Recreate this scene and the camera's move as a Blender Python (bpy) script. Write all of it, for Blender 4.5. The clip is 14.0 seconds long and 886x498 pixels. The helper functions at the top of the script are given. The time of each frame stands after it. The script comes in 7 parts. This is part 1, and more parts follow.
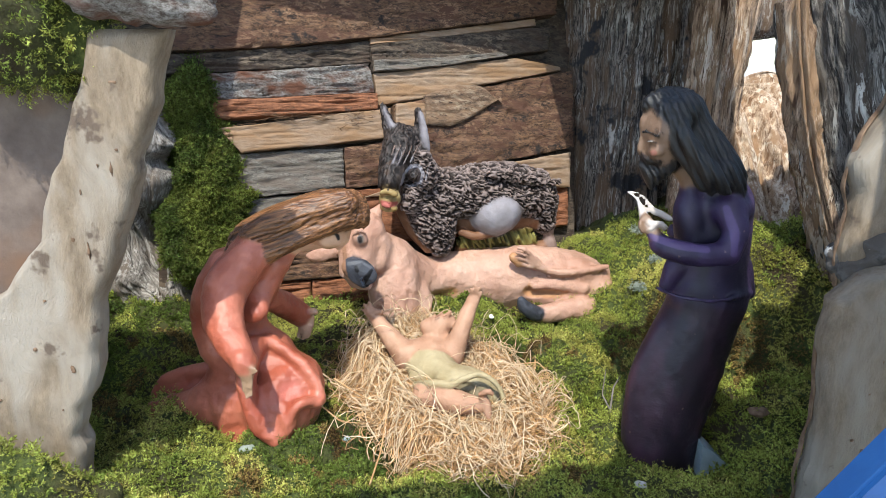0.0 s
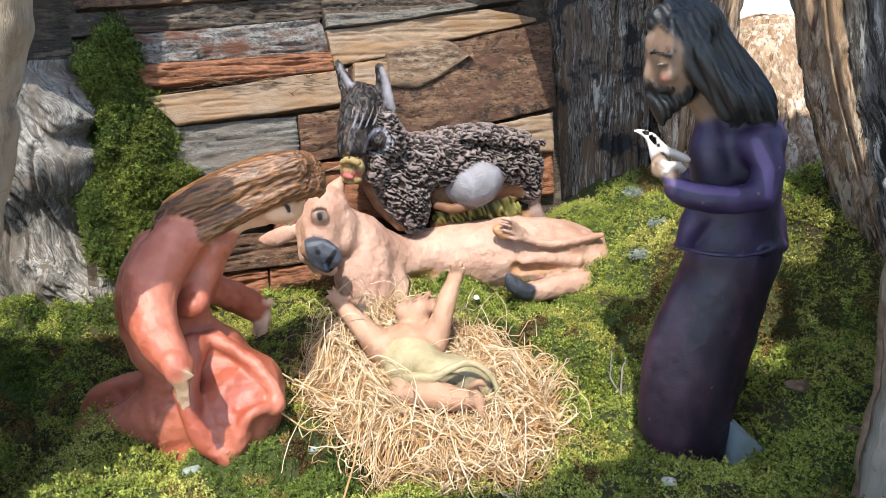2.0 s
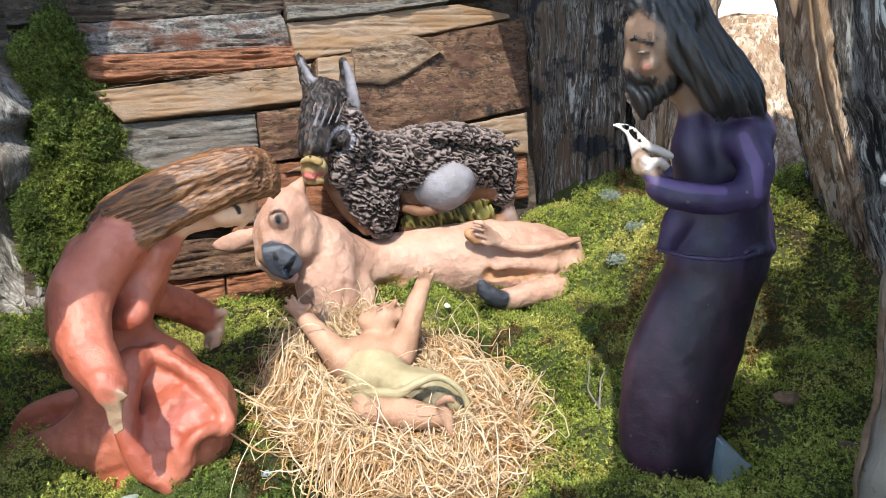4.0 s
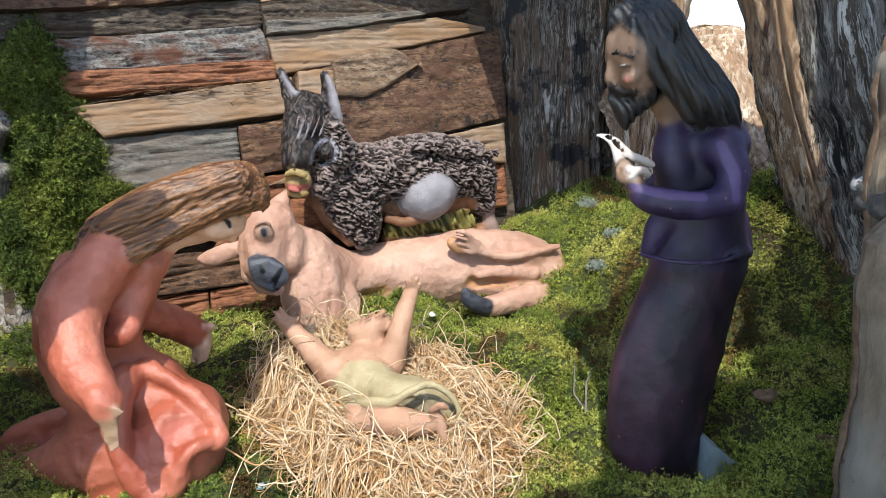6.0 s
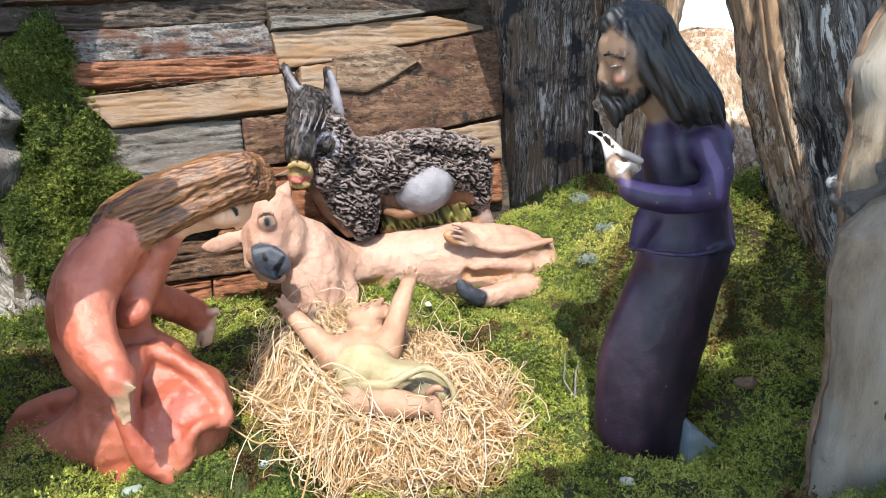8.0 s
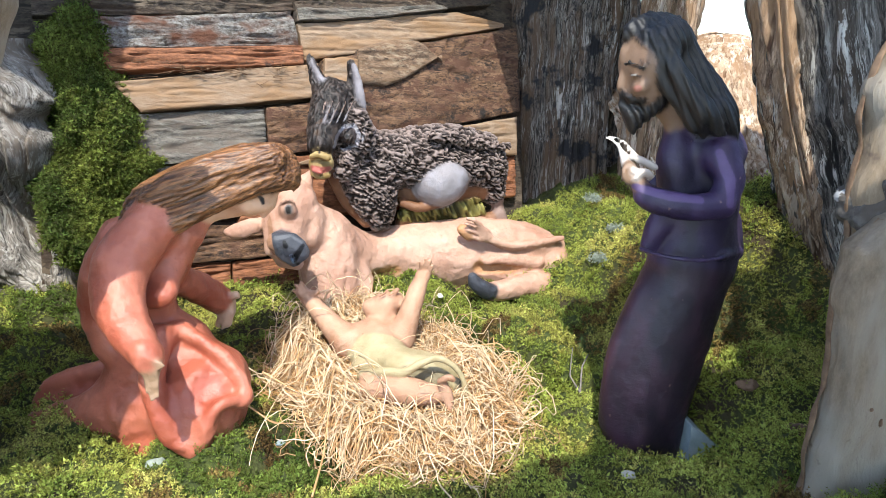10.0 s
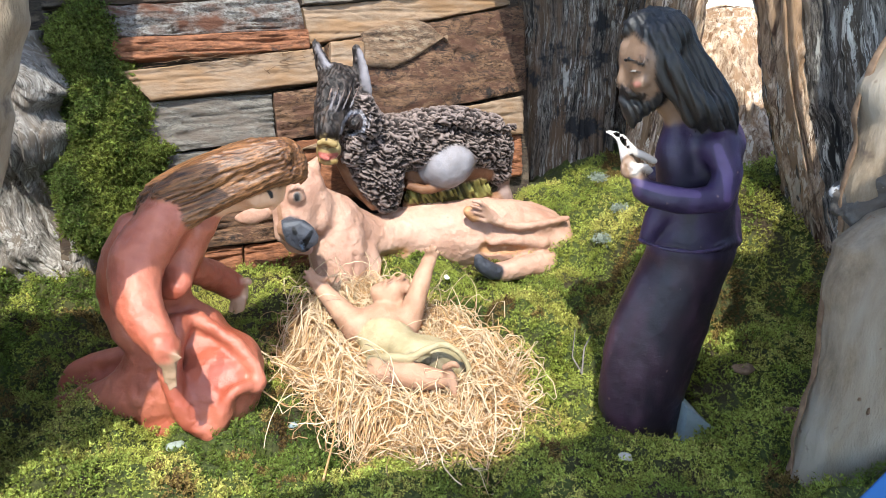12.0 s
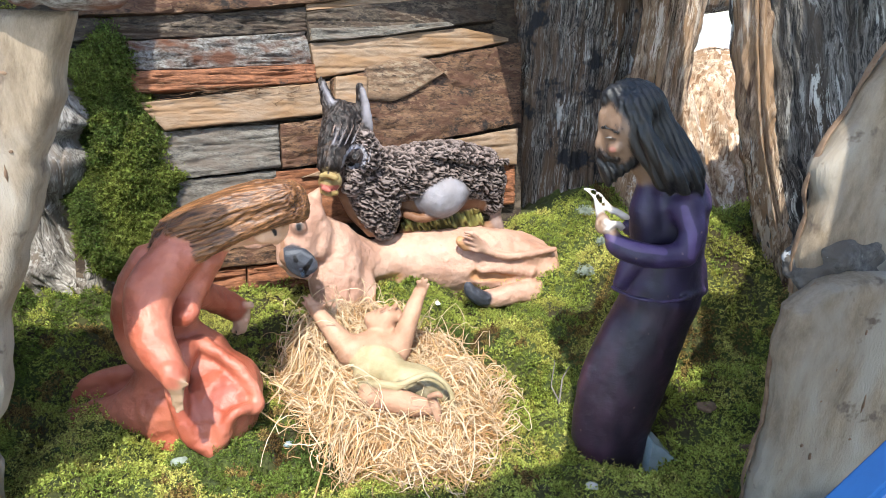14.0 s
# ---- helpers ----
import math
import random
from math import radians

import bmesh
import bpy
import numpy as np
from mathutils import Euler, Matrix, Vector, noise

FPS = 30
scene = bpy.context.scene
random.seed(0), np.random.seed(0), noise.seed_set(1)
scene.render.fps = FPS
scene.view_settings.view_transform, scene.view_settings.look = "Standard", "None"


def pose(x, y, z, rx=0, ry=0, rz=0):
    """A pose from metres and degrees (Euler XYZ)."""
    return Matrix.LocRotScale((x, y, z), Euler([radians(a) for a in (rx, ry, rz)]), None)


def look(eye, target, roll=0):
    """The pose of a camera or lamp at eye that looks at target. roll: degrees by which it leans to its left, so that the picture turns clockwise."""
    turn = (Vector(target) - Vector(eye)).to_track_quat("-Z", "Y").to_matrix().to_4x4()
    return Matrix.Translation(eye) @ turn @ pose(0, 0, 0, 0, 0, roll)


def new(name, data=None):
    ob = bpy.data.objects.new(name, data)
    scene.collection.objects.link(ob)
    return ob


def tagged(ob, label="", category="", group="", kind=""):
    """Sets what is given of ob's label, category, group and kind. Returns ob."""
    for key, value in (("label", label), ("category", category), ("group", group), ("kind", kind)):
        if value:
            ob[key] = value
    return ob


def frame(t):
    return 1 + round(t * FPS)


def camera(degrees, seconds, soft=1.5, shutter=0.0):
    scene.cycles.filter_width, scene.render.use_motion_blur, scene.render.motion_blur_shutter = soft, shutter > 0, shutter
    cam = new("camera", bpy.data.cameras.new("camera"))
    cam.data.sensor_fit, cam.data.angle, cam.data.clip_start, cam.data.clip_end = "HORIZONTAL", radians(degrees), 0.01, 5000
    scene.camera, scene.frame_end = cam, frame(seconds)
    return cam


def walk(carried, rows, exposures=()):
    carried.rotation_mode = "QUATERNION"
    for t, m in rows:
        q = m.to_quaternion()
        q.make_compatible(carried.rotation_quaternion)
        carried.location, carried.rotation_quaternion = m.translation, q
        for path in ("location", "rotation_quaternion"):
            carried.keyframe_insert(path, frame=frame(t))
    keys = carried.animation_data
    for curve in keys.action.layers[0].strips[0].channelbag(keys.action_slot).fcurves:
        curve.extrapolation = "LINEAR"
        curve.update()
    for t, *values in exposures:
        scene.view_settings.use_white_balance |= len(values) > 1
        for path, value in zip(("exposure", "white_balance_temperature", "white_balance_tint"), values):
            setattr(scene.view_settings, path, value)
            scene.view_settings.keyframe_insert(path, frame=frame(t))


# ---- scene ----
cam = camera(68.2, 14.0, soft=0.7)
PATH = [
    (0, (-0.005, 0.041, 0.433), (0.005, 1.965, -0.113), 0.2),
    (0.5, (-0.011, 0.071, 0.414), (0.005, 1.994, -0.135), 0.1),
    (1, (-0.009, 0.102, 0.395), (0.014, 2.025, -0.156), -0.8),
    (1.5, (-0.009, 0.128, 0.383), (0.027, 2.048, -0.177), -1.7),
    (2, (-0.001, 0.151, 0.373), (0.076, 2.069, -0.189), -2.6),
    (2.5, (0.007, 0.171, 0.362), (0.094, 2.089, -0.198), -2.0),
    (3, (0.011, 0.187, 0.354), (0.114, 2.106, -0.202), -1.6),
    (5.5, (0.001, 0.198, 0.363), (0.228, 2.115, -0.163), -3.1),
    (6, (-0.007, 0.187, 0.361), (0.234, 2.103, -0.16), -2.6),
    (6.5, (-0.011, 0.176, 0.362), (0.235, 2.091, -0.161), -2.2),
    (7, (-0.011, 0.169, 0.36), (0.238, 2.083, -0.164), -1.9),
    (7.5, (-0.012, 0.165, 0.361), (0.243, 2.077, -0.167), -1.8),
    (10, (-0.027, 0.142, 0.373), (0.212, 2.047, -0.189), 0.5),
    (10.5, (-0.031, 0.144, 0.381), (0.188, 2.043, -0.206), 1.7),
    (11, (-0.033, 0.142, 0.387), (0.162, 2.035, -0.227), 1.5),
    (11.5, (-0.025, 0.137, 0.401), (0.167, 2.019, -0.248), 0.6),
    (12, (-0.02, 0.133, 0.405), (0.178, 2.006, -0.267), -0.2),
    (12.5, (-0.024, 0.121, 0.415), (0.174, 1.989, -0.27), -0.1),
    (13, (-0.029, 0.108, 0.432), (0.171, 1.976, -0.252), -0.3),
    (13.5, (-0.023, 0.101, 0.453), (0.183, 1.973, -0.221), -0.2),
    (14, (-0.013, 0.096, 0.464), (0.184, 1.967, -0.213), 1.8),
]
walk(cam, [(t, look(eye, target, roll)) for t, eye, target, roll in PATH], [(0.0, 1.38, 6300, 6), (3.0, 1.75, 6300, 6), (5.5, 1.36, 6300, 6), (6.5, 1.50, 6300, 6), (7.5, 1.76, 6300, 6), (11.0, 1.78, 6300, 6), (14.0, 1.82, 6300, 6)])


# ---- light ----
SUN_FROM = Vector((-0.09, -0.54, 0.84)).normalized()
world = bpy.data.worlds.new("sky")
scene.world = world
world.use_nodes = True
_sky = world.node_tree.nodes.new("ShaderNodeTexSky")
_sky.sky_type, _sky.sun_disc = "NISHITA", False
_sky.sun_elevation = math.asin(SUN_FROM.z)
_sky.sun_rotation = math.atan2(SUN_FROM.x, SUN_FROM.y)
world.node_tree.links.new(_sky.outputs["Color"], world.node_tree.nodes["Background"].inputs["Color"])
world.node_tree.nodes["Background"].inputs["Strength"].default_value = 0.15
_sun = bpy.data.lights.new("sun", "SUN")
_sun.energy, _sun.angle, _sun.color = 2.3, radians(0.6), (1.0, 0.95, 0.86)
sun = new("sun", _sun)
sun.matrix_world = look(SUN_FROM * 20, (0, 0, 0))


# ---- small tools ----
def hash3(i, j, k, seed):
    n = (i * 374761393 + j * 668265263 + k * 2147483647 + seed * 1274126177) & 0xFFFFFFFF
    n = ((n ^ (n >> 13)) * 1274126177) & 0xFFFFFFFF
    n = ((n ^ (n >> 16)) * 2246822519) & 0xFFFFFFFF
    return ((n ^ (n >> 15)) & 0xFFFFFF) / float(0xFFFFFF)


def vnoise(p, seed=0):
    """Smooth value noise, -1 to 1, at the points p (N, 3)."""
    p = np.asarray(p, dtype=np.float64)
    f = np.floor(p)
    i = f.astype(np.int64)
    u = p - f
    u = u * u * (3 - 2 * u)
    out = np.zeros(len(p))
    for a in (0, 1):
        for b in (0, 1):
            for c in (0, 1):
                w = (u[:, 0] if a else 1 - u[:, 0]) * (u[:, 1] if b else 1 - u[:, 1]) * (u[:, 2] if c else 1 - u[:, 2])
                out += w * hash3(i[:, 0] + a, i[:, 1] + b, i[:, 2] + c, seed)
    return out * 2 - 1


def fbm(p, octaves=3, seed=0):
    p = np.asarray(p, dtype=np.float64)
    out, amp = np.zeros(len(p)), 1.0
    for o in range(octaves):
        out += amp * vnoise(p * 2.0 ** o + 17.3 * o, seed + o)
        amp *= 0.5
    return out


def mesh_of(name, verts, faces, smooth=True):
    """A mesh from arrays of corners and of faces that all have as many corners."""
    me = bpy.data.meshes.new(name)
    verts, faces = np.asarray(verts, dtype=np.float32), np.asarray(faces, dtype=np.int32)
    n = faces.shape[1]
    me.vertices.add(len(verts))
    me.vertices.foreach_set("co", verts.ravel())
    me.loops.add(faces.size)
    me.loops.foreach_set("vertex_index", faces.ravel())
    me.polygons.add(len(faces))
    me.polygons.foreach_set("loop_start", np.arange(0, faces.size, n, dtype=np.int32))
    me.polygons.foreach_set("use_smooth", np.full(len(faces), smooth))
    me.update(calc_edges=True)
    return me


def thing(name, label, category, group="", kind="", at=(0, 0, 0)):
    ob = tagged(new(name), label, category, group, kind)
    ob.location = at
    return ob


def part(name, me, material, parent=None, label=""):
    """Links a mesh, or a bmesh, as one object under a thing or a part."""
    if isinstance(me, bmesh.types.BMesh):
        data = bpy.data.meshes.new(name)
        me.to_mesh(data)
        me.free()
        me = data
    for m in (material if isinstance(material, (list, tuple)) else [material]):
        me.materials.append(m)
    ob = new(name, me)
    if parent is not None:
        ob.parent = parent
    if label:
        tagged(ob, label)
    return ob


class Clay:
    """A soft body modelled from rounded limbs that flow into one another."""

    def __init__(self, low, high, step):
        self.low, self.step = np.array(low, float), step
        self.n = np.ceil((np.array(high, float) - self.low) / step).astype(int) + 1
        self.f = np.full(self.n, 0.05)
        self.near = np.full(self.n, 0.05)
        self.m = np.zeros(self.n, np.int16)

    def box(self, low, high):
        a = np.clip(np.floor((np.array(low) - self.low) / self.step).astype(int), 0, self.n)
        b = np.clip(np.ceil((np.array(high) - self.low) / self.step).astype(int) + 1, 0, self.n)
        s = tuple(slice(x, y) for x, y in zip(a, b))
        g = np.meshgrid(*[self.low[i] + self.step * np.arange(a[i], b[i]) for i in range(3)], indexing="ij")
        return s, g

    def add(self, s, d, mat, k):
        f = self.f[s]
        if k < 0:
            h = np.clip(0.5 - 0.5 * (f + d) / -k, 0, 1)
            self.f[s] = f * (1 - h) - d * h - k * h * (1 - h)
            if mat >= 0:
                self.m[s] = np.where(-d > f - 0.002, mat, self.m[s])
            return
        h = np.clip(0.5 + 0.5 * (d - f) / k, 0, 1)
        self.f[s] = d * (1 - h) + f * h - k * h * (1 - h)
        if mat >= 0:
            better = d < self.near[s]
            self.m[s] = np.where(better, mat, self.m[s])
            self.near[s] = np.minimum(self.near[s], d)

    def limb(self, points, mat=0, k=0.008, deep=1.0):
        """A bent limb through points (x, y, z, radius). deep: its depth over its width; k below 0 carves."""
        pts = np.array(points, float)
        if len(pts) > 2:
            fine = []
            e = np.vstack([2 * pts[0] - pts[1], pts, 2 * pts[-1] - pts[-2]])
            for i in range(len(pts) - 1):
                a, b, c, d = e[i:i + 4]
                for t in (0, 0.25, 0.5, 0.75):
                    fine.append(0.5 * (2 * b + (c - a) * t + (2 * a - 5 * b + 4 * c - d) * t * t + (3 * b - a - 3 * c + d) * t ** 3))
            pts = np.array(fine + [pts[-1]])
            pts[:, 3] = np.maximum(pts[:, 3], 0.0015)
        r = pts[:, 3].max() * max(1, deep) + abs(k) + 0.012
        s, (X, Y, Z) = self.box(pts[:, :3].min(0) - r, pts[:, :3].max(0) + r)
        if X.size == 0:
            return self
        best = np.full(X.shape, 9.0)
        for a, b in zip(pts[:-1], pts[1:]):
            v = (b - a)[:3]
            t = np.clip(((X - a[0]) * v[0] + (Y - a[1]) * v[1] + (Z - a[2]) * v[2]) / max(v @ v, 1e-12), 0, 1)
            d = np.sqrt((X - a[0] - t * v[0]) ** 2 + ((Y - a[1] - t * v[1]) / deep) ** 2 + (Z - a[2] - t * v[2]) ** 2) - (a[3] + t * (b[3] - a[3]))
            np.minimum(best, d, out=best)
        self.add(s, best, mat, k)
        return self

    def ball(self, c, r, turn=(0, 0, 0), mat=0, k=0.008):
        """An ellipsoid at c with the half widths r, turned by degrees."""
        rr = max(r) + abs(k) + 0.012
        s, (X, Y, Z) = self.box(np.array(c) - rr, np.array(c) + rr)
        if X.size == 0:
            return self
        m = np.array(Euler([radians(a) for a in turn]).to_matrix().inverted())
        q = np.einsum("ij,jabc->iabc", m, np.stack([X - c[0], Y - c[1], Z - c[2]]))
        q0 = np.sqrt(sum((q[i] / r[i]) ** 2 for i in range(3)))
        q1 = np.sqrt(sum((q[i] / r[i] ** 2) ** 2 for i in range(3))) + 1e-9
        self.add(s, np.where(q0 < 0.05, -min(r), q0 * (q0 - 1) / q1), mat, k)
        return self

    def floor_cut(self, z):
        zs = self.low[2] + self.step * np.arange(self.n[2])
        self.f = np.maximum(self.f, (z - zs)[None, None, :])
        return self

    def mesh(self, name, paints, relief, marks=(), combed=-1):
        """The skin as a mesh of quads. paints: a pair of colours for each kind of surface, for hollows and for ridges.
        relief(points, kinds) gives each corner's height and, 0 to 1, how far it goes from the first colour to the
        second.
        marks: strokes for painted features and for painted shade and sheen, each a colour and points (x, y, z, half
        width). combed: the kind that is hair, kept in the alpha."""
        f = self.f
        f[0], f[-1], f[:, 0], f[:, -1], f[:, :, 0], f[:, :, -1] = [0.02] * 6
        ins = f < 0
        nx, ny, nz = f.shape
        total, count = np.zeros((nx - 1, ny - 1, nz - 1, 3)), np.zeros((nx - 1, ny - 1, nz - 1))

        def corner(o):
            return f[o[0]:nx - 1 + o[0], o[1]:ny - 1 + o[1], o[2]:nz - 1 + o[2]]
        for ax in range(3):
            for p in (0, 1):
                for q in (0, 1):
                    o = [p, q]
                    o.insert(ax, 0)
                    e = list(o)
                    e[ax] = 1
                    a, b = corner(o), corner(e)
                    cross = (a < 0) != (b < 0)
                    t = np.where(cross, a / np.where(cross, a - b, 1), 0)
                    for i in range(3):
                        total[..., i] += np.where(cross, (t if i == ax else o[i]), 0)
                    count += cross
        cells = np.argwhere(count > 0)
        index = np.full(count.shape, -1, np.int64)
        ci = tuple(cells.T)
        index[ci] = np.arange(len(cells))
        verts = self.low + self.step * (cells + total[ci] / count[ci][:, None])
        quads = []
        for ax in range(3):
            b, c = (ax + 1) % 3, (ax + 2) % 3
            sl = [slice(1, -1)] * 3
            sl[ax] = slice(0, -1)
            sh = list(sl)
            sh[ax] = slice(1, None)
            i0, i1 = ins[tuple(sl)], ins[tuple(sh)]
            at = np.argwhere(i0 != i1)
            flip = i1[tuple(at.T)]
            add = np.ones(3, int)
            add[ax] = 0
            at = at + add
            ring = []
            for db, dc in ((-1, -1), (0, -1), (0, 0), (-1, 0)):
                g = at.copy()
                g[:, b] += db
                g[:, c] += dc
                ring.append(index[tuple(g.T)])
            q = np.stack(ring, 1)
            q[flip] = q[flip][:, ::-1]
            quads.append(q)
        quads = np.vstack(quads)
        gx, gy, gz = np.gradient(f, self.step)
        nrm = np.stack([gx[ci], gy[ci], gz[ci]], 1)
        nrm /= np.linalg.norm(nrm, axis=1)[:, None] + 1e-9
        mats = self.m[ci]
        # evens out the steps of the grid
        for _ in range(2):
            acc, cnt = np.zeros_like(verts), np.zeros(len(verts))
            mid = verts[quads].mean(1)
            for j in range(4):
                for i in range(3):
                    acc[:, i] += np.bincount(quads[:, j], mid[:, i], len(verts))
                cnt += np.bincount(quads[:, j], minlength=len(verts))
            verts = 0.4 * verts + 0.6 * acc / np.maximum(cnt, 1)[:, None]
        base, top = np.array([p[0] for p in paints])[mats], np.array([p[1] for p in paints])[mats]
        data = np.hstack([verts, nrm, base, top])
        # softens the borders of the paint, then halves the quads for the relief
        mid = data[quads, 6:].mean(1)
        acc, cnt = np.zeros((len(verts), 6)), np.bincount(quads.ravel(), minlength=len(verts))
        for i in range(6):
            acc[:, i] = np.bincount(quads.ravel(), np.repeat(mid[:, i], 4), len(verts))
        data[:, 6:] = acc / np.maximum(cnt, 1)[:, None]
        nv = len(verts)
        pairs = np.stack([quads, np.roll(quads, -1, 1)], -1).reshape(-1, 2)
        key = np.sort(pairs, 1)
        uniq, inv = np.unique(key[:, 0] * nv + key[:, 1], return_inverse=True)
        edge = 0.5 * (data[uniq // nv] + data[uniq % nv])
        data = np.vstack([data, edge, data[quads].mean(1)])
        e = nv + inv.reshape(-1, 4)
        c = nv + len(uniq) + np.arange(len(quads))
        quads = np.vstack([np.stack([quads[:, q], e[:, q], c, e[:, q - 1]], 1) for q in range(4)])
        kinds = np.concatenate([mats, mats[uniq // nv], mats[np.zeros(0, int)], mats[quads[:len(c), 0]]])
        verts, nrm = data[:, :3], data[:, 3:6]
        nrm = nrm / (np.linalg.norm(nrm, axis=1)[:, None] + 1e-9)
        rise, tone = relief(verts, kinds)
        me = mesh_of(name, verts + nrm * rise[:, None], quads)
        tone = np.clip(tone, 0, 1)[:, None]
        paint = np.ones((len(verts), 4), np.float32)
        paint[:, :3] = data[:, 6:9] * (1 - tone) + data[:, 9:12] * tone
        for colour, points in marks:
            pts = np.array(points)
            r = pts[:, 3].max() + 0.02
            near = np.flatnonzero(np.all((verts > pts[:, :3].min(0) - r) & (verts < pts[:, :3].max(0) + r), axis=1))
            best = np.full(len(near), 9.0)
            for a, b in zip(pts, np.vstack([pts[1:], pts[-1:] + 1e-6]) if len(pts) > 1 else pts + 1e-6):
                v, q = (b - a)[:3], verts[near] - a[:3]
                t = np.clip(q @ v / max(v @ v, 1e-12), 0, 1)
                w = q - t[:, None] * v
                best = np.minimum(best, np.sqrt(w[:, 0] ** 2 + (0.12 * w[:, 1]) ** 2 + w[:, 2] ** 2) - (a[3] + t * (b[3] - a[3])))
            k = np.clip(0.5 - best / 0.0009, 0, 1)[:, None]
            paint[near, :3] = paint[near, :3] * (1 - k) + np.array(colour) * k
        paint[:, 3] = kinds != combed
        layer = me.color_attributes.new("paint", "FLOAT_COLOR", "POINT")
        layer.data.foreach_set("color", paint.ravel())
        return me


def grid_mesh(name, surface, nu, nv, wrap=False, smooth=True):
    """A sheet: surface(u, v) takes flat arrays 0 to 1 and returns points."""
    u, v = np.meshgrid(np.linspace(0, 1, nu), np.linspace(0, 1, nv), indexing="ij")
    p = surface(u.ravel(), v.ravel())
    i = np.arange(nu * nv).reshape(nu, nv)
    f = np.stack([i[:-1, :-1], i[1:, :-1], i[1:, 1:], i[:-1, 1:]], -1).reshape(-1, 4)
    return mesh_of(name, p, f, smooth)


def solid(name, front, back, nu, nv):
    """A closed block between two sheets over the same grid; the sides join their rims."""
    u, v = np.meshgrid(np.linspace(0, 1, nu), np.linspace(0, 1, nv), indexing="ij")
    a, b = front(u.ravel(), v.ravel()), back(u.ravel(), v.ravel())
    i = np.arange(nu * nv).reshape(nu, nv)
    fa = np.stack([i[:-1, :-1], i[1:, :-1], i[1:, 1:], i[:-1, 1:]], -1).reshape(-1, 4)
    fb = fa[:, ::-1] + nu * nv
    rim = np.concatenate([i[:, 0], i[-1, 1:], i[-2::-1, -1], i[0, -2:0:-1]])
    n, m = 2 * nu * nv, len(rim)
    k = np.arange(m)
    j = np.roll(k, -1)
    side = np.stack([n + j, n + k, n + m + k, n + m + j], 1)
    return mesh_of(name, np.vstack([a, b, a[rim], b[rim]]), np.vstack([fa, fb, side]))


def panel(name, front, back, nu, nv):
    """A closed board: a finely shaped face, its sides, and a plain back."""
    u, v = np.meshgrid(np.linspace(0, 1, nu), np.linspace(0, 1, nv), indexing="ij")
    a = front(u.ravel(), v.ravel())
    i = np.arange(nu * nv).reshape(nu, nv)
    fa = np.stack([i[:-1, :-1], i[1:, :-1], i[1:, 1:], i[:-1, 1:]], -1).reshape(-1, 4)
    rim = np.concatenate([i[:, 0], i[-1, 1:], i[-2::-1, -1], i[0, -2:0:-1]])
    b = back(u.ravel()[rim], v.ravel()[rim])
    n, m = nu * nv, len(rim)
    k = np.arange(m)
    j = np.roll(k, -1)
    side = np.stack([n + j, n + k, n + m + k, n + m + j], 1)
    c = np.array([0, nu - 1, nu + nv - 2, 2 * nu + nv - 3]) + n + m
    return mesh_of(name, np.vstack([a, a[rim], b]), np.vstack([fa, side, c[None, ::-1]]))


def knots(values, t):
    """Smoothly reads the evenly spaced values at t, 0 to 1."""
    v = np.asarray(values, float)
    return np.interp(t, np.linspace(0, 1, len(v)), v)


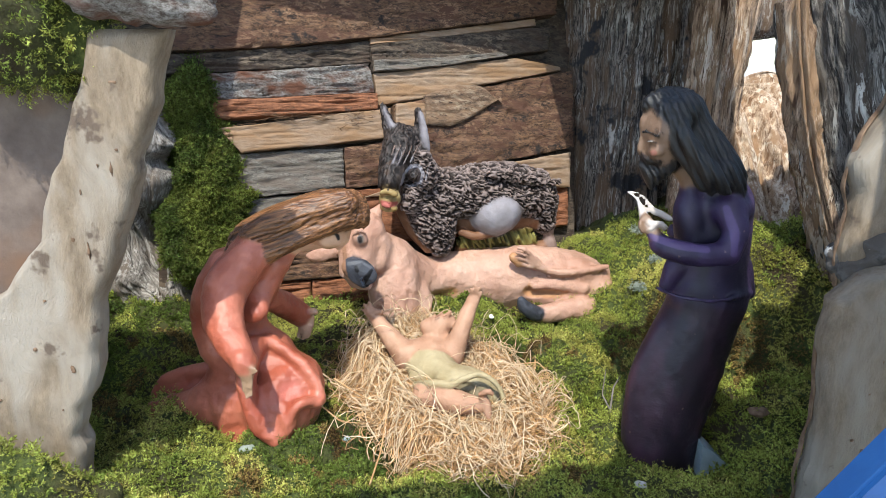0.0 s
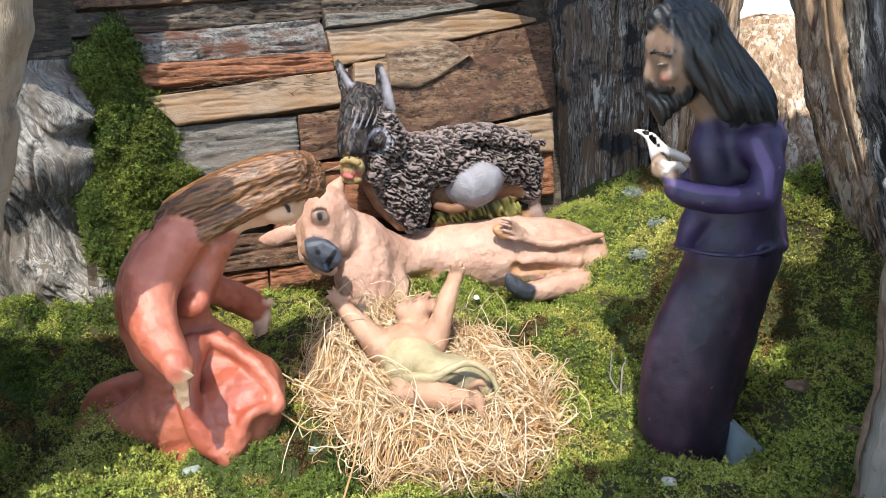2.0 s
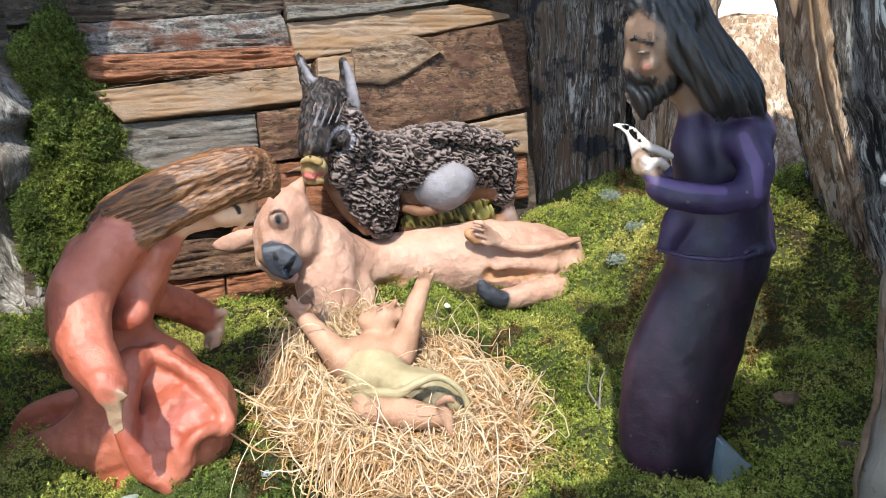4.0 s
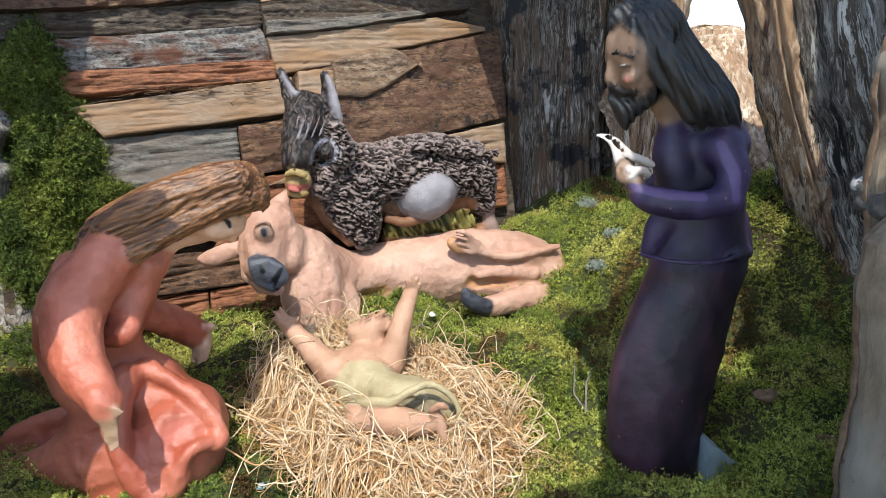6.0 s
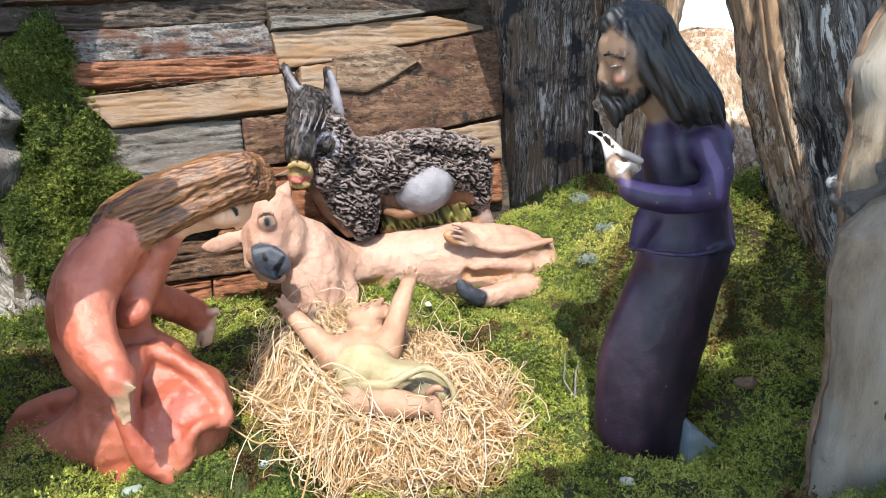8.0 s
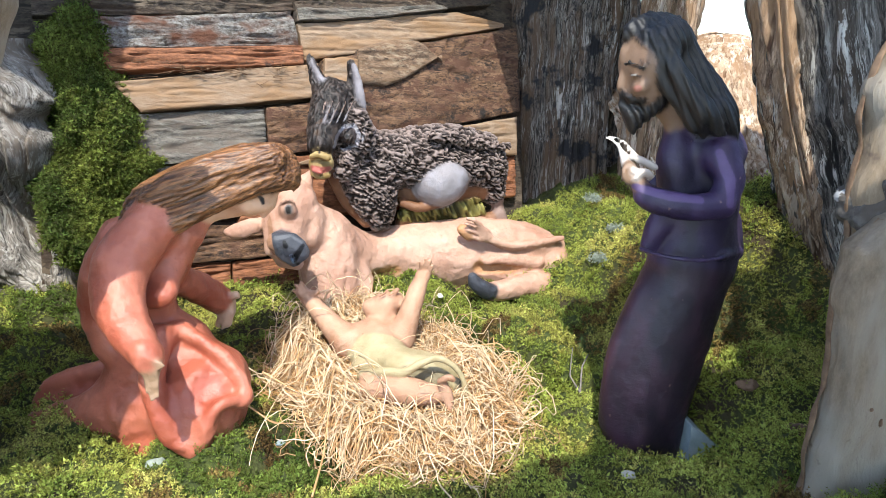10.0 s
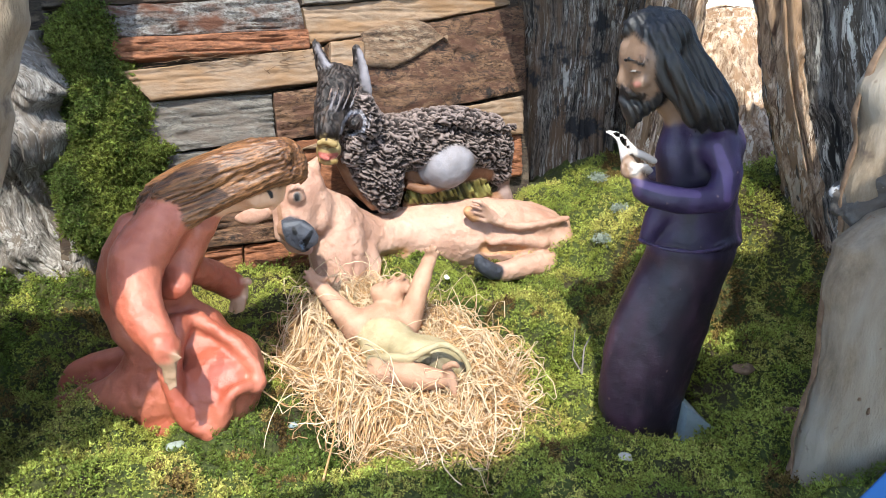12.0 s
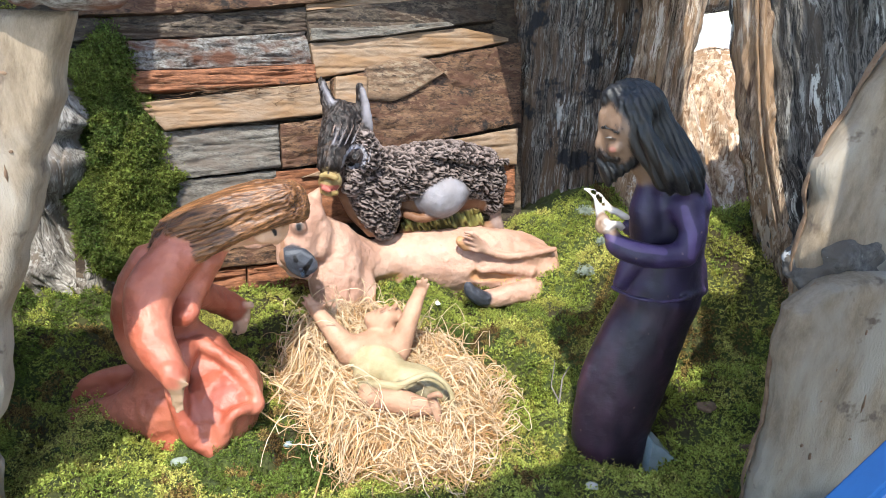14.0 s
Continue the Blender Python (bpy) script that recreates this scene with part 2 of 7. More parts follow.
# ---- materials ----
def mat(name, low, high, scale=40.0, stretch=(1, 1, 1), rough=0.8, bump=0.3, fine=6.0, spots=None, spot_scale=12.0, spot_at=0.6,
        third=None, third_scale=7.0, gloss=0.5, dist=0.002, turn=0.0, sharp=0.18, warp=0.0, flecks=None, crisp=0.65):
    """Two tones in a grain, a third in broad patches, stains in spots, fine relief."""
    m = bpy.data.materials.new(name)
    m.use_nodes = True
    nt = m.node_tree
    n, l = nt.nodes, nt.links
    bs = n["Principled BSDF"]
    tc = n.new("ShaderNodeTexCoord")
    mp = n.new("ShaderNodeMapping")
    mp.inputs["Scale"].default_value = stretch
    place = tc.outputs["Object"]
    if turn:
        tn = n.new("ShaderNodeMapping")
        tn.inputs["Rotation"].default_value = (0, radians(turn), 0)
        l.new(place, tn.inputs["Vector"])
        place = tn.outputs["Vector"]
    if warp:
        wn, sc, ad = n.new("ShaderNodeTexNoise"), n.new("ShaderNodeVectorMath"), n.new("ShaderNodeVectorMath")
        wn.inputs["Scale"].default_value, wn.inputs["Detail"].default_value = 11.0, 2.0
        sc.operation, sc.inputs["Scale"].default_value = "SCALE", warp
        l.new(tc.outputs["Object"], wn.inputs["Vector"])
        l.new(wn.outputs["Color"], sc.inputs[0])
        l.new(sc.outputs["Vector"], ad.inputs[0])
        l.new(place, ad.inputs[1])
        place = ad.outputs["Vector"]
    l.new(place, mp.inputs["Vector"])

    def noise_at(s, detail=5.0, r=0.6, vec=None):
        t = n.new("ShaderNodeTexNoise")
        t.inputs["Scale"].default_value, t.inputs["Detail"].default_value, t.inputs["Roughness"].default_value = s, detail, r
        l.new(vec or mp.outputs["Vector"], t.inputs["Vector"])
        return t.outputs["Fac"]

    def ramp(fac, a, b):
        t = n.new("ShaderNodeMapRange")
        t.inputs["From Min"].default_value, t.inputs["From Max"].default_value = a, b
        l.new(fac, t.inputs["Value"])
        return t.outputs["Result"]

    def mix(fac, a, b):
        t = n.new("ShaderNodeMix")
        t.data_type = "RGBA"
        l.new(fac, t.inputs["Factor"])
        for sock, c in ((t.inputs["A"], a), (t.inputs["B"], b)):
            if isinstance(c, tuple):
                sock.default_value = (*c, 1)
            else:
                l.new(c, sock)
        return t.outputs["Result"]
    grain = noise_at(scale, 7.0, crisp)
    col = mix(ramp(grain, 0.5 - sharp, 0.5 + sharp), low, high)
    if third:
        col = mix(ramp(noise_at(third_scale, 3.0), 0.45, 0.62), col, third)
    if flecks:
        broad = ramp(noise_at(9.0, 3.0, 0.6, tc.outputs["Object"]), 0.40, 0.62)
        pick = n.new("ShaderNodeMath")
        pick.operation = "MULTIPLY"
        l.new(ramp(noise_at(scale * 0.62, 6.0, 0.75), 0.52, 0.57), pick.inputs[0])
        l.new(broad, pick.inputs[1])
        col = mix(pick.outputs[0], col, flecks)
        streak = ramp(noise_at(scale * 0.22, 4.0, 0.7), 0.60, 0.66)
        col = mix(streak, col, low)
    if spots:
        col = mix(ramp(noise_at(spot_scale, 4.0, 0.7, tc.outputs["Object"]), spot_at, spot_at + 0.07), col, spots)
    l.new(col, bs.inputs["Base Color"])
    bs.inputs["Roughness"].default_value = rough
    bs.inputs["Specular IOR Level"].default_value = gloss
    if bump:
        b = n.new("ShaderNodeBump")
        b.inputs["Strength"].default_value, b.inputs["Distance"].default_value = bump, dist
        l.new(noise_at(scale * fine, 5.0, 0.7), b.inputs["Height"])
        l.new(b.outputs["Normal"], bs.inputs["Normal"])
    return m


def leafy(name, a, b, c, rough=0.7):
    """Moss: tone by the sprig, and by broad patches."""
    m = mat(name, a, b, 9.0, rough=rough, bump=0.0, third=c, third_scale=14.0, gloss=0.25)
    n, l = m.node_tree.nodes, m.node_tree.links
    bs = n["Principled BSDF"]
    col = bs.inputs["Base Color"].links[0].from_socket
    g = n.new("ShaderNodeNewGeometry")
    hs = n.new("ShaderNodeHueSaturation")
    for out, lo, hi, sock in (("Random Per Island", 0.30, 1.9, "Value"), ("Random Per Island", 0.475, 0.52, "Hue")):
        r = n.new("ShaderNodeMapRange")
        r.inputs["To Min"].default_value, r.inputs["To Max"].default_value = lo, hi
        l.new(g.outputs[out], r.inputs["Value"])
        l.new(r.outputs["Result"], hs.inputs[sock])
    l.new(col, hs.inputs["Color"])
    l.new(hs.outputs["Color"], bs.inputs["Base Color"])
    tr = n.new("ShaderNodeBsdfTranslucent")
    l.new(hs.outputs["Color"], tr.inputs["Color"])
    mx = n.new("ShaderNodeMixShader")
    mx.inputs["Fac"].default_value = 0.42
    up, nm = n.new("ShaderNodeMix"), n.new("ShaderNodeVectorMath")
    up.data_type, up.inputs["Factor"].default_value, up.inputs["B"].default_value = "VECTOR", 0.35, (0.05, -0.15, 1.0)
    nm.operation = "NORMALIZE"
    l.new(g.outputs["Normal"], up.inputs["A"])
    l.new(up.outputs["Result"], nm.inputs[0])
    l.new(nm.outputs["Vector"], bs.inputs["Normal"])
    l.new(bs.outputs["BSDF"], mx.inputs[1])
    l.new(tr.outputs["BSDF"], mx.inputs[2])
    l.new(mx.outputs["Shader"], n["Material Output"].inputs["Surface"])
    return m


def clay(name, rough, bump, comb=None):
    """Hand-painted clay: its colours are the paint on each figure, with some shade and sheen put in, uneven and
    slightly worn.
    """
    m = mat(name, (0.78, 0.78, 0.78), (1.0, 1.0, 1.0), 55, rough=rough, bump=bump, fine=6, dist=0.0015, third=(0.88, 0.86, 0.84), third_scale=22)
    n, l = m.node_tree.nodes, m.node_tree.links
    bs = n["Principled BSDF"]
    wear = bs.inputs["Base Color"].links[0].from_socket
    at = n.new("ShaderNodeAttribute")
    at.attribute_name = "paint"
    mx = n.new("ShaderNodeMix")
    mx.data_type, mx.blend_type = "RGBA", "MULTIPLY"
    mx.inputs["Factor"].default_value = 1.0
    l.new(at.outputs["Color"], mx.inputs["A"])
    l.new(wear, mx.inputs["B"])
    if comb is not None:
        # fine strands in the hair, lying along the direction it is combed in
        co, turn, flat, st = n.new("ShaderNodeTexCoord"), n.new("ShaderNodeMapping"), n.new("ShaderNodeMapping"), n.new("ShaderNodeTexNoise")
        turn.inputs["Rotation"].default_value = (0, radians(comb), 0)
        flat.inputs["Scale"].default_value = (0.07, 1, 1)
        st.inputs["Scale"].default_value, st.inputs["Detail"].default_value, st.inputs["Roughness"].default_value = 620.0, 4.0, 0.7
        l.new(co.outputs["Object"], turn.inputs["Vector"])
        l.new(turn.outputs["Vector"], flat.inputs["Vector"])
        l.new(flat.outputs["Vector"], st.inputs["Vector"])
        span, less = n.new("ShaderNodeMapRange"), n.new("ShaderNodeMath")
        span.inputs["From Min"].default_value, span.inputs["From Max"].default_value, span.inputs["To Min"].default_value, span.inputs["To Max"].default_value = 0.36, 0.62, 0.25, 1.5
        l.new(st.outputs["Fac"], span.inputs["Value"])
        less.operation = "SUBTRACT"
        less.inputs[0].default_value = 1.0
        l.new(at.outputs["Alpha"], less.inputs[1])
        dye = n.new("ShaderNodeMix")
        dye.data_type, dye.blend_type = "RGBA", "MULTIPLY"
        l.new(less.outputs[0], dye.inputs["Factor"])
        l.new(mx.outputs["Result"], dye.inputs["A"])
        l.new(span.outputs["Result"], dye.inputs["B"])
        mx = dye
    chips = n.new("ShaderNodeTexNoise")
    chips.inputs["Scale"].default_value, chips.inputs["Detail"].default_value = 120.0, 3.0
    tc = n.new("ShaderNodeTexCoord")
    l.new(tc.outputs["Object"], chips.inputs["Vector"])
    cut = n.new("ShaderNodeMapRange")
    cut.inputs["From Min"].default_value, cut.inputs["From Max"].default_value, cut.inputs["To Max"].default_value = 0.71, 0.77, 0.22
    l.new(chips.outputs["Fac"], cut.inputs["Value"])
    worn = n.new("ShaderNodeMix")
    worn.data_type = "RGBA"
    worn.inputs["B"].default_value = (0.55, 0.36, 0.26, 1)
    l.new(cut.outputs["Result"], worn.inputs["Factor"])
    l.new(mx.outputs["Result"], worn.inputs["A"])
    l.new(worn.outputs["Result"], bs.inputs["Base Color"])
    pits, hole, dark = n.new("ShaderNodeTexNoise"), n.new("ShaderNodeMapRange"), n.new("ShaderNodeMix")
    pits.inputs["Scale"].default_value, pits.inputs["Detail"].default_value = 210.0, 2.0
    l.new(tc.outputs["Object"], pits.inputs["Vector"])
    hole.inputs["From Min"].default_value, hole.inputs["From Max"].default_value, hole.inputs["To Max"].default_value = 0.735, 0.78, 0.40
    l.new(pits.outputs["Fac"], hole.inputs["Value"])
    dark.data_type, dark.blend_type = "RGBA", "MULTIPLY"
    dark.inputs["B"].default_value = (0.30, 0.22, 0.17, 1)
    l.new(hole.outputs["Result"], dark.inputs["Factor"])
    l.new(worn.outputs["Result"], dark.inputs["A"])
    l.new(dark.outputs["Result"], bs.inputs["Base Color"])
    r = n.new("ShaderNodeMapRange")
    r.inputs["To Min"].default_value, r.inputs["To Max"].default_value = rough - 0.12, rough + 0.12
    l.new(chips.outputs["Fac"], r.inputs["Value"])
    l.new(r.outputs["Result"], bs.inputs["Roughness"])
    return m


CLAY = clay("painted_clay", 0.50, 0.7)
CLAY.node_tree.nodes["Principled BSDF"].inputs["Specular IOR Level"].default_value = 0.3
CLAY_KNEELING = clay("painted_clay_red", 0.40, 0.5, 17.5)
CLAY_STANDING = clay("painted_clay_purple", 0.50, 0.4, 118.0)
MOSS = leafy("moss", (0.20, 0.235, 0.038), (0.40, 0.41, 0.095), (0.145, 0.18, 0.032))
MOSS_PALE = leafy("pale_moss", (0.30, 0.285, 0.060), (0.50, 0.46, 0.14), (0.22, 0.22, 0.045))
MOSS_DARK_SHADE = leafy("dark_shade_moss", (0.085, 0.120, 0.020), (0.155, 0.19, 0.034), (0.06, 0.088, 0.016))
MOSS_WALL = leafy("wall_moss", (0.095, 0.125, 0.020), (0.185, 0.205, 0.04), (0.062, 0.086, 0.016))
MOSS_DRY = leafy("dry_moss", (0.17, 0.115, 0.035), (0.26, 0.18, 0.06), (0.10, 0.062, 0.020))
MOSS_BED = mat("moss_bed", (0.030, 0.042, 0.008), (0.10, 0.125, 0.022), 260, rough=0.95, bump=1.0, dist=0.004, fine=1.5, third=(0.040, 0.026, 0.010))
STRAW = mat("straw", (0.33, 0.160, 0.052), (0.49, 0.315, 0.155), 70, rough=0.5, bump=0.15)
_n = STRAW.node_tree.nodes
_g, _r, _h = _n.new("ShaderNodeNewGeometry"), _n.new("ShaderNodeMapRange"), _n.new("ShaderNodeHueSaturation")
_r.inputs["To Min"].default_value, _r.inputs["To Max"].default_value = 0.55, 1.5
STRAW.node_tree.links.new(_g.outputs["Random Per Island"], _r.inputs["Value"])
STRAW.node_tree.links.new(_r.outputs["Result"], _h.inputs["Value"])
STRAW.node_tree.links.new(_n["Principled BSDF"].inputs["Base Color"].links[0].from_socket, _h.inputs["Color"])
STRAW.node_tree.links.new(_h.outputs["Color"], _n["Principled BSDF"].inputs["Base Color"])
STRAW_PALE = mat("pale_straw", (0.48, 0.335, 0.19), (0.66, 0.505, 0.335), 70, rough=0.42, bump=0.15)
STRAW_DEEP = mat("straw_core", (0.30, 0.15, 0.05), (0.50, 0.28, 0.11), 120, rough=0.8, bump=0.8)
W_GREY = mat("weathered_grey_wood", (0.040, 0.032, 0.026), (0.215, 0.195, 0.165), 330, (0.028, 1, 1), rough=0.88, bump=1.0, fine=1.4, sharp=0.16, third=(0.125, 0.100, 0.080), third_scale=70, crisp=0.78)
W_BROWN = mat("rough_brown_wood", (0.016, 0.007, 0.004), (0.155, 0.081, 0.040), 230, (0.14, 1, 1), rough=0.85, bump=1.0, fine=1.6, sharp=0.10, third=(0.079, 0.034, 0.018), third_scale=50, flecks=(0.230, 0.135, 0.078), spots=(0.013, 0.008, 0.006), spot_scale=26, spot_at=0.60, crisp=0.8)
W_DARK = mat("dark_bark_wood", (0.012, 0.008, 0.006), (0.081, 0.060, 0.042), 210, (0.2, 1, 1), rough=0.9, bump=1.0, fine=1.6, sharp=0.10, third=(0.048, 0.029, 0.018), third_scale=50, crisp=0.8, flecks=(0.144, 0.108, 0.076))
W_PALE = mat("pale_sawn_wood", (0.195, 0.121, 0.071), (0.271, 0.195, 0.131), 200, (0.05, 1, 1), rough=0.75, bump=0.5, fine=1.8, third=(0.224, 0.128, 0.062), third_scale=30, spots=(0.095, 0.050, 0.024), spot_scale=40, spot_at=0.70)
W_OFFCUT = mat("grey_brown_offcut", (0.032, 0.017, 0.010), (0.205, 0.130, 0.080), 240, (0.10, 1, 1), rough=0.85, bump=1.0, fine=1.6, sharp=0.12, third=(0.19, 0.115, 0.065), third_scale=40, crisp=0.8, flecks=(0.27, 0.205, 0.14))
W_RED = mat("orange_brown_wood", (0.11, 0.038, 0.015), (0.27, 0.105, 0.045), 210, (0.12, 1, 1), rough=0.8, bump=0.9, fine=1.6, sharp=0.10, spots=(0.029, 0.011, 0.007), spot_scale=28, spot_at=0.63, crisp=0.8)
W_LICHEN = mat("lichen_bark", (0.048, 0.033, 0.024), (0.247, 0.233, 0.215), 260, (0.5, 1, 1), rough=0.95, bump=1.0, fine=1.5, sharp=0.10, third=(0.095, 0.038, 0.020), third_scale=32, crisp=0.8)
DRIFT = mat("driftwood", (0.012, 0.009, 0.008), (0.21, 0.175, 0.15), 320, (1, 1, 0.085), warp=0.03, flecks=(0.54, 0.51, 0.47), rough=0.85, bump=1.0, fine=1.6, dist=0.003, sharp=0.06, third=(0.135, 0.085, 0.052), third_scale=34, spots=(0.020, 0.020, 0.024), spot_scale=13, spot_at=0.57, crisp=0.8)
DRIFT_WARM = mat("warm_split_wood", (0.060, 0.028, 0.014), (0.50, 0.36, 0.25), 120, (1, 1, 0.16), warp=0.03, flecks=(0.62, 0.52, 0.42), rough=0.85, bump=1.0, fine=1.6, dist=0.003, sharp=0.10, third=(0.26, 0.16, 0.09), third_scale=40, crisp=0.8)
# Paler copy of DRIFT_WARM: the stump's sunlight is put into its colour.
DRIFT_SUNLIT = mat("sunlit_split_wood", (0.13, 0.062, 0.028), (0.60, 0.46, 0.33), 130, (1, 1, 0.14), warp=0.03, flecks=(0.74, 0.65, 0.53), rough=0.85, bump=1.0, fine=1.6, dist=0.003, sharp=0.10, third=(0.30, 0.18, 0.10), third_scale=44, crisp=0.8, turn=12)
DRIFT_PALE = mat("pale_driftwood", (0.035, 0.028, 0.023), (0.34, 0.305, 0.27), 260, (1, 1, 0.16), warp=0.09, flecks=(0.50, 0.47, 0.43), rough=0.9, bump=1.0, fine=1.6, dist=0.003, sharp=0.12, third=(0.17, 0.135, 0.105), third_scale=40, crisp=0.8)
TRUNK = mat("pale_streaked_trunk", (0.020, 0.018, 0.017), (0.22, 0.20, 0.18), 250, (1, 1, 0.065), warp=0.03, flecks=(0.68, 0.66, 0.61), rough=0.85, bump=1.0, fine=1.8, dist=0.003, sharp=0.06, third=(0.085, 0.066, 0.050), third_scale=26, spots=(0.022, 0.022, 0.026), spot_scale=11, spot_at=0.60, crisp=0.8, turn=20)
SLAB = mat("sawn_slab", (0.155, 0.112, 0.072), (0.290, 0.222, 0.152), 95, (1, 1, 0.35), rough=0.85, bump=0.9, sharp=0.16, fine=5, third=(0.31, 0.267, 0.215), third_scale=17, spots=(0.120, 0.085, 0.060), spot_scale=24, spot_at=0.60, crisp=0.75, warp=0.03)
# Browner than SLAB, and darkened for the shade this slab stands in.
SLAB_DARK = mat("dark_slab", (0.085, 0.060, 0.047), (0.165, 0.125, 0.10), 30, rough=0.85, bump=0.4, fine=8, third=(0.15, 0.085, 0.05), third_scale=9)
RIM = mat("bark_rim", (0.10, 0.055, 0.03), (0.25, 0.16, 0.10), 70, rough=0.9, bump=0.7)
KNOT = mat("dark_knot", (0.035, 0.030, 0.027), (0.15, 0.135, 0.12), 150, rough=0.85, bump=1.0, fine=2, third=(0.085, 0.07, 0.058), third_scale=40, spots=(0.40, 0.39, 0.38), spot_scale=45, spot_at=0.62)
BLUE = mat("blue_paint", (0.008, 0.045, 0.16), (0.012, 0.065, 0.21), 20, rough=0.4, bump=0.15)
TWIG = mat("grey_twig", (0.10, 0.085, 0.07), (0.22, 0.19, 0.16), 90, rough=0.85, bump=0.5)
TWIG_DARK = mat("dry_brown_rootlet", (0.06, 0.030, 0.014), (0.20, 0.11, 0.055), 90, rough=0.85, bump=0.4)
CHIP = mat("pale_blue_grey_paint", (0.195, 0.247, 0.273), (0.273, 0.325, 0.338), 50, rough=0.6, bump=0.4)
PALE_GROUND = mat("bounce_ground", (0.36, 0.34, 0.31), (0.48, 0.46, 0.42), 6, rough=0.9, bump=0.4, fine=20)
WHITE = mat("white_paint", (0.70, 0.68, 0.64), (0.80, 0.78, 0.74), 40, rough=0.5, bump=0.15)
LICHEN = mat("grey_lichen", (0.20, 0.235, 0.19), (0.36, 0.40, 0.345), 120, rough=0.9, bump=0.8)
PLASTER = mat("pale_rough_plaster", (0.34, 0.32, 0.28), (0.48, 0.45, 0.40), 30, rough=0.9, bump=0.5)


# ---- ground ----
def cushions(x, y, size, seed):
    """Rounded moss cushions packed side by side: 1 on their crowns, 0 in the creases between them."""
    px, py = x / size, y / size
    ix, iy = np.floor(px).astype(np.int64), np.floor(py).astype(np.int64)
    near = np.full(x.shape, 9.0)
    for a in (-1, 0, 1):
        for b in (-1, 0, 1):
            cx, cy = ix + a + 0.15 + 0.7 * hash3(ix + a, iy + b, 0 * ix, seed), iy + b + 0.15 + 0.7 * hash3(ix + a, iy + b, 0 * ix + 1, seed)
            grow = 0.75 + 0.5 * hash3(ix + a, iy + b, 0 * ix + 2, seed)
            near = np.minimum(near, np.hypot(px - cx, py - cy) / grow)
    return np.clip(1 - (near / 0.92) ** 2, 0, 1) ** 0.7


def height(x, y):
    """The lie of the moss bed: level in front, rising to the back and to the right."""
    x, y = np.asarray(x, float), np.asarray(y, float)
    up = lambda v, a, b: np.clip((v - a) / (b - a), 0, 1) ** 2 * (3 - 2 * np.clip((v - a) / (b - a), 0, 1))
    hill = lambda a, b, wide, deep: np.exp(-((x - a) / wide) ** 2 - ((y - b) / deep) ** 2)
    h = 0.060 * up(y, 0.80, 1.05) + 0.050 * up(y, 1.0, 1.2) * up(x, 0.1, 0.3)
    h += 0.045 * up(x, 0.26, 0.38) * up(y, 0.55, 0.75) + 0.020 * up(-x, 0.25, 0.40) * up(y, 0.65, 0.85)
    h += 0.11 * up(x, 0.27, 0.40) * up(y, 0.76, 0.90) * (1 - up(y, 0.94, 1.06)) + 0.025 * up(-x, 0.32, 0.38) * up(y, 0.78, 0.90)
    h += 0.008 * hill(0.31, 1.06, 0.06, 0.06) - 0.036 * hill(0.15, 1.0, 0.12, 0.06)
    h += 0.026 * hill(0.155, 0.865, 0.045, 0.05) - 0.020 * hill(0.185, 0.80, 0.03, 0.03) + 0.022 * hill(-0.27, 0.62, 0.07, 0.035) + 0.115 * hill(-0.39, 0.532, 0.085, 0.032) - 0.030 * hill(0.275, 0.66, 0.06, 0.05)
    p = np.stack([x.ravel(), y.ravel(), np.zeros(x.size)], 1)
    drift = x + 0.010 * vnoise(p * 40, 35).reshape(x.shape), y + 0.010 * vnoise(p * 40, 36).reshape(x.shape)
    lump = 0.011 * vnoise(p * 16, 31) + 0.0045 * vnoise(p * 110, 33)
    flat = np.clip(1.6 * np.exp(-((x + 0.012) / 0.13) ** 4 - ((y - 0.79) / 0.15) ** 4), 0, 1)
    return h + lump.reshape(x.shape) + (0.044 - 0.008 * flat) * cushions(*drift, 0.060, 7) + (0.017 - 0.004 * flat) * cushions(*drift, 0.024, 8) - 0.035 + 0.005 * flat


def ground_sheet(u, v):
    x, y = -0.85 + 1.70 * u, 0.36 + 1.30 * v
    rim = np.clip(np.minimum(np.minimum(u, 1 - u), np.minimum(v, 1 - v)) / 0.03, 0, 1)
    return np.stack([x, y, height(x, y) * rim - 0.06 * (1 - rim)], 1)


# Unseen ground, made pale so that it bounces light into the grotto.
ground = part("ground", grid_mesh("ground", lambda u, v: np.stack([(u - 0.5) * 400, (v - 0.5) * 400, u * 0 - 0.06], 1), 9, 9), PALE_GROUND)
tagged(ground, "unseen ground sheet, made pale to bounce light into the grotto", "ground", kind="structure")
bed = part("moss_bed", grid_mesh("moss_bed", ground_sheet, 240, 180), MOSS_BED)
tagged(bed, "dark earth bed under the moss", "ground", kind="structure")


# ---- back wall of planks ----
WALL = (1.075, 0.42, 0.27)
OUT = Vector((0.42, -1, 0.27)).normalized()


def on_wall(x, z, proud=0.0):
    """Points on the leaning plank wall, so far in front of it."""
    x, z = np.asarray(x, float), np.asarray(z, float)
    y = WALL[0] + WALL[1] * x + WALL[2] * z
    return np.stack([x + OUT.x * proud, y + OUT.y * proud, z + OUT.z * proud], -1)


wall_back = part("wall_back", solid("wall_back", lambda u, v: on_wall(-0.41 + u * 0.66, -0.05 + v * 0.75, -0.010), lambda u, v: on_wall(-0.41 + u * 0.66, -0.05 + v * 0.75, -0.04), 24, 24), W_DARK)
tagged(wall_back, "rough back wall of odd weathered planks", "wall", kind="structure")
_seed = [50]


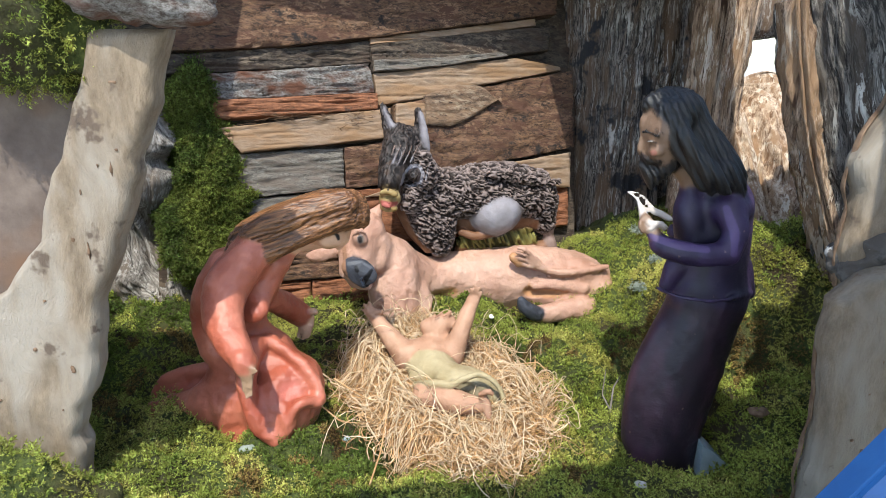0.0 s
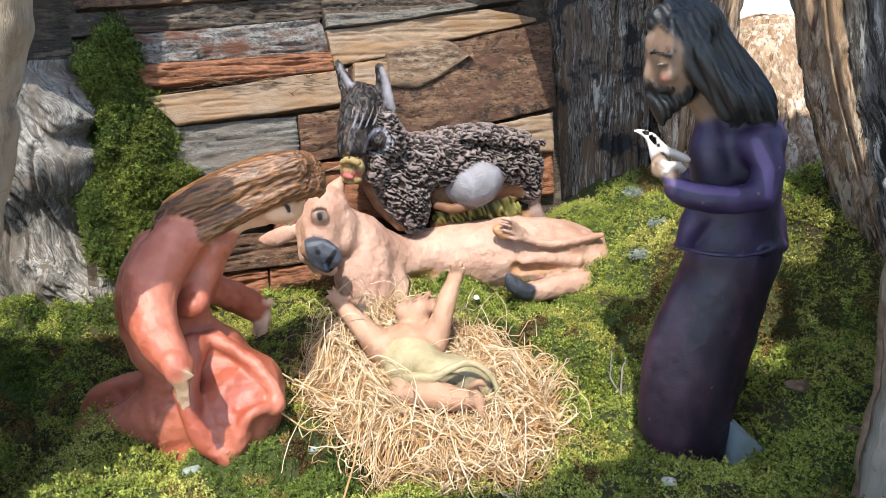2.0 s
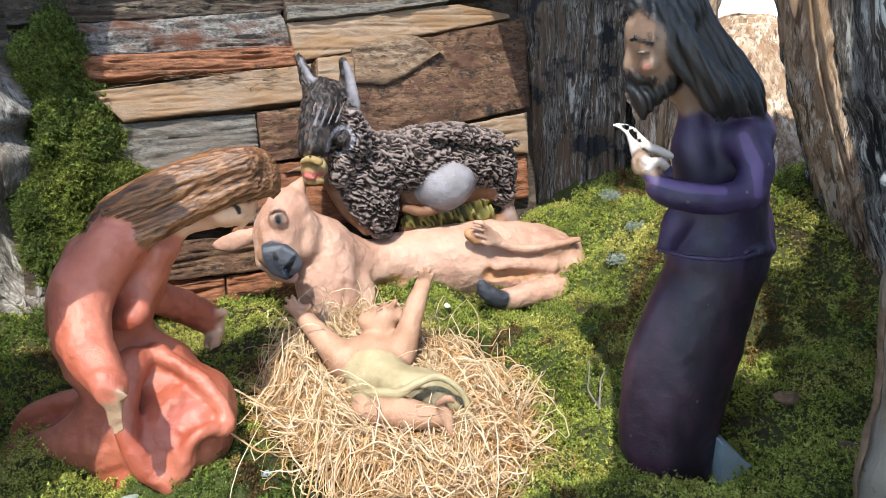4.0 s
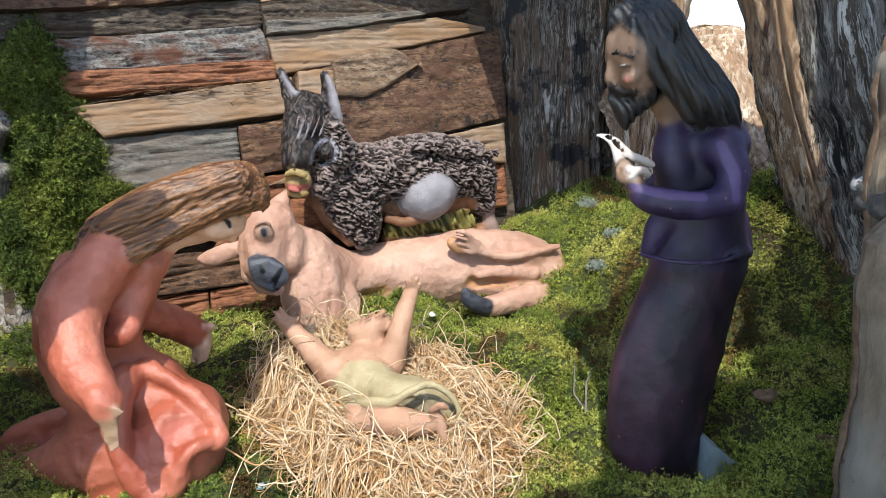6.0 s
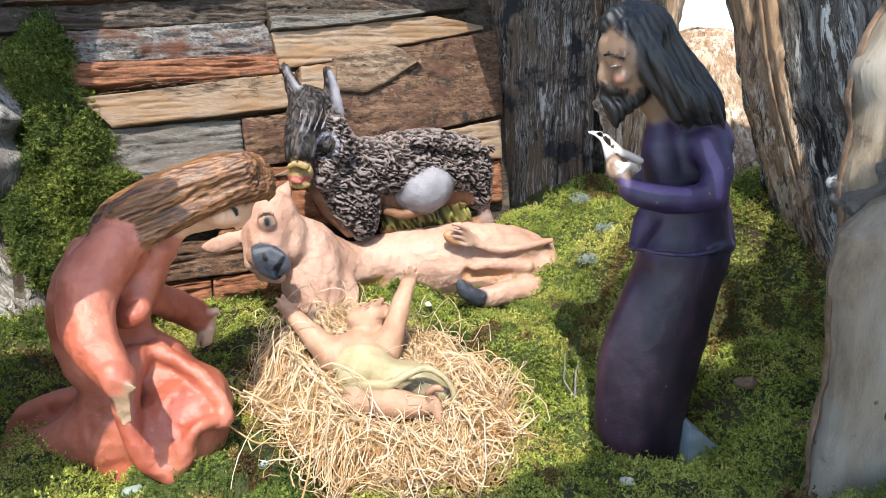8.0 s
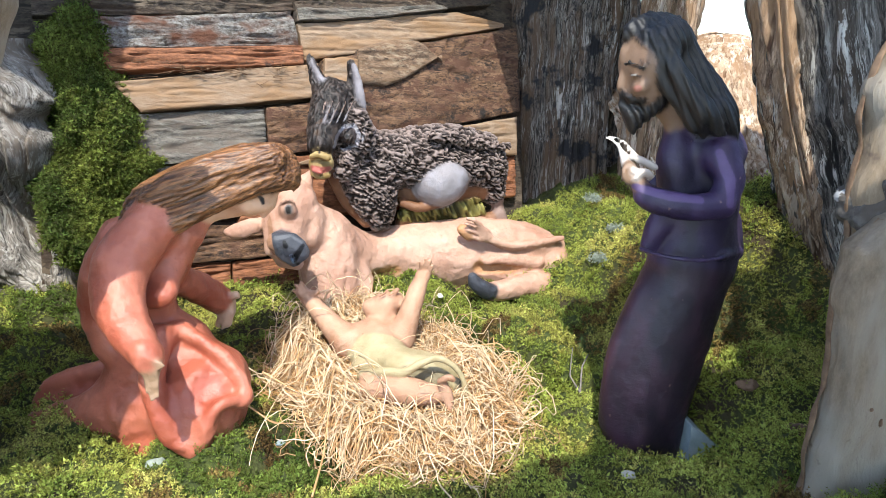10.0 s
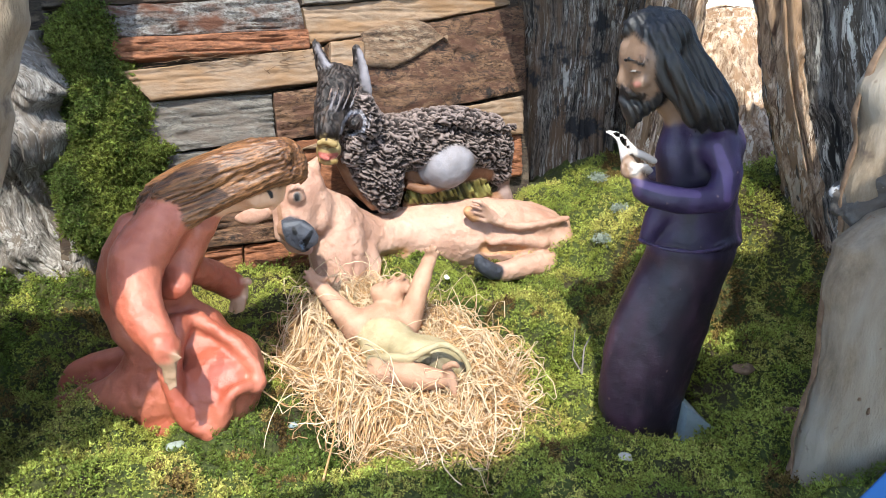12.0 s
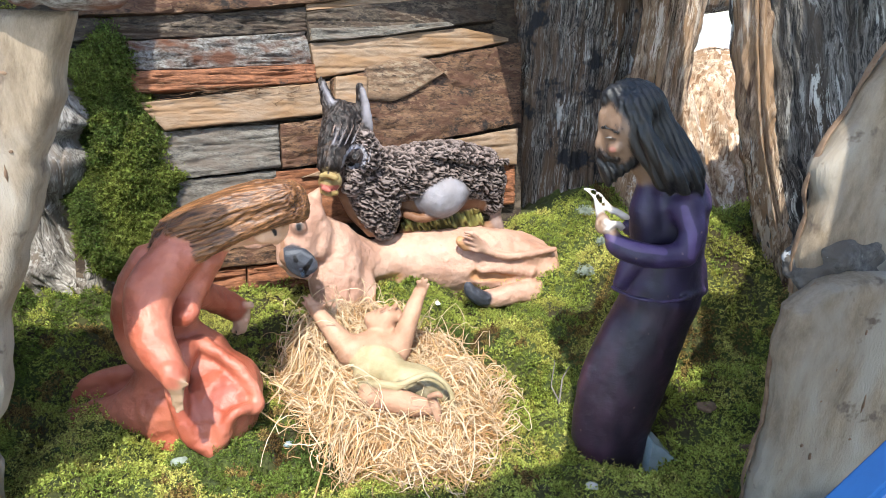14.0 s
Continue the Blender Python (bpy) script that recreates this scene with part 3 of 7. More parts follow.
def plank(name, ta, tb, ba, bb, bottom, top, material, proud):
    """A plank on the back wall: the ends of its top and bottom edges, their heights, and how far it stands out."""
    _seed[0] += 7
    s = _seed[0]
    rough = {"W_PALE": 0.0012}.get(material.name, 0.0024)
    if material is W_PALE:
        rough = 0.0012
    length = max(tb, bb) - min(ta, ba)
    tilt = 0.004 * math.sin(s * 1.7)

    def front(u, v):
        x = (ba + (bb - ba) * u) * (1 - v) + (ta + (tb - ta) * u) * v
        z = knots(bottom, u) * (1 - v) + knots(top, u) * v
        q = np.stack([x * 30, z * 160, np.full(x.size, s * 3.1)], 1)
        ragged = 0.0007 * vnoise(np.stack([x * 70, v * 3, np.full(x.size, s)], 1), s)
        edge = np.minimum(np.minimum(u * length, (1 - u) * length), np.minimum(v, 1 - v) * 0.04)
        bevel = np.clip(1 - edge / 0.0016, 0, 1) ** 2 * 0.0014
        out = proud + tilt * (v - 0.5) + rough * fbm(q, 3, s) - rough * 1.2 * np.clip(vnoise(q * np.array([0.4, 2.2, 1]), s + 3) - 0.35, 0, 1) * 3 - bevel
        out = out - 0.0055 * np.clip(1 - 6 * np.abs(vnoise(np.stack([x * 12, z * 190, np.full(x.size, s * 1.7)], 1), s + 9)), 0, 1) * np.clip(0.3 + 1.6 * vnoise(np.stack([x * 25, z * 40, x * 0], 1), s + 10), 0, 1) * (1 if rough > 0.002 else 0.35)
        p = on_wall(x, z + ragged * np.where(np.abs(v - 0.5) > 0.4, 1, 0.4))
        return p + np.array(OUT)[None, :] * out[:, None]

    def back(u, v):
        x = (ba + (bb - ba) * u) * (1 - v) + (ta + (tb - ta) * u) * v
        return on_wall(x, knots(bottom, u) * (1 - v) + knots(top, u) * v, -0.012)
    return part(name, panel(name, front, back, max(24, int(length / 0.0026)), 30), material, wall_back)


plank("beam", -0.4059, 0.1952, -0.4029, 0.1957, [0.4429, 0.4532, 0.4707, 0.4932, 0.5139], [0.5662, 0.5833, 0.5951, 0.6066, 0.6181], W_BROWN, 0.0220)
plank("plank", -0.4098, -0.1209, -0.4099, -0.1192, [0.4155, 0.4187, 0.4224, 0.4266, 0.4312], [0.4413, 0.4459, 0.4519, 0.4582, 0.4646], W_DARK, 0.0080)
plank("plank", -0.3641, -0.1244, -0.3592, -0.1139, [0.3778, 0.3794, 0.3807, 0.3826, 0.3854], [0.413, 0.4178, 0.4208, 0.4238, 0.4294], W_LICHEN, 0.0150)
plank("plank", -0.3534, -0.1121, -0.3352, -0.1103, [0.3499, 0.3518, 0.3538, 0.3563, 0.3588], [0.3761, 0.3777, 0.3795, 0.3815, 0.3836], W_RED, 0.0190)
plank("plank", -0.3352, -0.0925, -0.3054, -0.0925, [0.2999, 0.3032, 0.3065, 0.3097, 0.3129], [0.3362, 0.3413, 0.3469, 0.3534, 0.3583], W_PALE, 0.0230)
plank("plank", -0.3242, -0.1622, -0.3243, -0.1605, [0.235, 0.2362, 0.2375, 0.2393, 0.2411], [0.2984, 0.2994, 0.3003, 0.3007, 0.3011], W_GREY, 0.0150)
plank("plank", -0.1209, 0.1599, -0.1209, 0.1599, [0.4593, 0.4679, 0.4765, 0.4854, 0.4943], [0.4698, 0.4787, 0.4876, 0.4978, 0.5079], W_PALE, 0.0120)
plank("plank", -0.1209, 0.1859, -0.1174, 0.1818, [0.4153, 0.4223, 0.4325, 0.4439, 0.4517], [0.4575, 0.4685, 0.478, 0.4868, 0.493], W_DARK, 0.0170)
plank("plank", -0.1174, 0.0950, -0.1156, 0.1053, [0.4153, 0.4195, 0.425, 0.4332, 0.4414], [0.433, 0.4352, 0.4379, 0.4425, 0.447], W_GREY, 0.0210)
plank("plank", -0.1165, 0.2072, -0.1086, 0.2072, [0.3641, 0.3759, 0.3926, 0.4059, 0.4182], [0.4136, 0.4196, 0.4307, 0.4388, 0.4242], W_PALE, 0.0150)
plank("plank", -0.0872, 0.2274, -0.0871, 0.2314, [0.3064, 0.2577, 0.2646, 0.2733, 0.2841], [0.3618, 0.3774, 0.3912, 0.4038, 0.4162], W_BROWN, 0.0200)
plank("plank", -0.1605, -0.0227, -0.1571, -0.0131, [0.2382, 0.2411, 0.2442, 0.2498, 0.2553], [0.3011, 0.3044, 0.3078, 0.312, 0.3164], W_BROWN, 0.0160)
plank("plank", -0.0131, 0.2258, -0.1312, 0.2261, [0.224, 0.2194, 0.2161, 0.2152, 0.2143], [0.2553, 0.259, 0.263, 0.2692, 0.2754], W_PALE, 0.0170)
plank("plank", -0.1656, 0.2262, -0.1990, 0.2265, [0.1521, 0.1498, 0.1475, 0.1468, 0.1462], [0.2354, 0.237, 0.2288, 0.2206, 0.2123], W_RED, 0.0090)
plank("plank", -0.3391, -0.1656, -0.3392, -0.1656, [0.1673, 0.1666, 0.1659, 0.1658, 0.1659], [0.2321, 0.2333, 0.2346, 0.2359, 0.2371], W_GREY, 0.0120)
plank("plank", -0.3095, -0.0779, -0.3095, -0.0778, [0.1148, 0.111, 0.1073, 0.1051, 0.103], [0.16, 0.1559, 0.1521, 0.1523, 0.1525], W_BROWN, 0.0140)
plank("plank", -0.3393, -0.2089, -0.3394, -0.2089, [0.0822, 0.0782, 0.0743, 0.0709, 0.0676], [0.1187, 0.1153, 0.1119, 0.1086, 0.1053], W_RED, 0.0100)
plank("plank", -0.2064, -0.0596, -0.2064, -0.0595, [0.063, 0.0596, 0.0562, 0.0534, 0.0508], [0.105, 0.1034, 0.1018, 0.1003, 0.0989], W_RED, 0.0130)
plank("plank", -0.0854, -0.0396, -0.0871, -0.0377, [0.3154, 0.3139, 0.3126, 0.313, 0.3133], [0.3635, 0.3651, 0.3664, 0.3644, 0.3625], W_PALE, 0.0300)



def bark_shield():
    """A leaf-shaped offcut nailed over the planks, its point to the right."""
    def front(u, v):
        x = -0.038 + 0.128 * u
        top = 0.377 + 0.016 * np.sin(np.clip(u * 1.15, 0, 1) * 2.6) - 0.024 * np.clip((u - 0.72) / 0.28, 0, 1) ** 1.4
        low = 0.330 - 0.004 * np.sin(u * 3) + 0.042 * np.clip((u - 0.30) / 0.70, 0, 1) ** 1.3
        z = low + (top - low) * v
        q = np.stack([x * 35, z * 170, x * 0], 1)
        rim = np.clip(np.minimum(np.minimum(v, 1 - v) * 12, u * 30), 0, 1)
        out = 0.0235 + 0.0035 * np.sqrt(rim) + 0.0016 * fbm(q, 3, 77)
        return on_wall(x, z) + np.array(OUT)[None, :] * out[:, None]

    def back(u, v):
        return front(u, v) - np.array(OUT)[None, :] * 0.010
    return solid("bark_shield", front, back, 90, 36)


part("bark_shield", bark_shield(), W_OFFCUT, wall_back, "pointed grey-brown sawn offcut")


# ---- old wood at the right ----
def trunk(name, axis, rx, ry, z0, z1, seed, nu=150, nv=190, rib=0.010, jag=0.0, slant=0.0, close=0.0, foot=0.0):
    """An upright piece of split root wood with deep ribs. axis(v) gives the middle's x and y."""
    def surface(u, v):
        a = u * 2 * math.pi
        cx, cy = axis(v)
        z = z0 + (z1 - z0) * v
        c, s = np.cos(a), np.sin(a)
        shut = np.sqrt(np.clip(1 - (np.clip(v - 1 + close, 0, 1) / close) ** 2, 0.0004, 1)) if close else 1.0
        if foot:
            shut = np.sqrt(np.clip(1 - (np.clip(foot - v, 0, 1) / foot) ** 2, 0.0004, 1))
        x, y = cx + rx * c * shut, cy + ry * s * shut
        z = z + slant * c * shut * v ** 3
        warp = 0.5 * vnoise(np.stack([c * 1.5, s * 1.5, z * 6], 1), seed)
        ribs = vnoise(np.stack([c * 5 + warp, s * 5 + warp, z * 2.5], 1), seed + 1) + 0.55 * (1 - 2 * np.abs(vnoise(np.stack([c * 14 + warp, s * 14, z * 4.5], 1), seed + 2))) - 0.35 * np.clip(3 * np.abs(vnoise(np.stack([c * 27 + warp, s * 27, z * 8], 1), seed + 8)), 0, 1)
        crack = np.clip(1 - 7 * np.abs(vnoise(np.stack([c * 8 + 2 * warp, s * 8 + 2 * warp, z * 2.2], 1), seed + 11)), 0, 1) * np.clip(0.4 + 1.5 * vnoise(np.stack([c * 3, s * 3, z * 7], 1), seed + 12), 0, 1)
        fine = vnoise(np.stack([x * 190, y * 190, z * 14], 1), seed + 3) + 0.5 * vnoise(np.stack([x * 380, y * 380, z * 30], 1), seed + 4)
        out = (rib * ribs + 0.0034 * fine - 1.0 * rib * crack) * np.clip(shut * 1.2, 0.1, 1)
        z = z + jag * v ** 3 * np.abs(vnoise(np.stack([c * 3.5, s * 3.5, c * 0 + seed], 1), seed + 6)) + 0.3 * jag * v ** 6 * vnoise(np.stack([c * 14, s * 14, c * 0], 1), seed + 7)
        return np.stack([x + c * out, y + s * out, z], 1)
    me = grid_mesh(name, surface, nu, nv)
    return me


root = thing("old_root_wood", "grey weathered ribbed root wood standing behind the moss", "root wood")
part("trunk", trunk("trunk", lambda v: (0.345 + 0.0 * v, 1.37 + 0.0 * v), 0.135, 0.112, -0.02, 0.75, 5, nu=260, nv=220, rib=0.013), DRIFT, root)
part("split_edge", trunk("split_edge", lambda v: (0.440 + 0.046 * v, 1.19 + 0.02 * v), 0.044, 0.05, 0.0, 0.66, 9, nu=150, rib=0.011), DRIFT_WARM, root, "warm brown split edge of the wood")

stump = thing("split_stump", "warm split stump leaning below the gap, sunlight put into its colour", "stump")
part("wood", trunk("wood", lambda v: (0.575 - 0.040 * v, 1.04 + 0.25 * v), 0.135, 0.085, -0.02, 0.372, 14, nu=260, nv=220, rib=0.017, jag=0.05, slant=0.06, close=0.10), DRIFT_SUNLIT, stump)

lintel = thing("wood_lintel", "dark weathered root bridging the bright gap", "root wood")
part("wood", trunk("wood", lambda v: (0.54 + 0.0 * v, 1.36 + 0.0 * v), 0.15, 0.06, 0.474, 0.75, 23, nu=160, nv=80, rib=0.010, foot=0.14), DRIFT, lintel)

old_trunk = thing("leaning_trunk", "pale streaked weathered trunk leaning inward, dark bark patches", "tree trunk")
TRUNK_LEFT = (0.59, 0.56, 0.53, 0.498, 0.474, 0.450, 0.430, 0.415, 0.404)
part("split_edge", trunk("split_edge", lambda v: (knots(TRUNK_LEFT, v) + 0.009, 0.850 + 0.02 * v), 0.012, 0.034, -0.02, 0.505, 37, nu=90, rib=0.006), DRIFT_WARM, old_trunk, "warm brown split edge")
part("wood", trunk("wood", lambda v: (knots(TRUNK_LEFT, v) + 0.15, 0.865 + 0.02 * v), 0.150, 0.095, -0.02, 0.505, 31, nu=270, nv=200, rib=0.010), TRUNK, old_trunk)


# ---- sawn slabs at the sides ----
def slab(name, zs, left, right, y0, thick, material, parent, seed, slope=0.0):
    """A flat sawn slab with a wavy outline and rounded edges; its sides at the heights zs."""
    def face(u, v, back=False):
        z = zs[0] + (zs[-1] - zs[0]) * v
        xl, xr = np.interp(z, zs, left), np.interp(z, zs, right)
        wob = 0.0022 * vnoise(np.stack([z * 70, u * 0 + seed, u * 0], 1), seed) + 0.003 * vnoise(np.stack([z * 25, u * 0 + seed, u * 0], 1), seed + 5)
        xr, xl = xr + wob, xl - wob
        x = xl + (xr - xl) * u
        edge = np.minimum(np.minimum(x - xl, xr - x), np.minimum(z - zs[0], zs[-1] - z))
        r = 0.010
        bevel = r * (1 - np.sqrt(np.clip(1 - np.clip(1 - edge / r, 0, 1) ** 2, 0, 1)))
        p = np.stack([x, z * 0, z], 1)
        out = 0.0012 * fbm(p * 12, 2, seed) + 0.0006 * fbm(p * 60, 2, seed + 2)
        y = y0 + slope * (x - left[0]) + bevel - out + (thick - 2 * bevel if back else 0)
        return np.stack([x, y, z], 1)
    nz = 110
    return part(name, solid(name, lambda u, v: face(u, v), lambda u, v: face(u, v, True), 90, nz), material, parent)


left_slab = thing("sawn_slab", "tall beige sawn wood slab with wavy bark edge", "wood slab")
slab("face", [-0.02, 0.085, 0.1, 0.166, 0.204, 0.241, 0.286, 0.353, 0.403, 0.458], [-0.70, -0.66, -0.64, -0.56, -0.47, -0.384, -0.345, -0.321, -0.300, -0.279],
     [-0.345, -0.338, -0.340, -0.316, -0.309, -0.296, -0.278, -0.253, -0.232, -0.218], 0.572, 0.035, SLAB, left_slab, 61)
dark_slab = thing("sawn_slab", "dark brown slab behind the pale one, shade put into its colour", "wood slab")
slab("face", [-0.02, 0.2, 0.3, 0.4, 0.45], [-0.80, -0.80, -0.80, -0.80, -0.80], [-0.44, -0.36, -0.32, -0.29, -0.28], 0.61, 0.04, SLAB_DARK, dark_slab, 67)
low_slab = thing("sawn_slab", "low beige sawn slab with dark bark rim, beside the moss", "wood slab")
slab("face", [-0.02, 0.05, 0.081, 0.126, 0.172, 0.209, 0.24, 0.262, 0.272], [0.322, 0.326, 0.327, 0.332, 0.326, 0.324, 0.330, 0.353, 0.382],
     [0.70, 0.70, 0.70, 0.70, 0.68, 0.66, 0.64, 0.60, 0.56], 0.548, 0.030, SLAB, low_slab, 71)
high_slab = thing("sawn_slab", "upper beige sawn slab leaning outward", "wood slab")
slab("face", [0.0, 0.25, 0.277, 0.353, 0.415, 0.485, 0.62], [0.40, 0.352, 0.350, 0.347, 0.371, 0.405, 0.45], [0.60, 0.60, 0.60, 0.58, 0.56, 0.54, 0.52], 0.580, 0.03, SLAB, high_slab, 73)


def rim_of(parent, zs, xs, y0, radius, material, seed):
    """The bark along a slab's edge."""
    def surface(u, v):
        a = v * 2 * math.pi
        z = zs[0] + (zs[-1] - zs[0]) * u
        r = radius * (1 + 0.45 * vnoise(np.stack([z * 60, a * 0, a * 0 + seed], 1), seed))
        x = np.interp(z, zs, xs) + 0.003 * vnoise(np.stack([z * 45, a * 0, a * 0], 1), seed + 2)
        return np.stack([x + 0.6 * r * np.cos(a), y0 + 0.012 + 1.9 * r * np.sin(a) * 1.1, z + 0.0012 * vnoise(np.stack([z * 200, a * 3, a * 0], 1), seed)], 1)
    return part("bark_rim", grid_mesh("bark_rim", surface, 120, 14), material, parent, "narrow dark bark edge")


def lump(name, c, r, seed, material, parent=None, rough=0.25, scale=14, nu=70, nv=50, label=""):
    """An uneven boulder or knot of wood."""
    def surface(u, v):
        a, b = u * 2 * math.pi, (v - 0.5) * math.pi
        d = np.stack([np.cos(a) * np.cos(b), np.sin(a) * np.cos(b), np.sin(b)], 1)
        p = d * np.array(r)
        k = 1 + rough * fbm(p * scale + seed, 4, seed)
        return p * k[:, None] + np.array(c)
    return part(name, grid_mesh(name, surface, nu, nv), material, parent, label)


rim_of(low_slab, [-0.02, 0.05, 0.081, 0.126, 0.172, 0.209, 0.24, 0.262], [0.321, 0.325, 0.326, 0.331, 0.325, 0.323, 0.329, 0.352], 0.555, 0.0014, RIM, 81)
rim_of(high_slab, [0.24, 0.277, 0.353, 0.415, 0.485, 0.62], [0.352, 0.348, 0.345, 0.369, 0.403, 0.468], 0.587, 0.0014, RIM, 83)
# knots, borings and cracks in the sawn faces
for slab_of, y0, marks in ((left_slab, 0.572, ((-0.262, 0.418, 5), (-0.255, 0.39, 2), (-0.283, 0.352, 2), (-0.266, 0.365, 3), (-0.312, 0.29, 3), (-0.30, 0.33, 2), (-0.345, 0.235, 3), (-0.36, 0.19, 2), (-0.33, 0.17, 3), (-0.40, 0.14, 3), (-0.345, 0.13, 2))),
                           (low_slab, 0.548, ((0.372, 0.146, 4), (0.365, 0.160, 2), (0.372, 0.19, 2), (0.402, 0.12, 3), (0.358, 0.115, 2), (0.39, 0.225, 2), (0.43, 0.165, 3)))):
    for i, (x, z, r) in enumerate(marks):
        lump("knot", (x, y0 - 0.0005, z), (r * 0.0006, 0.0010, r * 0.0004 * (1 + i % 3)), i, RIM, slab_of, rough=0.5, scale=300, nu=14, nv=10)
for slab_of, x, y0, z, ln, tilt in ((left_slab, -0.272, 0.571, 0.349, 0.013, 0.25), (left_slab, -0.30, 0.571, 0.279, 0.016, 0.35), (low_slab, 0.368, 0.547, 0.103, 0.010, -0.4), (low_slab, 0.405, 0.547, 0.155, 0.02, 0.5)):
    lump("crack", (x, y0, z), (0.0011, 0.0014, ln * 0.6), 3, RIM, slab_of, rough=0.5, scale=160, nu=10, nv=18)
def root_face(u, v, deep=0.0):
    """The upright root behind the tall slab: a broad flaring foot, narrowing upward, with fibres that swirl."""
    z = -0.03 + 0.42 * v
    right = np.interp(z, [0, 0.10, 0.14, 0.18, 0.22, 0.27, 0.32, 0.39], [-0.275, -0.300, -0.345, -0.398, -0.405, -0.392, -0.385, -0.41])
    p = np.stack([u * 2.2, v * 6, u * 0 + 5], 1)
    x = -0.80 + (right + 0.012 * vnoise(np.stack([z * 40, z * 0, z * 0], 1), 51) + 0.80) * u
    edge = np.clip((1 - u) / 0.10, 0, 1)
    y = 0.945 - 0.022 * np.exp(-((z - 0.02) / 0.09) ** 2) + 0.05 * (1 - np.sqrt(1 - (1 - edge) ** 2)) - 0.02 * vnoise(p, 52) - 0.012 * np.exp(-((z - 0.27) / 0.05) ** 2)
    bend = 0.020 * vnoise(np.stack([x * 14, z * 14, x * 0], 1), 53)
    q = np.stack([(x + bend) * 150 + z * 30, (z + 1.4 * bend) * 34, x * 0], 1)
    y = y - 0.0045 * fbm(q, 3, 54) - 0.010 * fbm(np.stack([x * 26, z * 22, x * 0], 1), 2, 57) + 0.008 * np.clip(1 - 6 * np.abs(vnoise(q * 0.35, 55)), 0, 1)
    return np.stack([x, y + deep, z], 1)


root_left = part("root_wood", solid("root_wood", root_face, lambda u, v: root_face(u, v, 0.05), 260, 240), DRIFT_PALE)
tagged(root_left, "pale grey fibrous root standing behind the slab", "root wood")
knot = lump("grey_knot", (0.385, 0.590, 0.268), (0.045, 0.03, 0.030), 5, KNOT, rough=0.35, scale=30)
tagged(knot, "grey weathered knot wedged between two slabs", "knot")
bark_top = lump("bark_piece", (-0.235, 0.572, 0.488), (0.065, 0.03, 0.030), 8, W_LICHEN, rough=0.3, scale=30)
tagged(bark_top, "pale lichen-covered bark piece on the slab", "bark")

# blue board along the front
bm = bmesh.new()
bmesh.ops.create_cube(bm, size=1.0, matrix=pose(0.323, 0.365, 0.196, 0, 35.5, 0) @ Matrix.Diagonal((0.16, 0.022, 0.50, 1)))
bmesh.ops.bevel(bm, geom=list(bm.edges), offset=0.003, segments=2, affect="EDGES")
blue = tagged(part("blue_board", bm, BLUE), "bright blue painted board across the front edge", "board")


# ---- walls that close the grotto, and unseen roof pieces that shape its shade ----
def block(name, low, high, material, label, category):
    bm = bmesh.new()
    s = [b - a for a, b in zip(low, high)]
    bmesh.ops.create_cube(bm, size=1.0, matrix=Matrix.Translation([(a + b) / 2 for a, b in zip(low, high)]) @ Matrix.Diagonal((*s, 1)))
    bmesh.ops.bevel(bm, geom=list(bm.edges), offset=0.01, segments=2, affect="EDGES")
    return tagged(part(name, bm, material), label, category, kind="structure")


block("wall_west", (-0.90, 0.45, -0.03), (-0.82, 1.75, 0.42), PLASTER, "rough grotto side wall", "wall")
block("wall_north", (-0.90, 1.10, -0.03), (-0.36, 1.16, 0.66), W_DARK, "dark rough wall behind the moss and roots", "wall")
block("wall_east", (0.86, 0.45, -0.03), (0.94, 1.02, 0.42), PLASTER, "rough grotto side wall", "wall")
def shade_roof(rim, z0=0.545, z1=0.60):
    """An unseen roof piece over the outline rim, added to block the sun."""
    bm = bmesh.new()
    low = [bm.verts.new((x, y, z0)) for x, y in rim]
    high = [bm.verts.new((x, y, z1)) for x, y in rim]
    bm.faces.new(low[::-1]), bm.faces.new(high)
    for i in range(len(rim)):
        j = (i + 1) % len(rim)
        bm.faces.new((low[i], low[j], high[j], high[i]))
    bmesh.ops.bevel(bm, geom=list(bm.edges), offset=0.008, segments=2, affect="EDGES")
    bmesh.ops.recalc_face_normals(bm, faces=bm.faces)
    return bm


# Unseen roof, added to shade the standing statue and the right slabs.
tagged(part("shade_front", shade_roof([(-0.24, 0.15), (0.58, 0.15), (0.58, 0.51), (0.345, 0.51), (0.33, 0.34), (0.27, 0.34), (0.262, 0.57), (0.24, 0.585), (0.190, 0.58), (0.188, 0.55), (0.182, 0.525), (0.176, 0.45), (0.160, 0.34), (0.12, 0.25), (0.04, 0.22), (-0.06, 0.205), (-0.14, 0.215), (-0.24, 0.19)], 0.60, 0.65), PLASTER), "unseen roof piece added to shade the front right", "ceiling", kind="structure")
# Unseen roof, added to shade the upper wall, root wood and leaning trunk.
tagged(part("ceiling", shade_roof([(-0.93, 0.74), (-0.47, 0.75), (-0.40, 0.765), (-0.36, 0.775), (-0.315, 1.00), (0.165, 1.13), (0.20, 0.90), (0.43, 0.80), (0.44, 0.58), (0.66, 0.56), (0.66, 0.77), (0.45, 0.81), (0.44, 1.30), (0.43, 1.75), (-0.93, 1.75)], 0.64, 0.70), PLASTER), "unseen roof piece added to shade the back and the trunk", "ceiling", kind="structure")

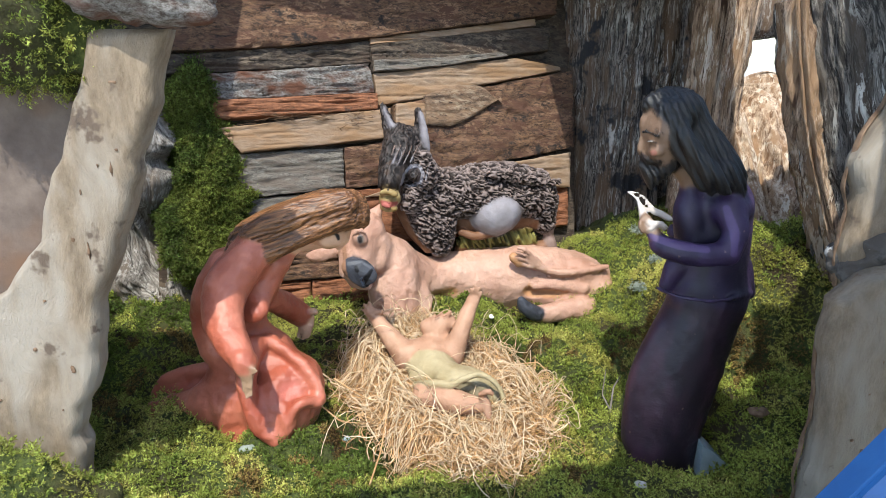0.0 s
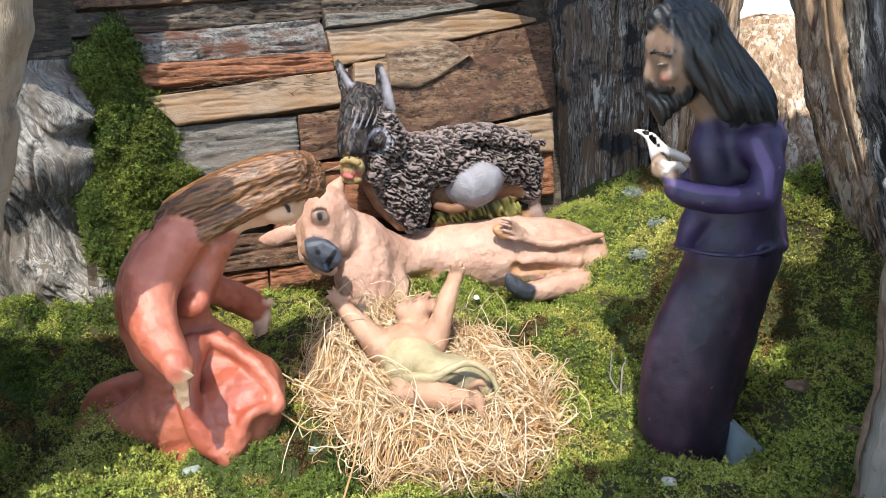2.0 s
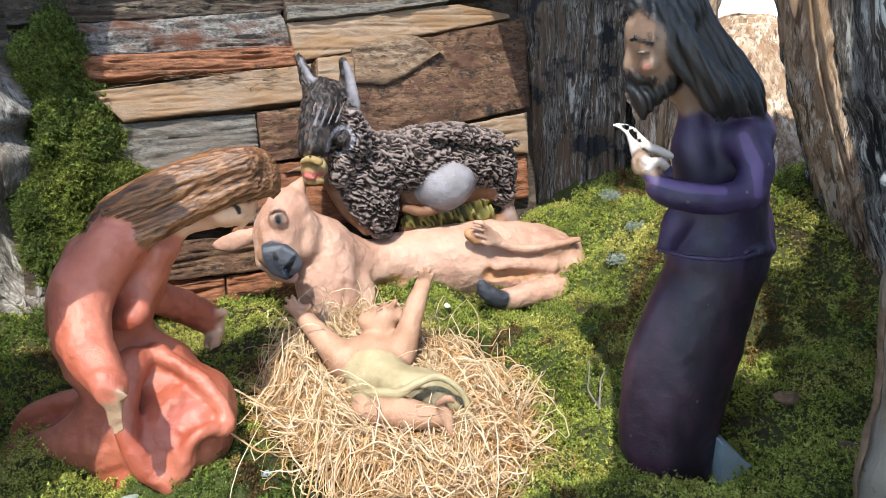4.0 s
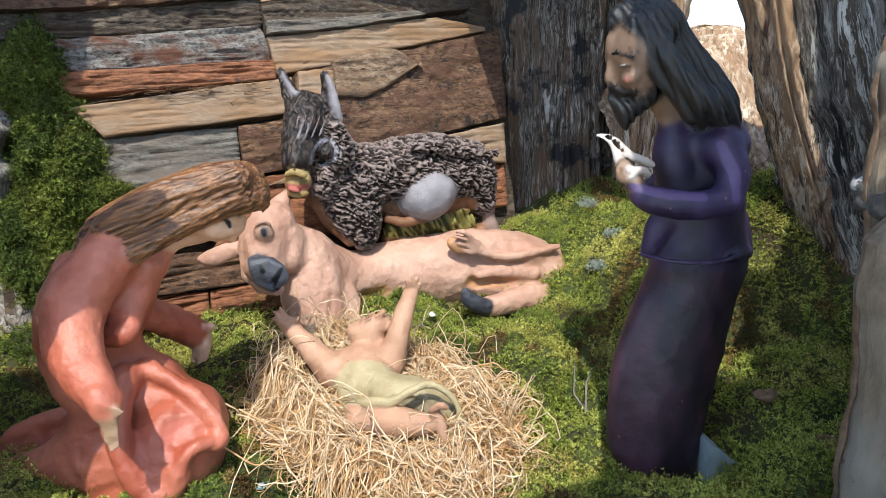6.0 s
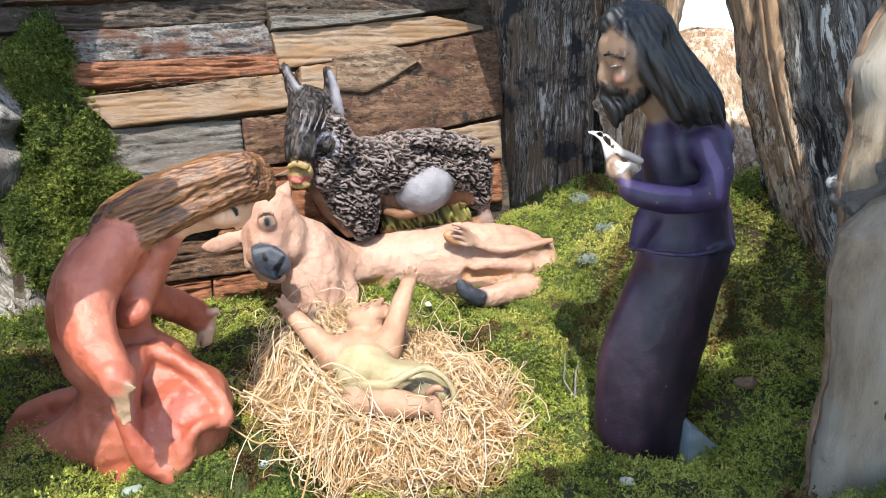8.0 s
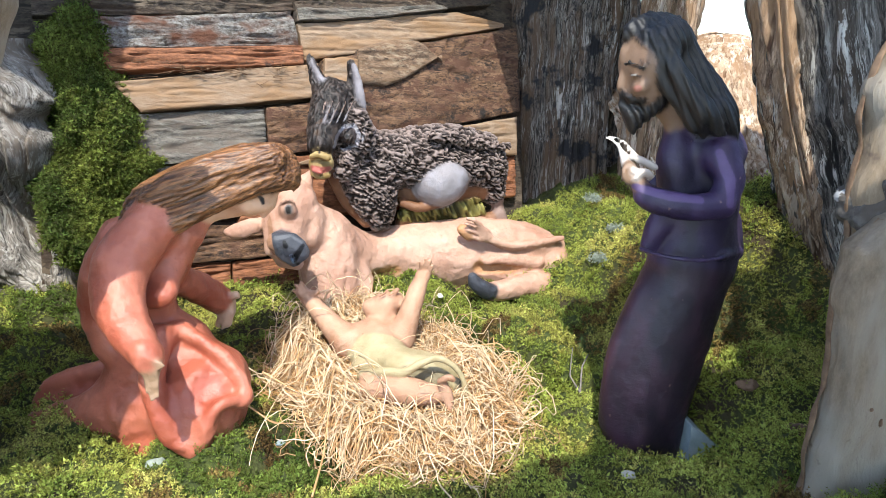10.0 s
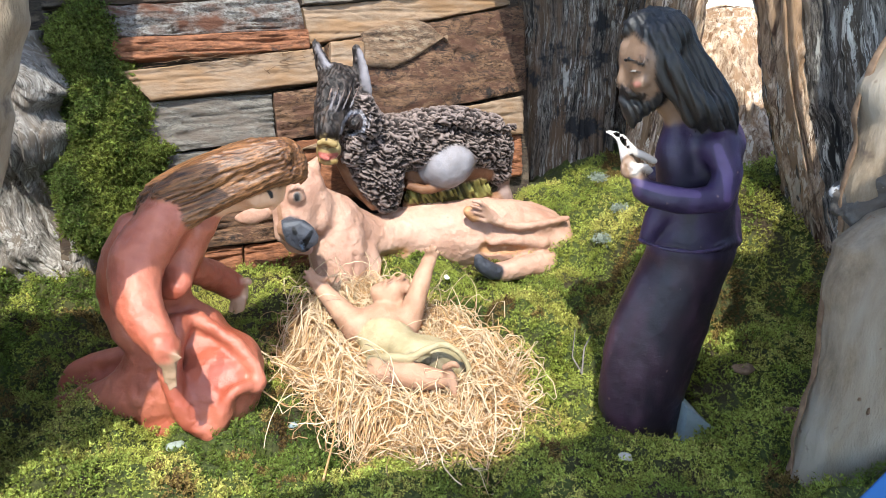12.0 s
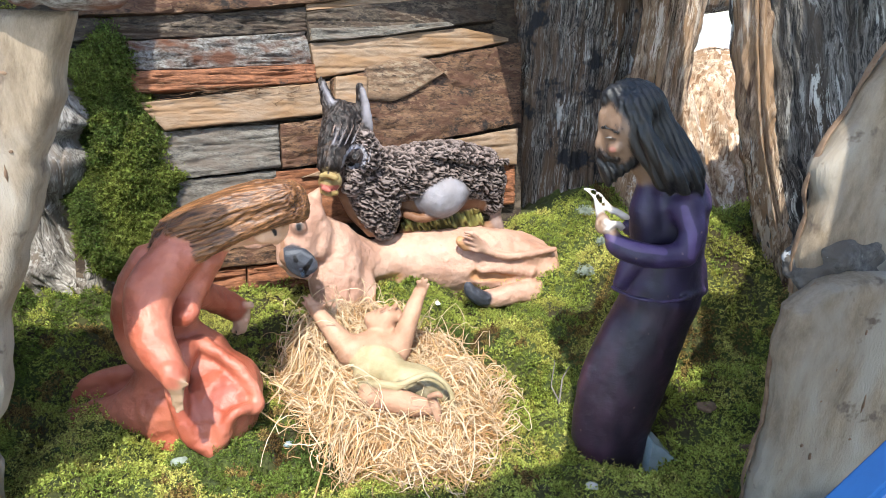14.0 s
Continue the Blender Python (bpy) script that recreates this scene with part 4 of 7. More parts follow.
# ---- the clay figures ----
def standing_figure():
    """A standing robed figure with long black hair, head bowed."""
    skirt, coat, sleeve, skin, pale, hair, white, cheek = range(8)
    c = Clay((-0.074, -0.076, -0.034), (0.110, 0.066, 0.434), 0.0024)
    c.limb([(0.0040, -0.0100, -0.0518, 0.0346), (-0.0002, -0.0100, -0.0100, 0.0380), (-0.0014, -0.0080, 0.0290, 0.0421), (0.0043, -0.0050, 0.0724, 0.0454), (0.0133, -0.0020, 0.1144, 0.0448), (0.0259, 0.0000, 0.1496, 0.0432), (0.0346, 0.0000, 0.1789, 0.0404)], skirt, 0.01, 0.85)
    c.limb([(0.0197, -0.0200, -0.0450, 0.0106), (0.0164, -0.0200, 0.0096, 0.0126), (0.0247, -0.0150, 0.0583, 0.0153), (0.0402, -0.0100, 0.1115, 0.0167)], skirt, 0.008)
    c.limb([(-0.0366, -0.0100, 0.0235, 0.0103), (-0.0365, -0.0100, 0.0636, 0.0113), (-0.0312, -0.0100, 0.1069, 0.0121), (-0.0122, -0.0050, 0.1522, 0.0109)], skirt, 0.008)
    c.limb([(-0.0134, -0.0650, 0.0099, 0.0016), (-0.0240, -0.0650, 0.0886, 0.0026), (-0.0210, -0.0650, 0.1610, 0.0015)], skirt, -0.006)
    c.limb([(-0.0370, -0.0600, 0.0384, 0.0016), (-0.0426, -0.0600, 0.0921, 0.0021), (-0.0370, -0.0600, 0.1427, 0.0010)], skirt, -0.005)
    c.limb([(-0.0031, -0.0600, 0.1365, 0.0015), (-0.0037, -0.0620, 0.1754, 0.0025), (-0.0018, -0.0620, 0.1964, 0.0015)], skirt, -0.005)
    c.limb([(0.0364, 0.0000, 0.1933, 0.0423), (0.0366, 0.0000, 0.2131, 0.0387), (0.0360, 0.0000, 0.2408, 0.0371), (0.0363, 0.0000, 0.2731, 0.0355), (0.0355, 0.0000, 0.2940, 0.0320)], coat, 0.006, 0.8)
    c.limb([(-0.0124, -0.0050, 0.2037, 0.0074), (-0.0051, -0.0050, 0.2231, 0.0116), (0.0066, -0.0050, 0.2367, 0.0136)], coat, 0.005)
    c.limb([(0.0796, 0.0000, 0.1947, 0.0076), (0.0669, 0.0000, 0.2243, 0.0129)], coat, 0.005)
    c.limb([(0.0063, -0.0050, 0.3098, 0.0131), (0.0023, -0.0100, 0.2852, 0.0162), (0.0089, -0.0100, 0.2593, 0.0185)], coat, 0.008)
    c.ball((0.0398, 0.0000, 0.2940), (0.0289, 0.0400, 0.0206), (0, 0, 0), coat, 0.01)
    c.limb([(-0.0239, -0.0160, 0.2052, 0.0026), (-0.0150, -0.0380, 0.2059, 0.0025), (0.0040, -0.0480, 0.2039, 0.0025), (0.0320, -0.0450, 0.2027, 0.0025), (0.0750, -0.0160, 0.2001, 0.0027)], coat, 0.006)
    c.limb([(-0.0306, -0.0450, 0.2021, 0.0015), (-0.0187, -0.0580, 0.2035, 0.0020), (-0.0004, -0.0630, 0.2009, 0.0019), (0.0270, -0.0600, 0.1996, 0.0020), (0.0661, -0.0300, 0.1950, 0.0021)], skirt, -0.003)
    c.limb([(0.0339, -0.0300, 0.2941, 0.0147), (0.0379, -0.0420, 0.2742, 0.0127), (0.0296, -0.0500, 0.2547, 0.0126)], sleeve, 0.006)
    c.limb([(0.0290, -0.0500, 0.2527, 0.0116), (-0.0004, -0.0520, 0.2522, 0.0120), (-0.0254, -0.0450, 0.2564, 0.0121), (-0.0355, -0.0380, 0.2606, 0.0102)], sleeve, 0.004)
    c.limb([(0.0607, 0.0350, 0.2548, 0.0145), (0.0325, 0.0350, 0.2490, 0.0122), (0.0037, 0.0250, 0.2568, 0.0098)], sleeve, 0.006)
    c.limb([(0.0069, -0.0700, 0.2708, 0.0014), (-0.0235, -0.0720, 0.2735, 0.0018), (-0.0422, -0.0650, 0.2765, 0.0014)], coat, -0.003)
    c.limb([(-0.0387, -0.0380, 0.2656, 0.0078), (-0.0453, -0.0350, 0.2758, 0.0068), (-0.0491, -0.0330, 0.2842, 0.0058)], skin, 0.003, 0.8)
    c.limb([(-0.0490, -0.0300, 0.2812, 0.0054), (-0.0504, -0.0250, 0.2886, 0.0049), (-0.0518, -0.0200, 0.2956, 0.0034)], pale, 0.003)
    c.limb([(-0.0516, -0.0200, 0.2941, 0.0030), (-0.0540, -0.0150, 0.3007, 0.0025), (-0.0593, -0.0100, 0.3048, 0.0017), (-0.0627, -0.0050, 0.3060, 0.0015)], pale, 0.002)
    c.limb([(-0.0522, -0.0380, 0.2730, 0.0034), (-0.0560, -0.0380, 0.2793, 0.0029), (-0.0545, -0.0350, 0.2846, 0.0024)], skin, 0.002)
    c.limb([(-0.0210, -0.0220, 0.2813, 0.0035), (-0.0312, -0.0200, 0.2868, 0.0040), (-0.0393, -0.0200, 0.2898, 0.0030)], pale, 0.002)
    c.limb([(-0.0323, -0.0200, 0.2868, 0.0025), (-0.0418, -0.0180, 0.2954, 0.0025), (-0.0477, -0.0150, 0.3032, 0.0018), (-0.0533, -0.0100, 0.3064, 0.0015), (-0.0608, -0.0050, 0.3075, 0.0012)], pale, 0.0012)
    c.limb([(-0.0373, -0.0220, 0.2872, 0.0025), (-0.0456, -0.0220, 0.2921, 0.0020), (-0.0511, -0.0200, 0.2941, 0.0015)], pale, 0.0012)
    c.limb([(-0.0287, -0.0350, 0.2759, 0.0034), (-0.0401, -0.0400, 0.2808, 0.0029), (-0.0467, -0.0420, 0.2753, 0.0019)], pale, 0.0012)
    c.limb([(-0.0322, -0.0380, 0.2804, 0.0024), (-0.0434, -0.0400, 0.2832, 0.0019), (-0.0489, -0.0400, 0.2798, 0.0012)], pale, 0.0012)
    c.limb([(-0.0002, -0.0080, 0.3191, 0.0095), (-0.0070, -0.0080, 0.3298, 0.0109), (-0.0166, -0.0070, 0.3417, 0.0128)], skin, 0.006)
    c.ball((-0.0327, -0.0050, 0.3684), (0.0204, 0.0300, 0.0253), (0, 0, 0), skin, 0.006)
    c.ball((-0.0330, -0.0050, 0.3485), (0.0177, 0.0240, 0.0167), (0, 0, 0), skin, 0.006)
    c.limb([(-0.0513, -0.0050, 0.3801, 0.0043), (-0.0514, -0.0050, 0.3727, 0.0039)], skin, 0.004)
    c.limb([(-0.0508, -0.0050, 0.3680, 0.0024), (-0.0529, -0.0060, 0.3577, 0.0029), (-0.0534, -0.0060, 0.3491, 0.0034), (-0.0480, -0.0050, 0.3463, 0.0029)], skin, 0.0035)
    c.limb([(-0.0457, -0.0250, 0.3489, 0.0043), (-0.0409, -0.0280, 0.3510, 0.0042)], skin, 0.004)
    c.limb([(-0.0628, -0.0380, 0.3639, 0.0018), (-0.0567, -0.0420, 0.3624, 0.0023), (-0.0489, -0.0400, 0.3607, 0.0014)], skin, -0.004)
    c.limb([(-0.0527, -0.0240, 0.3601, 0.0019), (-0.0475, -0.0260, 0.3595, 0.0019)], skin, 0.0015)
    c.limb([(-0.0570, -0.0200, 0.3685, 0.0017), (-0.0540, -0.0300, 0.3699, 0.0019), (-0.0457, -0.0340, 0.3667, 0.0012)], hair, 0.0015)
    c.limb([(-0.0503, -0.0060, 0.3367, 0.0034), (-0.0463, -0.0100, 0.3324, 0.0054), (-0.0393, -0.0120, 0.3269, 0.0074), (-0.0300, -0.0150, 0.3312, 0.0088), (-0.0234, -0.0200, 0.3404, 0.0072), (-0.0242, -0.0250, 0.3502, 0.0052)], hair, 0.005)
    c.limb([(-0.0398, -0.0100, 0.3257, 0.0084), (-0.0393, -0.0100, 0.3179, 0.0064), (-0.0394, -0.0100, 0.3110, 0.0030)], hair, 0.004)
    c.limb([(-0.0511, -0.0080, 0.3408, 0.0024), (-0.0469, -0.0160, 0.3415, 0.0029), (-0.0402, -0.0220, 0.3394, 0.0034)], hair, 0.003)
    c.ball((-0.0209, 0.0000, 0.3872), (0.0253, 0.0360, 0.0243), (0, 0, 0), hair, 0.008)
    c.limb([(-0.0325, -0.0050, 0.3997, 0.0105), (-0.0455, -0.0070, 0.3976, 0.0076), (-0.0527, -0.0070, 0.3920, 0.0038)], hair, 0.008)
    c.limb([(-0.0124, 0.0000, 0.3846, 0.0234), (-0.0025, -0.0040, 0.3671, 0.0235), (0.0110, -0.0100, 0.3472, 0.0236), (0.0275, -0.0140, 0.3285, 0.0227), (0.0376, -0.0160, 0.3177, 0.0159)], hair, 0.006)
    c.limb([(-0.0373, -0.0220, 0.3897, 0.0075), (-0.0316, -0.0300, 0.3722, 0.0060), (-0.0242, -0.0340, 0.3554, 0.0061), (-0.0127, -0.0380, 0.3376, 0.0066), (0.0019, -0.0420, 0.3197, 0.0061), (0.0100, -0.0420, 0.3128, 0.0038)], hair, 0.005)
    c.limb([(-0.0260, -0.0260, 0.3927, 0.0093), (-0.0216, -0.0380, 0.3700, 0.0083), (-0.0094, -0.0440, 0.3496, 0.0088), (0.0062, -0.0480, 0.3307, 0.0093), (0.0212, -0.0460, 0.3158, 0.0061)], hair, 0.004)
    c.limb([(0.0235, -0.0300, 0.3303, 0.0144), (0.0393, -0.0300, 0.3162, 0.0087), (0.0416, -0.0300, 0.3089, 0.0049)], hair, 0.004)
    marks = [
        ((.008,.007,.008), [(-0.0628, -0.0320, 0.3685, 0.0014), (-0.0548, -0.0320, 0.3695, 0.0017), (-0.0432, -0.0320, 0.3657, 0.0011)]),
        ((.012,.009,.01), [(-0.0586, -0.0320, 0.3618, 0.0012), (-0.0513, -0.0320, 0.3611, 0.0014), (-0.0442, -0.0320, 0.3590, 0.0009)]),
        ((.42,.39,.35), [(-0.0512, -0.0320, 0.3606, 0.0010), (-0.0478, -0.0320, 0.3603, 0.0008)]),
        ((.25,.10,.07), [(-0.0459, -0.0320, 0.3494, 0.0028)]),
        ((.17,.10,.07), [(-0.0611, -0.0320, 0.3473, 0.0009), (-0.0565, -0.0320, 0.3456, 0.0009)]),
        # Purple sheen painted on the upper arm and the top of the forearm.
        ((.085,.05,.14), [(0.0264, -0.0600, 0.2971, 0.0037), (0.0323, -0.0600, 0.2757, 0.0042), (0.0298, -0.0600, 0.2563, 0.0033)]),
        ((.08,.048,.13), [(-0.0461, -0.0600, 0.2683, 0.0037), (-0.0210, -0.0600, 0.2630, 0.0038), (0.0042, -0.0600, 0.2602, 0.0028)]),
        # Groove under the coat hem, its shade painted in.
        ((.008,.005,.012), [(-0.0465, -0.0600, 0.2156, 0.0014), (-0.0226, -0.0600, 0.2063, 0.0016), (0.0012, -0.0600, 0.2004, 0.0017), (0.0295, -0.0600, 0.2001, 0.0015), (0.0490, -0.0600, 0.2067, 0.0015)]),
        # Reddish bounce light painted along the skirt's left edge.
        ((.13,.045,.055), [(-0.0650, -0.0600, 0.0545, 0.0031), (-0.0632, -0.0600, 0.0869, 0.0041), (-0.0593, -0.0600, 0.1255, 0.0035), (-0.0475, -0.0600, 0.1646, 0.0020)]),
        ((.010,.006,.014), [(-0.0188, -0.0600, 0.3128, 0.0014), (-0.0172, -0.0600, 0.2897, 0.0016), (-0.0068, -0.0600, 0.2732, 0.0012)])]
    c.floor_cut(-0.026)

    paints = [((0.012, 0.006, 0.014), (0.065, 0.026, 0.046)), ((0.011, 0.007, 0.022), (0.060, 0.034, 0.100)), ((0.020, 0.011, 0.042), (0.066, 0.037, 0.108)), ((0.17, 0.10, 0.06), (0.26, 0.165, 0.105)),
              ((0.46, 0.40, 0.36), (0.66, 0.60, 0.55)), ((0.004, 0.003, 0.003), (0.030, 0.025, 0.023)), ((0.25, 0.23, 0.2), (0.3, 0.28, 0.25)), ((0.26, 0.115, 0.08), (0.30, 0.14, 0.10))]

    def relief(p, m):
        s = p[:, 0] * 0.88 + p[:, 2] * 0.47
        w = s + 0.0035 * vnoise(np.stack([s * 30, p[:, 1] * 30, p[:, 2] * 14], 1), 3)
        strands = np.sin(w * 900 + 3 * vnoise(p * 24, 6)) * 0.5 + 0.9 * vnoise(np.stack([w * 460, p[:, 1] * 300, p[:, 2] * 22], 1), 5)
        plain = fbm(p * 45, 3, 8)
        return np.where(m == hair, strands * 0.0013, 0.0009 * plain), np.where(m == hair, 0.06 + 0.5 * strands, 0.38 + 0.55 * vnoise(p * np.array([34, 34, 15]), 4) + 0.35 * vnoise(p * np.array([110, 110, 40]), 14) + 0.2 * plain)
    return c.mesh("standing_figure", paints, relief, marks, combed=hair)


def kneeling_figure():
    """A kneeling robed figure with long brown hair, bowed deeply, arms out."""
    robe, lining, hand, skin, black, hair = range(6)
    c = Clay((-0.164, -0.119, -0.012), (0.164, 0.142, 0.308), 0.0026)
    c.limb([(0.0161, 0.0150, 0.1189, 0.0229), (0.0144, 0.0120, 0.1494, 0.0258), (0.0243, 0.0120, 0.1847, 0.0331), (0.0356, 0.0150, 0.2125, 0.0318), (0.0453, 0.0200, 0.2282, 0.0242)], robe, 0.01)
    c.limb([(-0.0019, 0.0050, 0.2069, 0.0226), (-0.0237, 0.0050, 0.1712, 0.0208), (-0.0338, 0.0080, 0.1396, 0.0167), (-0.0243, 0.0100, 0.1020, 0.0193)], robe, 0.008)
    c.limb([(-0.0362, 0.0050, 0.1672, 0.0087), (-0.0431, 0.0050, 0.1456, 0.0077)], robe, 0.005)
    c.limb([(0.0559, 0.0050, 0.2096, 0.0141), (0.0451, -0.0030, 0.1837, 0.0130), (0.0357, -0.0180, 0.1634, 0.0118)], robe, 0.008)
    c.limb([(0.0231, -0.0250, 0.1566, 0.0085), (0.0373, -0.0290, 0.1602, 0.0090), (0.0453, -0.0250, 0.1643, 0.0064)], robe, 0.006)
    c.limb([(0.0167, -0.0380, 0.1461, 0.0021), (0.0356, -0.0440, 0.1517, 0.0026), (0.0498, -0.0360, 0.1538, 0.0026)], robe, -0.004)
    c.limb([(0.0281, -0.0450, 0.2031, 0.0020), (0.0235, -0.0550, 0.1801, 0.0030), (0.0280, -0.0600, 0.1579, 0.0025)], robe, -0.005)
    c.limb([(0.0112, 0.0150, 0.1021, 0.0299), (0.0021, 0.0150, 0.0672, 0.0386), (0.0018, 0.0180, 0.0259, 0.0478), (0.0091, 0.0120, -0.0062, 0.0277)], robe, 0.012)
    c.limb([(-0.0164, 0.0050, 0.0326, 0.0374), (-0.0542, 0.0060, 0.0240, 0.0245), (-0.0983, 0.0160, 0.0167, 0.0147), (-0.1353, 0.0250, 0.0105, 0.0048)], robe, 0.012)
    c.limb([(-0.1087, 0.0050, 0.0091, 0.0070), (-0.0546, -0.0080, 0.0021, 0.0098), (0.0060, -0.0250, 0.0004, 0.0108), (0.0446, -0.0450, 0.0072, 0.0100)], robe, 0.01)
    c.limb([(-0.0386, 0.0400, 0.0587, 0.0091), (-0.0754, 0.0460, 0.0504, 0.0103), (-0.1076, 0.0460, 0.0391, 0.0079), (-0.1206, 0.0400, 0.0237, 0.0055)], robe, 0.007)
    c.limb([(-0.0393, 0.0350, 0.0378, 0.0121), (-0.0756, 0.0400, 0.0306, 0.0122), (-0.1075, 0.0400, 0.0219, 0.0091), (-0.1242, 0.0350, 0.0116, 0.0054)], robe, 0.008)
    c.limb([(-0.0897, 0.0120, 0.0465, 0.0017), (-0.0560, 0.0060, 0.0541, 0.0029), (-0.0273, 0.0080, 0.0690, 0.0023)], robe, -0.004)
    c.ball((0.0588, -0.0080, 0.0444), (0.0461, 0.0620, 0.0553), (0, 18, 0), robe, 0.014)
    c.ball((0.0386, 0.0120, 0.0872), (0.0290, 0.0380, 0.0336), (0, 28, 0), robe, 0.016)
    c.ball((0.0922, -0.0960, 0.1079), (0.0245, 0.0560, 0.0314), (0, 32, 0), lining, -0.01)
    c.ball((0.0797, -0.0920, 0.0804), (0.0250, 0.0480, 0.0170), (0, 10, 0), lining, -0.01)
    c.limb([(0.0458, -0.0100, 0.1220, 0.0077), (0.0750, -0.0220, 0.1052, 0.0072), (0.0994, -0.0340, 0.0840, 0.0071), (0.1091, -0.0420, 0.0623, 0.0060)], robe, 0.008)
    c.limb([(0.0309, -0.0250, 0.1200, 0.0130), (0.0287, -0.0500, 0.0941, 0.0116), (0.0340, -0.0640, 0.0664, 0.0099), (0.0448, -0.0670, 0.0367, 0.0100), (0.0602, -0.0650, 0.0238, 0.0091)], robe, 0.01)
    c.limb([(0.1035, -0.0480, 0.0598, 0.0065), (0.0924, -0.0600, 0.0671, 0.0058), (0.0807, -0.0660, 0.0590, 0.0068), (0.0744, -0.0670, 0.0405, 0.0085), (0.0637, -0.0660, 0.0255, 0.0091)], robe, 0.01)
    c.limb([(0.0783, -0.0880, 0.0723, 0.0015), (0.0851, -0.0860, 0.0778, 0.0020), (0.0931, -0.0800, 0.0810, 0.0010)], robe, -0.003)
    c.limb([(0.0630, -0.0700, 0.1234, 0.0015), (0.0730, -0.0740, 0.1140, 0.0025), (0.0891, -0.0720, 0.1041, 0.0015)], robe, -0.004)
    c.limb([(0.0302, -0.0220, 0.2216, 0.0237), (0.0117, -0.0420, 0.1943, 0.0242), (0.0147, -0.0660, 0.1686, 0.0207), (0.0298, -0.0880, 0.1488, 0.0173), (0.0432, -0.1020, 0.1358, 0.0118)], robe, 0.006)
    c.limb([(0.0431, -0.1050, 0.1393, 0.0122), (0.0470, -0.1080, 0.1335, 0.0113)], robe, 0.004)
    c.limb([(0.0464, -0.1100, 0.1303, 0.0075), (0.0505, -0.1140, 0.1240, 0.0061), (0.0505, -0.1160, 0.1135, 0.0042), (0.0518, -0.1170, 0.1056, 0.0028)], hand, 0.003, 0.8)
    c.limb([(0.0471, -0.1150, 0.1277, 0.0042), (0.0451, -0.1170, 0.1158, 0.0033), (0.0484, -0.1170, 0.1025, 0.0019)], hand, 0.002, 0.8)
    c.limb([(0.0535, -0.1150, 0.1338, 0.0042), (0.0609, -0.1190, 0.1336, 0.0032), (0.0636, -0.1200, 0.1315, 0.0014)], hand, 0.002)
    c.limb([(0.0282, 0.0500, 0.1550, 0.0160), (0.0413, 0.0850, 0.1280, 0.0170), (0.0560, 0.1120, 0.1052, 0.0164), (0.0592, 0.1160, 0.0980, 0.0146)], robe, 0.006)
    c.limb([(0.0629, 0.1120, 0.1037, 0.0105), (0.0646, 0.1120, 0.0895, 0.0093), (0.0595, 0.1140, 0.0772, 0.0060)], skin, 0.003)
    c.limb([(0.0679, 0.1080, 0.1087, 0.0059), (0.0767, 0.1060, 0.1122, 0.0046), (0.0797, 0.1060, 0.1080, 0.0026)], skin, 0.002)
    c.limb([(0.0593, 0.1060, 0.0906, 0.0039), (0.0548, 0.1060, 0.0807, 0.0033), (0.0518, 0.1060, 0.0736, 0.0026)], skin, 0.0015)
    c.limb([(0.0647, 0.1040, 0.0885, 0.0039), (0.0614, 0.1040, 0.0779, 0.0033), (0.0591, 0.1040, 0.0715, 0.0026)], skin, 0.0015)
    c.limb([(0.0700, 0.1040, 0.0906, 0.0039), (0.0687, 0.1040, 0.0807, 0.0033), (0.0657, 0.1040, 0.0736, 0.0026)], skin, 0.0015)
    c.limb([(0.0553, 0.0150, 0.2125, 0.0154), (0.0664, 0.0180, 0.2253, 0.0121)], robe, 0.008)
    c.limb([(0.0687, 0.0150, 0.2261, 0.0093), (0.0828, 0.0180, 0.2310, 0.0110), (0.0961, 0.0200, 0.2339, 0.0132)], skin, 0.006)
    c.ball((0.1113, 0.0220, 0.2403), (0.0266, 0.0260, 0.0149), (0, 8, 0), skin, 0.006)
    c.limb([(0.0958, 0.0150, 0.2317, 0.0077), (0.0875, 0.0130, 0.2300, 0.0049)], skin, 0.005)
    c.limb([(0.1315, 0.0220, 0.2415, 0.0100), (0.1299, 0.0180, 0.2311, 0.0050), (0.1258, 0.0170, 0.2233, 0.0028)], skin, 0.004)
    c.limb([(0.1171, 0.0150, 0.2284, 0.0044), (0.1118, 0.0140, 0.2264, 0.0028)], skin, 0.003)
    c.limb([(0.1392, 0.0270, 0.2697, 0.0226), (0.1163, 0.0230, 0.2658, 0.0274), (0.0848, 0.0180, 0.2589, 0.0261), (0.0538, 0.0120, 0.2490, 0.0247), (0.0283, 0.0060, 0.2371, 0.0224), (0.0161, 0.0000, 0.2266, 0.0149)], hair, 0.008)
    c.limb([(0.1494, 0.0150, 0.2632, 0.0142), (0.1375, 0.0020, 0.2624, 0.0107), (0.1047, -0.0080, 0.2525, 0.0105), (0.0749, -0.0160, 0.2398, 0.0114), (0.0501, -0.0220, 0.2270, 0.0103), (0.0367, -0.0250, 0.2193, 0.0051)], hair, 0.006)
    c.limb([(0.1379, 0.0050, 0.2801, 0.0159), (0.1026, -0.0030, 0.2738, 0.0157), (0.0678, -0.0100, 0.2633, 0.0166), (0.0368, -0.0150, 0.2485, 0.0134)], hair, 0.006)
    c.limb([(0.1567, 0.0250, 0.2668, 0.0066), (0.1595, 0.0250, 0.2545, 0.0044), (0.1562, 0.0230, 0.2476, 0.0028)], hair, 0.004)
    c.limb([(0.0700, -0.0050, 0.2279, 0.0027), (0.0763, -0.0080, 0.2341, 0.0026), (0.0840, -0.0050, 0.2355, 0.0021)], hair, 0.003)
